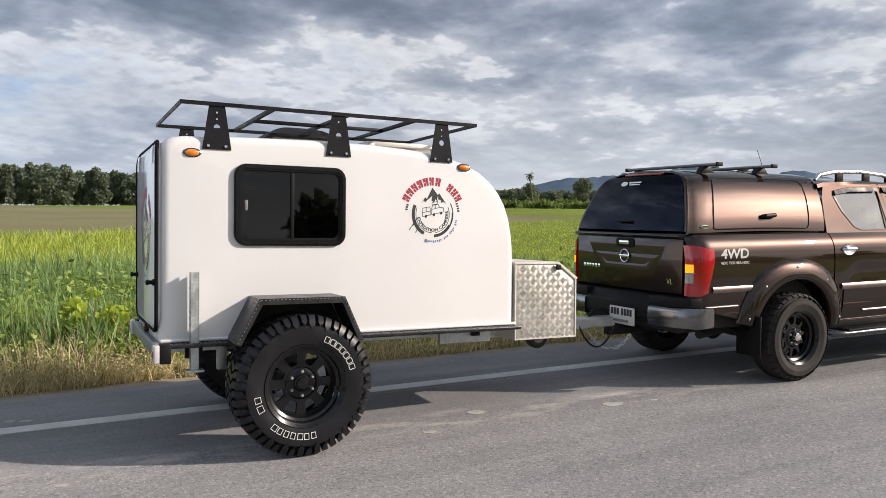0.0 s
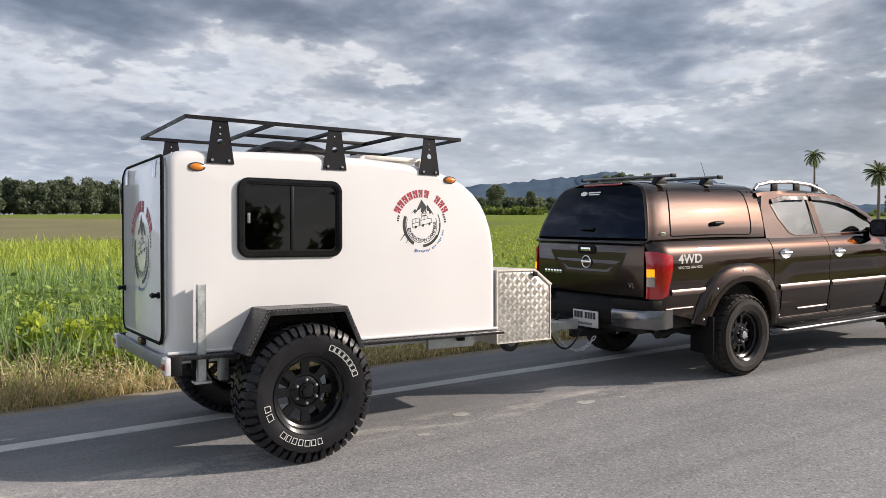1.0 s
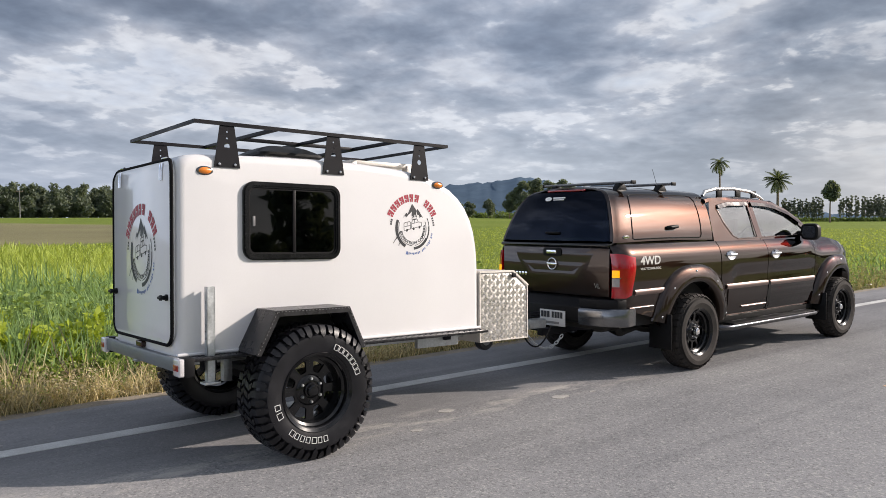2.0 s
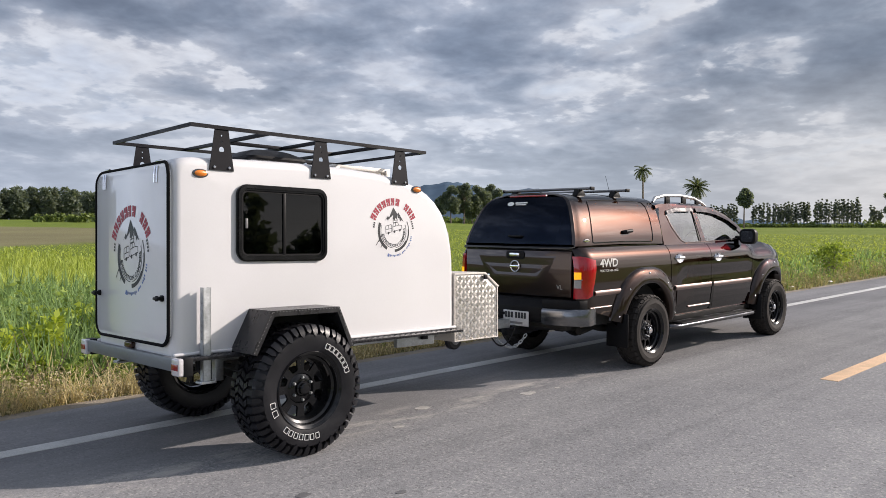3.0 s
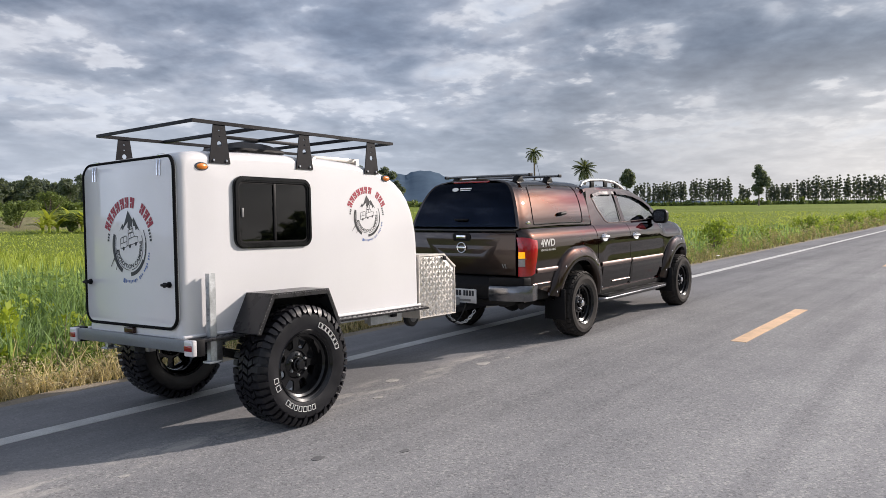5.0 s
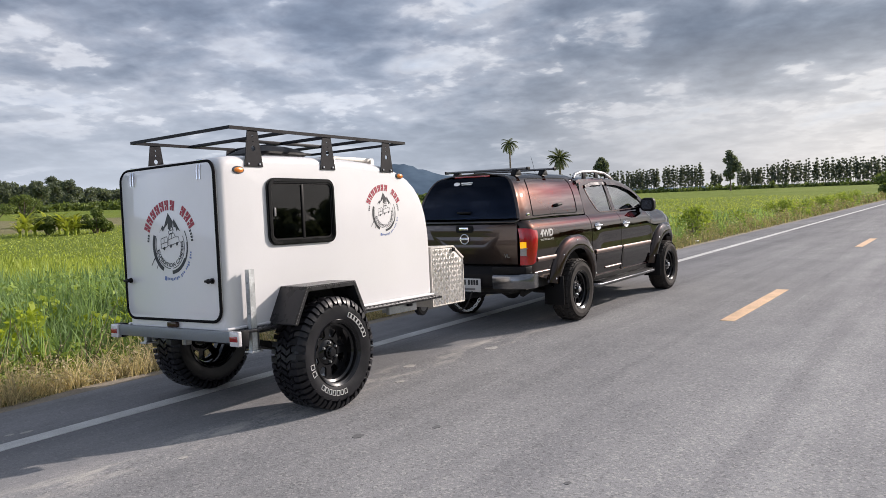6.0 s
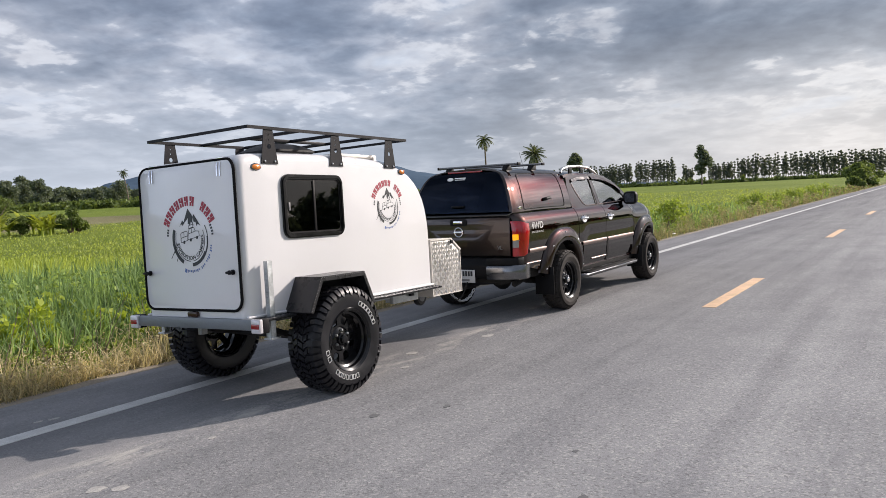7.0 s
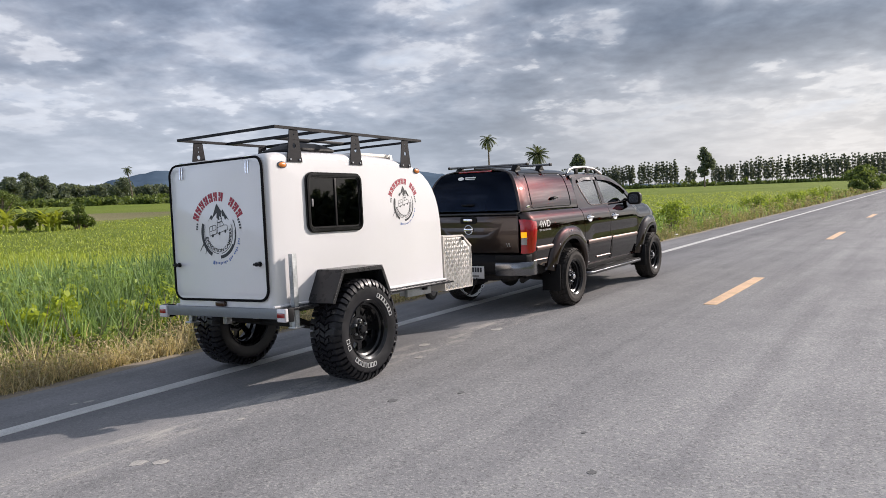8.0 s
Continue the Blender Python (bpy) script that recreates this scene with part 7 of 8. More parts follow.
def herbs(xy, rad, h, spread, per, size, mat, name, label, seed, long=1.6):
    """Low leafy plants: each a cloud of small leaves widening upwards, with a thin stalk."""
    r = np.random.default_rng(seed)
    n = len(xy)
    z = land_np(xy[:, 0], xy[:, 1])
    t = r.uniform(0.12, 1.0, (n, per)) ** 0.8
    a = r.uniform(0, 2 * np.pi, (n, per))
    d = spread[:, None] * t * r.uniform(0.1, 1.0, (n, per))
    c = np.stack([xy[:, :1] + d * np.cos(a), xy[:, 1:] + d * np.sin(a), z[:, None] + h[:, None] * t * r.uniform(0.85, 1.1, (n, per))], 2).reshape(-1, 3)
    V = leaf_quads(c, np.repeat(size, per), r, 0.35, long)
    m = len(c)
    faces = (np.arange(m)[:, None] * 4 + np.arange(4)).tolist()
    # stalks lean from the root to every fourth leaf
    tip = c.reshape(n, per, 3)[:, ::4].reshape(-1, 3)
    k = len(tip)
    root = np.repeat(np.concatenate([xy, z[:, None]], 1), k // n, 0)
    sw = np.repeat(0.0022 + 0.00025 * rad, k // n)[:, None] * np.array([[0.7, -0.7, 0.0]])
    S = np.stack([root - sw, root + sw, tip], 1)
    faces += (np.arange(k)[:, None] * 3 + np.arange(3) + m * 4).tolist()
    return mesh_arrays(name, np.concatenate([V.reshape(-1, 3), S.reshape(-1, 3)]), faces, mat, label, "weeds")


# tall green crop beside the road
xy, rad = polar(190000, 7.5, 60, 1, 106, 11)
edge = 3.45 + 0.35 * wavy(xy[:, 0], xy[:, 1], 0.9, 1.0)
ok = (xy[:, 1] > edge) & (xy[:, 1] < 11 + 2 * wavy(xy[:, 0], xy[:, 1], 0.4, 2.0))
xy, rad = xy[ok], rad[ok]
along = np.clip((xy[:, 0] - 1) / 7, 0, 1)
keep = RNG.uniform(0, 1, len(xy)) < 1 - 0.75 * along
xy, rad, along = xy[keep], rad[keep], along[keep]
n = len(xy)
h = (0.90 + 0.20 * wavy(xy[:, 0], xy[:, 1], 0.7, 5.0)) * RNG.uniform(0.55, 1.25, n) * np.clip(0.55 + (xy[:, 1] - 3.4) / 2.6, 0.55, 1.0)
h = h * (1 - 0.62 * along)
blades(n, xy, land_np(xy[:, 0], xy[:, 1]), h, 0.012 + 0.0010 * rad, 0.75, M_GRASS, "field_grass", "tall fresh green grass crop", "grass", 3)
# the lower, yellower crop behind it
xy, rad = polar(120000, 9, 130, 1, 104, 12)
crop_far = 47 + 0.35 * xy[:, 0] + 3 * wavy(xy[:, 0], xy[:, 1], 0.2, 2.0)
start = np.where(xy[:, 0] > 5, 4.2, 8.0)
ok = (xy[:, 1] > start + wavy(xy[:, 0], xy[:, 1], 0.5, 2.5)) & (xy[:, 1] < np.maximum(crop_far, 30))
xy, rad = xy[ok], rad[ok]
n = len(xy)
h = (0.62 + 0.10 * wavy(xy[:, 0], xy[:, 1], 0.3, 5.0)) * RNG.uniform(0.6, 1.2, n)
h = h * (1 - 0.78 * np.clip((xy[:, 0] - 1) / 7, 0, 1))
east = xy[:, 0] > 2 + 0.25 * xy[:, 1]
for pick, mat, label, seed in ((~east, M_NEARCROP, "yellow-green low crop behind the tall grass", 4), (east, M_FARGRASS, "short green crop across the flat field", 14)):
    q = xy[pick]
    blades(len(q), q, land_np(q[:, 0], q[:, 1]), h[pick], 0.012 + 0.0010 * rad[pick], 1.2, mat, "low_crop", label, "grass", seed)

# verge growth: dry tangle at the road edge, green behind
xy, rad = polar(420000, 6.5, 120, 0.5, 106, 21)
t = xy[:, 1] - 2.60 - 0.10 * wavy(xy[:, 0], xy[:, 1], 1.7, 3.0)
ok = (t > 0) & (t < 1.1)
xy, rad, t = xy[ok], rad[ok], t[ok]
keep = RNG.uniform(0, 1, len(t)) < np.clip(1.15 - t * 1.15, 0.06, 1) * np.where(xy[:, 0] > 5, 0.5, 1.0)
xy, rad, t = xy[keep], rad[keep], t[keep]
n = len(xy)
clump = 0.7 + 0.5 * wavy(xy[:, 0], xy[:, 1], 2.6, 4.0)
h = np.clip((0.14 + 0.34 * np.clip(t, 0, 0.8)) * (0.6 + clump) * RNG.uniform(0.4, 1.3, n), 0.05, 0.55)
h = h * np.where(xy[:, 0] > 2, 0.8, 1.0)
for pick, mat, label, seed in ((xy[:, 0] <= 3, M_STRAW, "dry golden tangled grass along the road edge", 5), (xy[:, 0] > 3, M_DULL, "dull brownish grass along the far road edge", 15)):
    q = xy[pick]
    blades(len(q), q, land_np(q[:, 0], q[:, 1]), h[pick], 0.0045 + 0.00045 * rad[pick], 1.15, mat, "dry_grass", label, "grass", seed)
xy, rad = polar(140000, 6.5, 120, 0.5, 106, 31)
t = xy[:, 1] - 2.98 - 0.2 * wavy(xy[:, 0], xy[:, 1], 1.1, 6.0)
ok = (t > 0) & (t < 1.8)
xy, rad, t = xy[ok], rad[ok], t[ok]
n = len(xy)
h = np.clip((0.14 + 0.34 * t) * RNG.uniform(0.4, 1.3, n), 0.06, 0.8) * np.where(xy[:, 0] > 4, 0.75, 1.0)
blades(n, xy, land_np(xy[:, 0], xy[:, 1]), h, 0.007 + 0.0007 * rad, 0.9, M_GRASS, "verge_grass", "low green grass on the verge", "grass", 6)

# leafy weeds through the grass
xy, rad = polar(9000, 7.0, 26, 22, 106, 41)
t = xy[:, 1] - 3.2
ok = (t > 0.0) & (t < 3.2) & (xy[:, 0] < 4) & (wavy(xy[:, 0], xy[:, 1], 1.3, 7.0) > -0.25)
xy, rad, t = xy[ok], rad[ok], t[ok]
n = len(xy)
h = np.clip(0.28 + 0.32 * t, 0.2, 0.95) * RNG.uniform(0.5, 1.15, n)
herbs(xy, rad, h, 0.10 + 0.16 * h, 40, 0.036 + 0.0014 * rad, M_OLIVE, "broad_weeds", "mixed green broad-leaved weeds in the verge", 42)
# dry seed heads and small weeds along the road edge
xy, rad = polar(30000, 6.5, 110, 0.3, 106, 43)
t = xy[:, 1] - 2.62 - 0.08 * wavy(xy[:, 0], xy[:, 1], 1.7, 3.0)
wide = np.where(xy[:, 0] > 4, 1.5, 0.95)
ok = (t > 0.0) & (t < wide)
xy, rad, t = xy[ok], rad[ok], t[ok]
n = len(xy)
h = np.clip((0.16 + 0.28 * t) * RNG.uniform(0.6, 1.3, n) * (1 + 0.4 * wavy(xy[:, 0], xy[:, 1], 1.2, 8.0)), 0.08, 0.62)
h = h * np.where(xy[:, 0] > 3, 1.25, 1.0)
for pick, mat, label, seed in ((xy[:, 0] <= 3, M_TAN, "low tan weeds with dry seed heads at the road edge", 44), (xy[:, 0] > 3, M_DULL, "dull olive-brown weeds along the far road edge", 54)):
    herbs(xy[pick], rad[pick], h[pick], 0.07 + 0.22 * h[pick], 24, 0.012 + 0.0011 * rad[pick], mat, "dry_weeds", label, seed, 1.3)
ok = (RNG.uniform(0, 1, n) < np.where(xy[:, 0] > 4, 0.45, 0.6))
xy, rad, h = xy[ok] + np.array([0.1, 0.25]), rad[ok], h[ok]
herbs(xy, rad, h * 1.05, 0.07 + 0.22 * h, 22, 0.014 + 0.0011 * rad, M_OLIVE, "verge_weeds", "low green weeds between the road and the field", 45, 1.3)


def crown_points(n, r, blobs):
    """Points scattered near the surfaces of a set of uneven clumps."""
    w = np.array([b[3] ** 2 for b in blobs])
    pick = r.choice(len(blobs), n, p=w / w.sum())
    B = np.array(blobs)[pick]
    d = r.normal(size=(n, 3))
    d /= np.linalg.norm(d, axis=1)[:, None]
    return B[:, :3] + d * (B[:, 3] * r.uniform(0.45, 1.08, n))[:, None] * np.array([1, 1, 0.8])


def tree(name, x, y, H, crown_r, trunk_h, leaves, size, mat, label, seed, group="", blobs=9, lean=0.0, squash=1.0):
    """A tapered trunk with limbs and a crown of many leaves."""
    r = np.random.default_rng(seed)
    z = land(x, y) - 0.1
    root = thing(name, label, "tree", pose(x, y, z), group)
    bm = bmesh.new()
    top = Vector((lean * H, 0, H * 0.86))
    tr = max(0.06, H * 0.018)
    add_tube(bm, [Vector((0, 0, 0)), Vector((lean * H * 0.2 + 0.02 * H * r.normal() * 0.3, 0.01 * H * r.normal() * 0.5, trunk_h * 0.5)), Vector((lean * H * 0.5, 0, trunk_h)), top], [tr * 1.3, tr, tr * 0.8, tr * 0.25], 8)
    bl = []
    for k in range(blobs):
        f = (k + 0.5) / blobs
        zz = trunk_h + (H - trunk_h) * (0.12 + 0.78 * f)
        w = math.sin(math.pi * (0.18 + 0.74 * f)) * squash
        a = r.uniform(0, 6.28)
        d = crown_r * w * r.uniform(0.25, 0.75)
        c = Vector((lean * zz + d * math.cos(a), d * math.sin(a), zz))
        rad = crown_r * r.uniform(0.34, 0.58) * (0.6 + 0.5 * w)
        bl.append((c.x, c.y, c.z, rad))
        base = Vector((lean * zz * 0.6, 0, trunk_h + (zz - trunk_h) * 0.45))
        add_tube(bm, [base, base.lerp(c, 0.5) + Vector((0, 0, 0.03 * H)), c], [tr * 0.45, tr * 0.3, tr * 0.1], 5)
    part("trunk", bm, M_BARK, root)
    V = leaf_quads(crown_points(leaves, r, bl), np.full(leaves, size), r)
    me = bpy.data.meshes.new("crown")
    me.from_pydata(V.reshape(-1, 3).tolist(), [], (np.arange(leaves)[:, None] * 4 + np.arange(4)).tolist())
    me.materials.append(mat)
    ob = new("crown", me)
    ob.parent = root
    return root


def palm(x, y, H, frond, count, seed, trunk_r=0.16, droop=1.0, label=""):
    r = np.random.default_rng(seed)
    z = land(x, y) - 0.1
    root = thing("palm_tree", label, "palm", pose(x, y, z), "palms by the field")
    bm = bmesh.new()
    pts = [Vector((0.25 * math.sin(t * 2.2), 0.1 * t, H * t)) for t in [i / 8 for i in range(9)]]
    add_tube(bm, pts, [trunk_r * (1.25 - 0.5 * i / 8) for i in range(9)], 10)
    part("trunk", bm, M_BARK, root)
    top = pts[-1]
    for k in range(count):
        a = 2 * math.pi * k / count * 1.618 * 3 + r.uniform(-0.2, 0.2)
        el = radians(75 - 115 * (k + 0.5) / count) + r.uniform(-0.15, 0.15)
        L = frond * r.uniform(0.85, 1.1)
        bm = bmesh.new()
        spine = []
        p, e = Vector(top), el
        for i in range(9):
            spine.append(p.copy())
            p = p + Vector((math.cos(a) * math.cos(e), math.sin(a) * math.cos(e), math.sin(e))) * L / 8
            e -= 0.17 * droop
        add_tube(bm, spine, [0.035 * (1 - i / 9) + 0.006 for i in range(9)], 5)
        for i in range(1, 33):
            f = i / 33 * 7.99
            q = spine[int(f)].lerp(spine[min(8, int(f) + 1)], f - int(f))
            d = (spine[min(8, int(f) + 1)] - spine[int(f)]).normalized()
            side = d.cross(Vector((0, 0, 1))).normalized()
            ll = L * 0.27 * math.sin(math.pi * (0.12 + 0.8 * i / 33))
            for s in (-1, 1):
                tip = q + (side * s * 0.8 + d * 0.55 + Vector((0, 0, -0.35 - 0.25 * r.uniform()))) * ll
                w = d * 0.045 * (frond / 2.2)
                bm.faces.new([bm.verts.new(v) for v in (q - w, q + w, tip)])
        part("frond", bm, M_FROND, root)
    return root


def shrub(name, x, y, H, R, leaves, size, mat, label, category, seed, group="", sink=0.1):
    r = np.random.default_rng(seed)
    root = thing(name, label, category, pose(x, y, land(x, y) - sink), group)
    bm = bmesh.new()
    bl = []
    for k in range(9):
        a = r.uniform(0, 6.28)
        d = R * r.uniform(0.05, 0.75)
        zz = H * r.uniform(0.25, 0.85) * (1 - 0.25 * d / R)
        c = Vector((d * math.cos(a), d * math.sin(a), zz))
        bl.append((c.x, c.y, c.z, R * r.uniform(0.22, 0.42)))
        add_tube(bm, [Vector((0.1 * c.x, 0.1 * c.y, 0)), c * 0.5 + Vector((0, 0, 0.1 * H)), c], [0.02 * H, 0.014 * H, 0.005 * H], 5)
    part("stems", bm, M_BARK, root)
    V = leaf_quads(crown_points(leaves, r, bl), np.full(leaves, size), r)
    me = bpy.data.meshes.new("foliage")
    me.from_pydata(V.reshape(-1, 3).tolist(), [], (np.arange(leaves)[:, None] * 4 + np.arange(4)).tolist())
    me.materials.append(mat)
    ob = new("foliage", me)
    ob.parent = root
    return root


def woods(name, items, leaves, size, mat, label, seed, trunk=True):
    """A far stand of trees: tapered stems and leafy crowns in one mesh. items: x, y, height, crown radius, bare stem."""
    r = np.random.default_rng(seed)
    Vs, Fs, base = [], [], 0
    for x, y, H, cr, th in items:
        z = land(x, y) - 0.2
        k = 7
        bl = []
        for q in range(k):
            f = (q + 0.5) / k
            w = math.sin(math.pi * (0.15 + 0.78 * f))
            a = r.uniform(0, 6.28)
            d = cr * w * r.uniform(0.1, 0.6)
            bl.append((x + d * math.cos(a), y + d * math.sin(a), z + th + (H - th) * (0.08 + 0.84 * f), cr * r.uniform(0.35, 0.55) * (0.5 + 0.6 * w)))
        V = leaf_quads(crown_points(leaves, r, bl), np.full(leaves, size), r).reshape(-1, 3)
        F = (np.arange(leaves)[:, None] * 4 + np.arange(4) + base)
        Vs.append(V)
        Fs += F.tolist()
        base += len(V)
        # stem: a tapered four-sided post
        t = H * 0.008
        lo = [(x + t * c, y + t * s, z) for c, s in ((1, 1), (-1, 1), (-1, -1), (1, -1))]
        hi = [(x + t * 0.5 * c, y + t * 0.5 * s, z + H * 0.85) for c, s in ((1, 1), (-1, 1), (-1, -1), (1, -1))]
        Vs.append(np.array(lo + hi))
        for q in range(4):
            Fs.append([base + q, base + (q + 1) % 4, base + 4 + (q + 1) % 4, base + 4 + q])
        base += 8
    return mesh_arrays(name, np.concatenate(Vs), Fs, mat, label, "trees")



# ---------------------------------------------------------------- what stands in the fields
def bearing(az, d):
    """A place d metres off towards the bearing az, seen from the road by the trailer."""
    return -7.5 + d * math.cos(radians(az)), -4.1 + d * math.sin(radians(az))


def drop(x, y):
    """How much lower the land lies towards the road's far end than beside the woods."""
    return 0.85 * 3.1 * smooth(math.hypot(x + 7, y + 4), 10, 230) * (1 - smooth(math.degrees(math.atan2(y + 4, x + 7)), 22, 58))


r5 = np.random.default_rng(50)
# dark wood on the far side of the fallow land
items = []
for k in range(260):
    az = 49 + 50 * (k + r5.uniform(0, 1)) / 260
    d = r5.uniform(280, 330)
    tall = interp(az, [(49, 6.5), (55, 6.2), (58, 7.0), (61, 7.4), (63.2, 8.0), (64.8, 11.5), (66, 11), (74, 12), (84, 13), (90, 15.0), (99, 15.5)])
    x, y = bearing(az, d)
    items.append((x, y, tall * r5.uniform(0.85, 1.08), r5.uniform(3.2, 5.2), tall * 0.02))
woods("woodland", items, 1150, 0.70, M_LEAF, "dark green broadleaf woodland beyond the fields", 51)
# taller trees in front of it
for az, d, H, r, seed in ((61.2, 200, 7.0, 2.5, 1), (62.2, 205, 8.2, 2.7, 2), (63.0, 190, 6.6, 2.6, 3), (61.6, 215, 5.8, 3.0, 4), (56.3, 230, 7.0, 3.4, 5), (52.2, 200, 7.4, 2.6, 6), (49.6, 205, 5.8, 1.7, 7), (48.2, 215, 4.2, 1.8, 8), (46.8, 220, 5.0, 1.9, 9)):
    x, y = bearing(az, d)
    H += drop(x, y)
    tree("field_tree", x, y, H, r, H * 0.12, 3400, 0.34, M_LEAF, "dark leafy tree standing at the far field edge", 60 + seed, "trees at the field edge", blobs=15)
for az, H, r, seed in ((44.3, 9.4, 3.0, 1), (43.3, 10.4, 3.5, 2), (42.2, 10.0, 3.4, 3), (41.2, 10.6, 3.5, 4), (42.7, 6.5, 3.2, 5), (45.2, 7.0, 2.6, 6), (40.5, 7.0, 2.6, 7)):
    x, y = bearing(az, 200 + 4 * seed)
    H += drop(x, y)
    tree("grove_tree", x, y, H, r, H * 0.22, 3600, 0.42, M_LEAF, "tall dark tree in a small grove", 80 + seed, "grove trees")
# low growth below the trees
items = []
for k in range(110):
    az = 30 + 34 * k / 110
    x, y = bearing(az, r5.uniform(235, 255))
    items.append((x, y, r5.uniform(1.2, 2.6), r5.uniform(1.6, 2.8), 0.1))
for k in range(90):
    x, y = bearing(49 + 24 * k / 90, r5.uniform(150, 165))
    items.append((x, y, r5.uniform(0.9, 1.7), r5.uniform(1.1, 1.9), 0.05))
woods("hedgerow", items, 150, 0.5, M_SHRUB, "low scrub along the far field edge", 52)
# plantation rows
rows = []
for a0, a1 in ((26.5, 23.9), (22.9, 19.4), (19.1, 16.3), (15.9, 15.2), (14.1, 12.4), (12.2, 9.6), (9.4, 2.6)):
    n = int((a0 - a1) / 0.115)
    for k in range(n):
        az = a0 + (a1 - a0) * (k + 0.5 + r5.uniform(-0.2, 0.2)) / n
        for d in (405, 430):
            if r5.uniform() < 0.14:
                continue
            x, y = bearing(az + r5.uniform(-0.06, 0.06), d)
            H = interp(az, [(2.6, 10.5), (9, 11.5), (10.9, 11.6), (13, 8.0), (15.5, 7.6), (16.3, 12.0), (19, 11.4), (19.4, 10.8), (22.8, 10.2), (26, 9.2)]) * r5.uniform(0.80, 1.12)
            H += drop(x, y)
            rows.append((x, y, H, r5.uniform(1.05, 1.7), H * r5.uniform(0.09, 0.20)))
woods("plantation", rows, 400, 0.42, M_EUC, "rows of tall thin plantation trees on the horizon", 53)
items = []
for k in range(150):
    az = 1.5 + 27 * k / 150
    x, y = bearing(az, r5.uniform(385, 400))
    items.append((x, y, r5.uniform(1.3, 1.9) if r5.uniform() > 0.07 else 3.4, r5.uniform(2.0, 3.0), 0.1))
woods("far_hedge", items, 90, 0.7, M_SHRUB, "dark low hedge along the horizon", 54)
for az, d, H, r, th, seed in ((23.5, 300, 12.3, 3.0, 7.4, 1), (14.6, 300, 13.0, 3.3, 2.6, 2)):
    x, y = bearing(az, d)
    H += drop(x, y)
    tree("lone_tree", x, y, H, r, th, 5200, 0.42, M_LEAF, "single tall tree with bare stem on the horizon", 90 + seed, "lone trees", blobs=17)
x, y = bearing(30.3, 110)
palm(x, y, 8.0 + drop(x, y), 1.75, 17, 5, 0.13, 1.25, "slender palm with a small ragged crown")
x, y = bearing(26.6, 125)
palm(x, y, 6.0 + drop(x, y), 2.2, 34, 6, 0.2, 0.7, "stout palm with a full round crown")

x, y = bearing(55.75, 170)
leaning = palm(x, y, 6.9, 1.3, 22, 7, 0.11, 1.15, "slender leaning palm with a pale trunk before the woods")
leaning.matrix_world = leaning.matrix_world @ Matrix.Rotation(0.13, 4, Vector((-math.cos(radians(55.75)), -math.sin(radians(55.75)), 0)))

# wooded hills on the skyline; blue haze of distance mixed into their colour
M_HILL = surface("haze_tinted_hill", (0.085, 0.125, 0.175), 1.0, var=0.12, scale=0.004, grain=0.1, grain_scale=0.02, bump=0.0, spec=0.0)
RIDGE = [(8, 0), (20, 8), (28, 30), (32, 55), (35, 78), (37, 106), (38.1, 122), (39.2, 112), (40.6, 106), (42, 118), (44.2, 143), (46.5, 128), (49.1, 119), (51.5, 108), (53.8, 106), (56.4, 82), (60, 45), (66, 25), (75, 15), (99, 10)]
bm = bmesh.new()
rings = []
for k in range(260):
    az = 8 + 91 * k / 259
    top = interp(az, RIDGE) + 5 * noise.noise(Vector((az * 1.3, 0, 0))) + 2 * noise.noise(Vector((az * 5, 3, 0)))
    ring = []
    for d, f in ((2050, -0.05), (2150, 0.30), (2300, 0.68), (2420, 0.90), (2500, 1.0), (2650, 0.8), (2900, -0.05)):
        x, y = bearing(az, d)
        ring.append((x, y, max(-5, top * f + 8 * noise.noise(Vector((az * 2, d * 0.01, 1))) * f)))
    rings.append(ring)
add_loft(bm, rings, False)
bmesh.ops.recalc_face_normals(bm, faces=bm.faces)
tagged(link_mesh("backdrop", bm, M_HILL, 180), "wooded hills on the skyline, coloured blue for haze", "hills", kind="structure")

# concrete poles
for az, d, H in ((79, 240, 8.0),):
    x, y = bearing(az, d)
    pole = thing("utility_pole", "thin grey concrete utility pole with cross arm", "pole", pose(x, y, land(x, y) - 0.1), "utility poles")
    part("post", tube([(0, 0, 0), (0, 0, H)], [0.14, 0.09], 8), M_GREYPL, pole)
    part("cross_arm", box(-0.9, 0.9, -0.06, 0.06, H - 0.6, H - 0.48, 0.01), M_BARK, pole)
    for q in (-0.75, 0.0, 0.75):
        part("insulator", lathe([(0.05, 0.0), (0.07, 0.06), (0.04, 0.12), (0, 0.15)], 10, "z", (q, 0, H - 0.48)), M_PALE, pole)

# shrubs along the far verge
for x, y, H, R, n, seed in ((17.6, 4.0, 1.45, 1.25, 800, 1), (20.2, 4.6, 0.8, 0.7, 420, 2), (33.0, 4.3, 1.35, 1.0, 700, 3), (38.0, 4.4, 1.2, 0.9, 600, 4), (45.0, 4.3, 1.3, 1.1, 700, 5), (58.0, 4.0, 1.3, 1.2, 800, 6), (27.5, 4.8, 0.9, 0.8, 420, 7), (52, 3.9, 1.2, 1.1, 700, 8)):
    shrub("roadside_shrub", x, y, H, R, n, 0.075, M_VERGE, "loose yellow-green leafy shrub on the verge", "shrub", 120 + seed, "roadside shrubs")
for x, y, H, R, seed in ((99, 4.8, 3.5, 2.0, 1), (105, 5.6, 3.8, 2.4, 2), (113, 5.2, 4.2, 2.6, 3), (86, 4.2, 1.5, 1.4, 4)):
    shrub("large_bush", x, y, H, R, 2600, 0.26, M_SHRUB, "large dark green bush beside the road", "bush", 140 + seed, "large bushes")

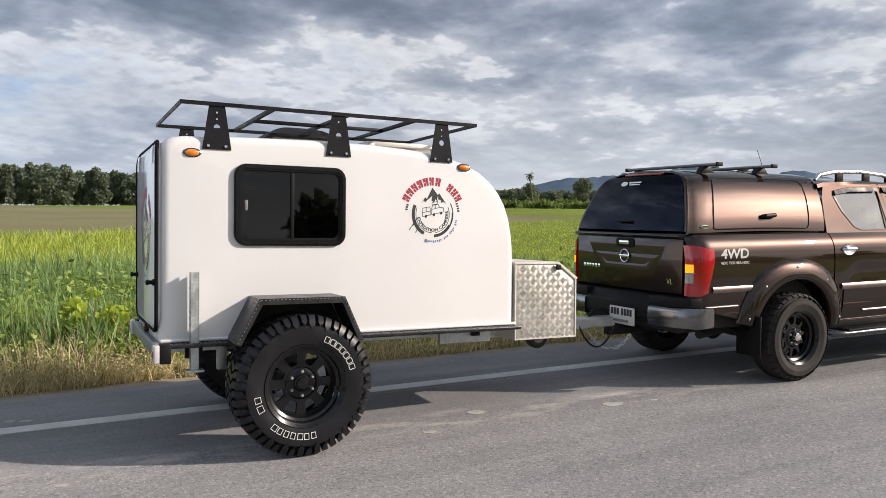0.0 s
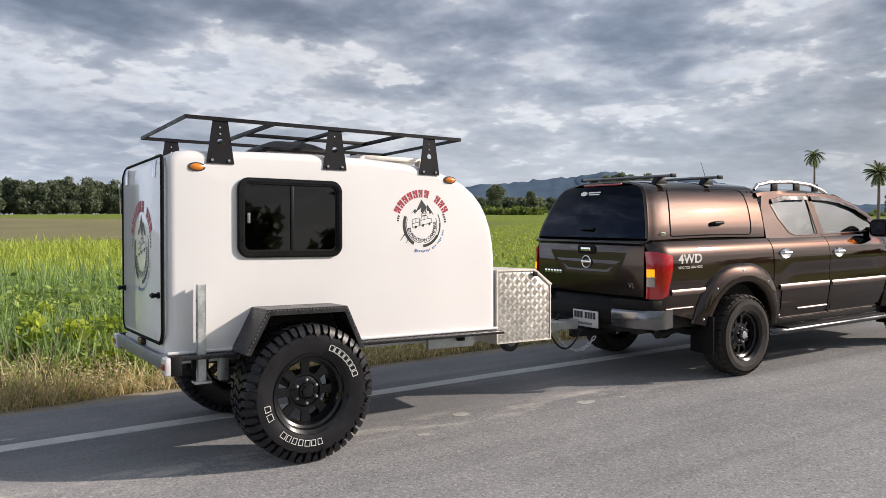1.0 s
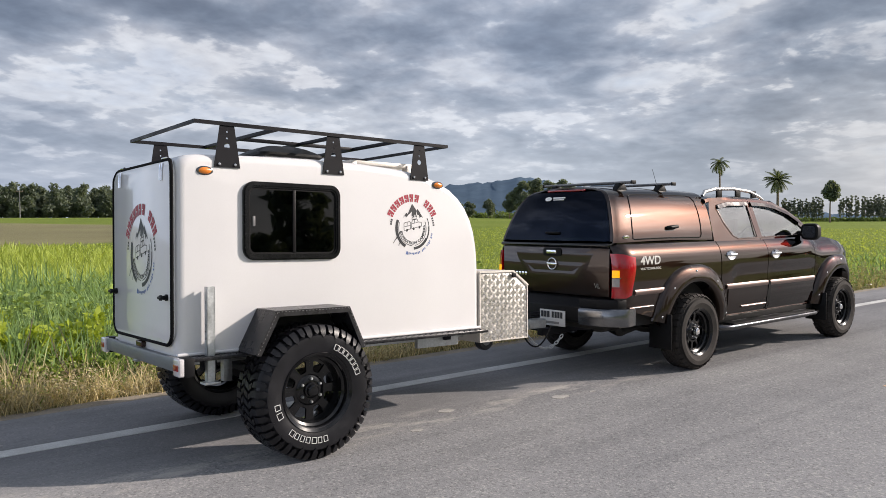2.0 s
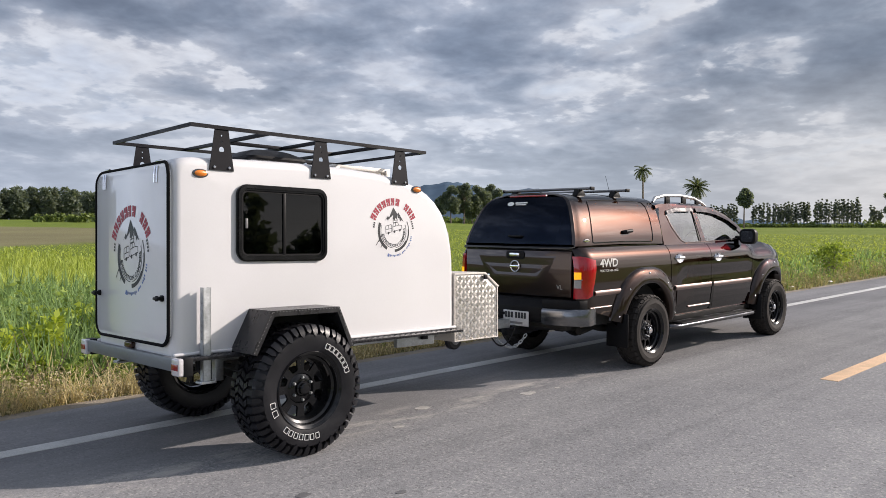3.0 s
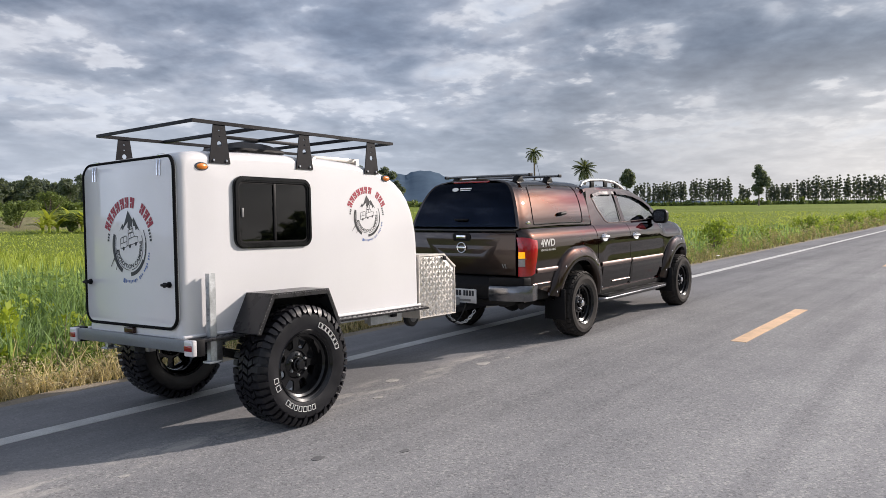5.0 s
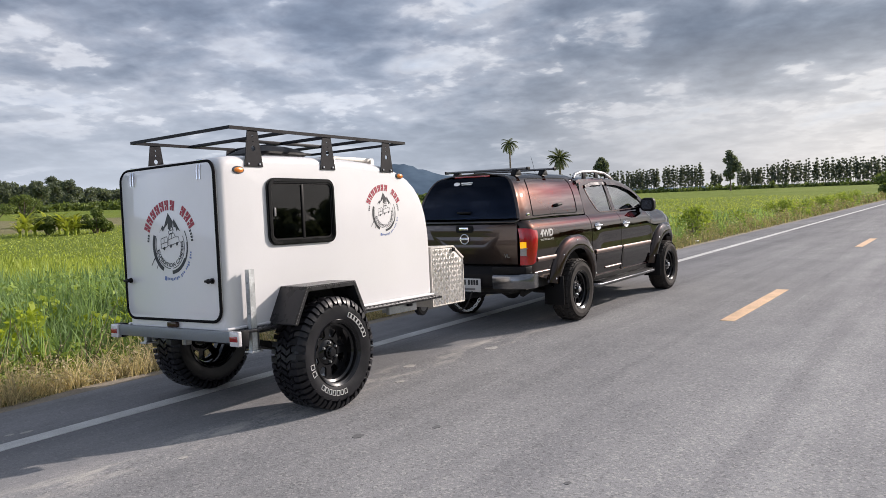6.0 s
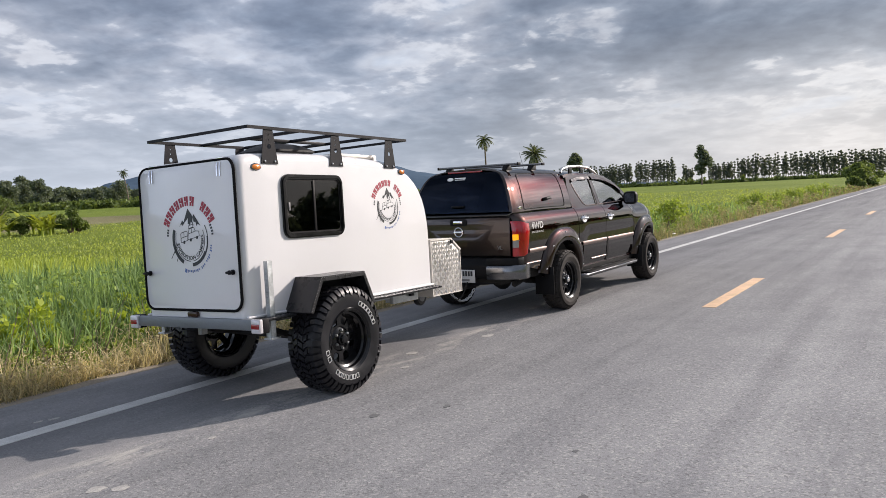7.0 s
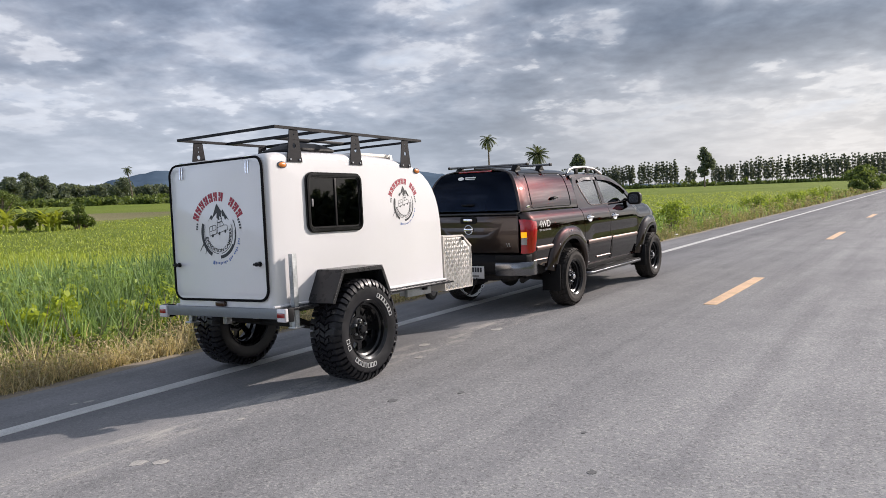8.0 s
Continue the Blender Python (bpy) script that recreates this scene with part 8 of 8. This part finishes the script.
# garden corner: banana clumps and bushes
def banana(x, y, H, seed):
    r = np.random.default_rng(seed)
    root = thing("banana_plant", "yellow-green banana plant with broad arching leaves", "banana plant", pose(x, y, land(x, y) - 0.1), "banana plants")
    part("stem", tube([(0, 0, 0), (0.03, 0, H * 0.55)], [0.10, 0.07], 8), M_WEED, root)
    for k in range(13):
        a, e = r.uniform(0, 6.28), radians(r.uniform(48, 90))
        L = H * r.uniform(0.65, 0.9)
        bm = bmesh.new()
        p = Vector((0, 0, H * r.uniform(0.15, 0.4)))
        rings = []
        for i in range(8):
            w = 0.105 * H * math.sin(math.pi * (0.06 + 0.9 * i / 7)) * 0.8
            side = Vector((-math.sin(a), math.cos(a), 0)) * w
            rings.append([p - side + Vector((0, 0, -0.25 * w)), p, p + side + Vector((0, 0, -0.25 * w))])
            p = p + Vector((math.cos(a) * math.cos(e), math.sin(a) * math.cos(e), math.sin(e))) * L / 7
            e -= 0.21
        add_loft(bm, rings, False)
        bmesh.ops.solidify(bm, geom=list(bm.faces), thickness=0.006)
        part("leaf", bm, M_BANANA, root)


for az, d, H, seed in ((61.5, 58, 1.9, 1), (61.9, 59, 2.2, 2), (62.3, 58, 2.1, 3), (62.6, 60, 2.3, 4), (61.7, 57, 1.5, 5), (63.2, 62, 2.4, 6), (64.1, 58, 1.9, 7), (64.6, 59, 2.1, 8), (65.0, 57, 1.6, 9), (62.2, 56.5, 1.5, 10)):
    x, y = bearing(az, d)
    banana(x, y, H * 0.84, 160 + seed)
for az, d, H, R, seed in ((60.4, 58, 2.2, 1.05, 1), (59.9, 59, 1.5, 0.7, 2), (63.3, 60, 1.7, 1.0, 3), (64.4, 78, 3.4, 1.7, 4), (66.4, 70, 2.8, 1.8, 5)):
    x, y = bearing(az, d)
    shrub("garden_bush", x, y, H, R, 2600, 0.12, M_SHRUB, "round dark green bush at the field corner", "bush", 170 + seed, "garden bushes")

# weeds among the roadside grass
WEEDS = [(-5.55, 3.95, 0.95), (-5.1, 3.7, 0.75), (-4.75, 3.85, 0.7), (-6.0, 4.4, 0.9), (-4.35, 4.3, 0.9), (-3.6, 4.0, 0.7), (-6.5, 3.9, 0.7), (-3.1, 4.6, 0.9), (-2.3, 4.1, 0.7), (-1.2, 4.2, 0.7), (-5.3, 5.0, 1.0), (-4.0, 5.3, 1.0)]
for i, (x, y, H) in enumerate(WEEDS):
    shrub("weed", x, y, H + 0.12, 0.26 + 0.12 * (i % 3), 420, 0.062, M_WEED, "yellow-green leafy weed in the verge", "weed", 200 + i, "weeds", 0.05)
for i, (x, y) in enumerate([(-5.9, 3.15), (-5.55, 3.05), (-4.9, 3.2), (-4.45, 3.3), (-3.9, 3.15), (-2.6, 3.2)]):
    r = np.random.default_rng(230 + i)
    twig = thing("dry_twig", "bare brown branching twig in the dry grass", "twig", pose(x, y, land(x, y) - 0.03), "dry twigs")
    for k in range(5):
        a, L = r.uniform(0, 6.28), r.uniform(0.45, 0.95)
        pts = [Vector((0, 0, 0))]
        for q in range(5):
            pts.append(pts[-1] + Vector((math.cos(a) * 0.35 + r.normal() * 0.12, math.sin(a) * 0.35 + r.normal() * 0.12, 0.85)) * L / 5)
        part("stem", tube(pts, [0.006, 0.005, 0.004, 0.003, 0.003, 0.002], 5), M_BARK, twig)

# litter on the verge
for i, (x, y, s) in enumerate(((6.1, 2.75, 0.10), (11.5, 2.85, 0.06), (14.0, 2.8, 0.07))):
    bm = bmesh.new()
    rings = []
    for k in range(5):
        t = k / 4
        rings.append([(s * (t - 0.5) * 2 + 0.02 * math.cos(q * 1.05 + k), s * 0.7 * math.cos(q * 1.05) * (0.4 + math.sin(math.pi * (0.15 + 0.7 * t))), 0.04 + s * 0.35 * math.sin(q * 1.05) * (0.5 + 0.5 * math.sin(q + k * 2))) for q in range(6)])
    add_loft(bm, rings, True, (True, True))
    bmesh.ops.recalc_face_normals(bm, faces=bm.faces)
    ob = link_mesh("litter", bm, M_WHITE)
    ob.location = (x, y, 0.0)
    tagged(ob, "crumpled white scrap on the road edge", "litter", "litter")

# trees on the other side of the road, mirrored in the trailer's window and the paint
items = []
for k in range(30):
    x = -45 + 125 * (k + r5.uniform(0, 1)) / 30
    items.append((x, -r5.uniform(22, 34), r5.uniform(2.2, 5.5), r5.uniform(1.4, 2.6), 0.4))
woods("roadside_trees", items, 420, 0.5, M_LEAF, "dark trees along the opposite side of the road", 55)
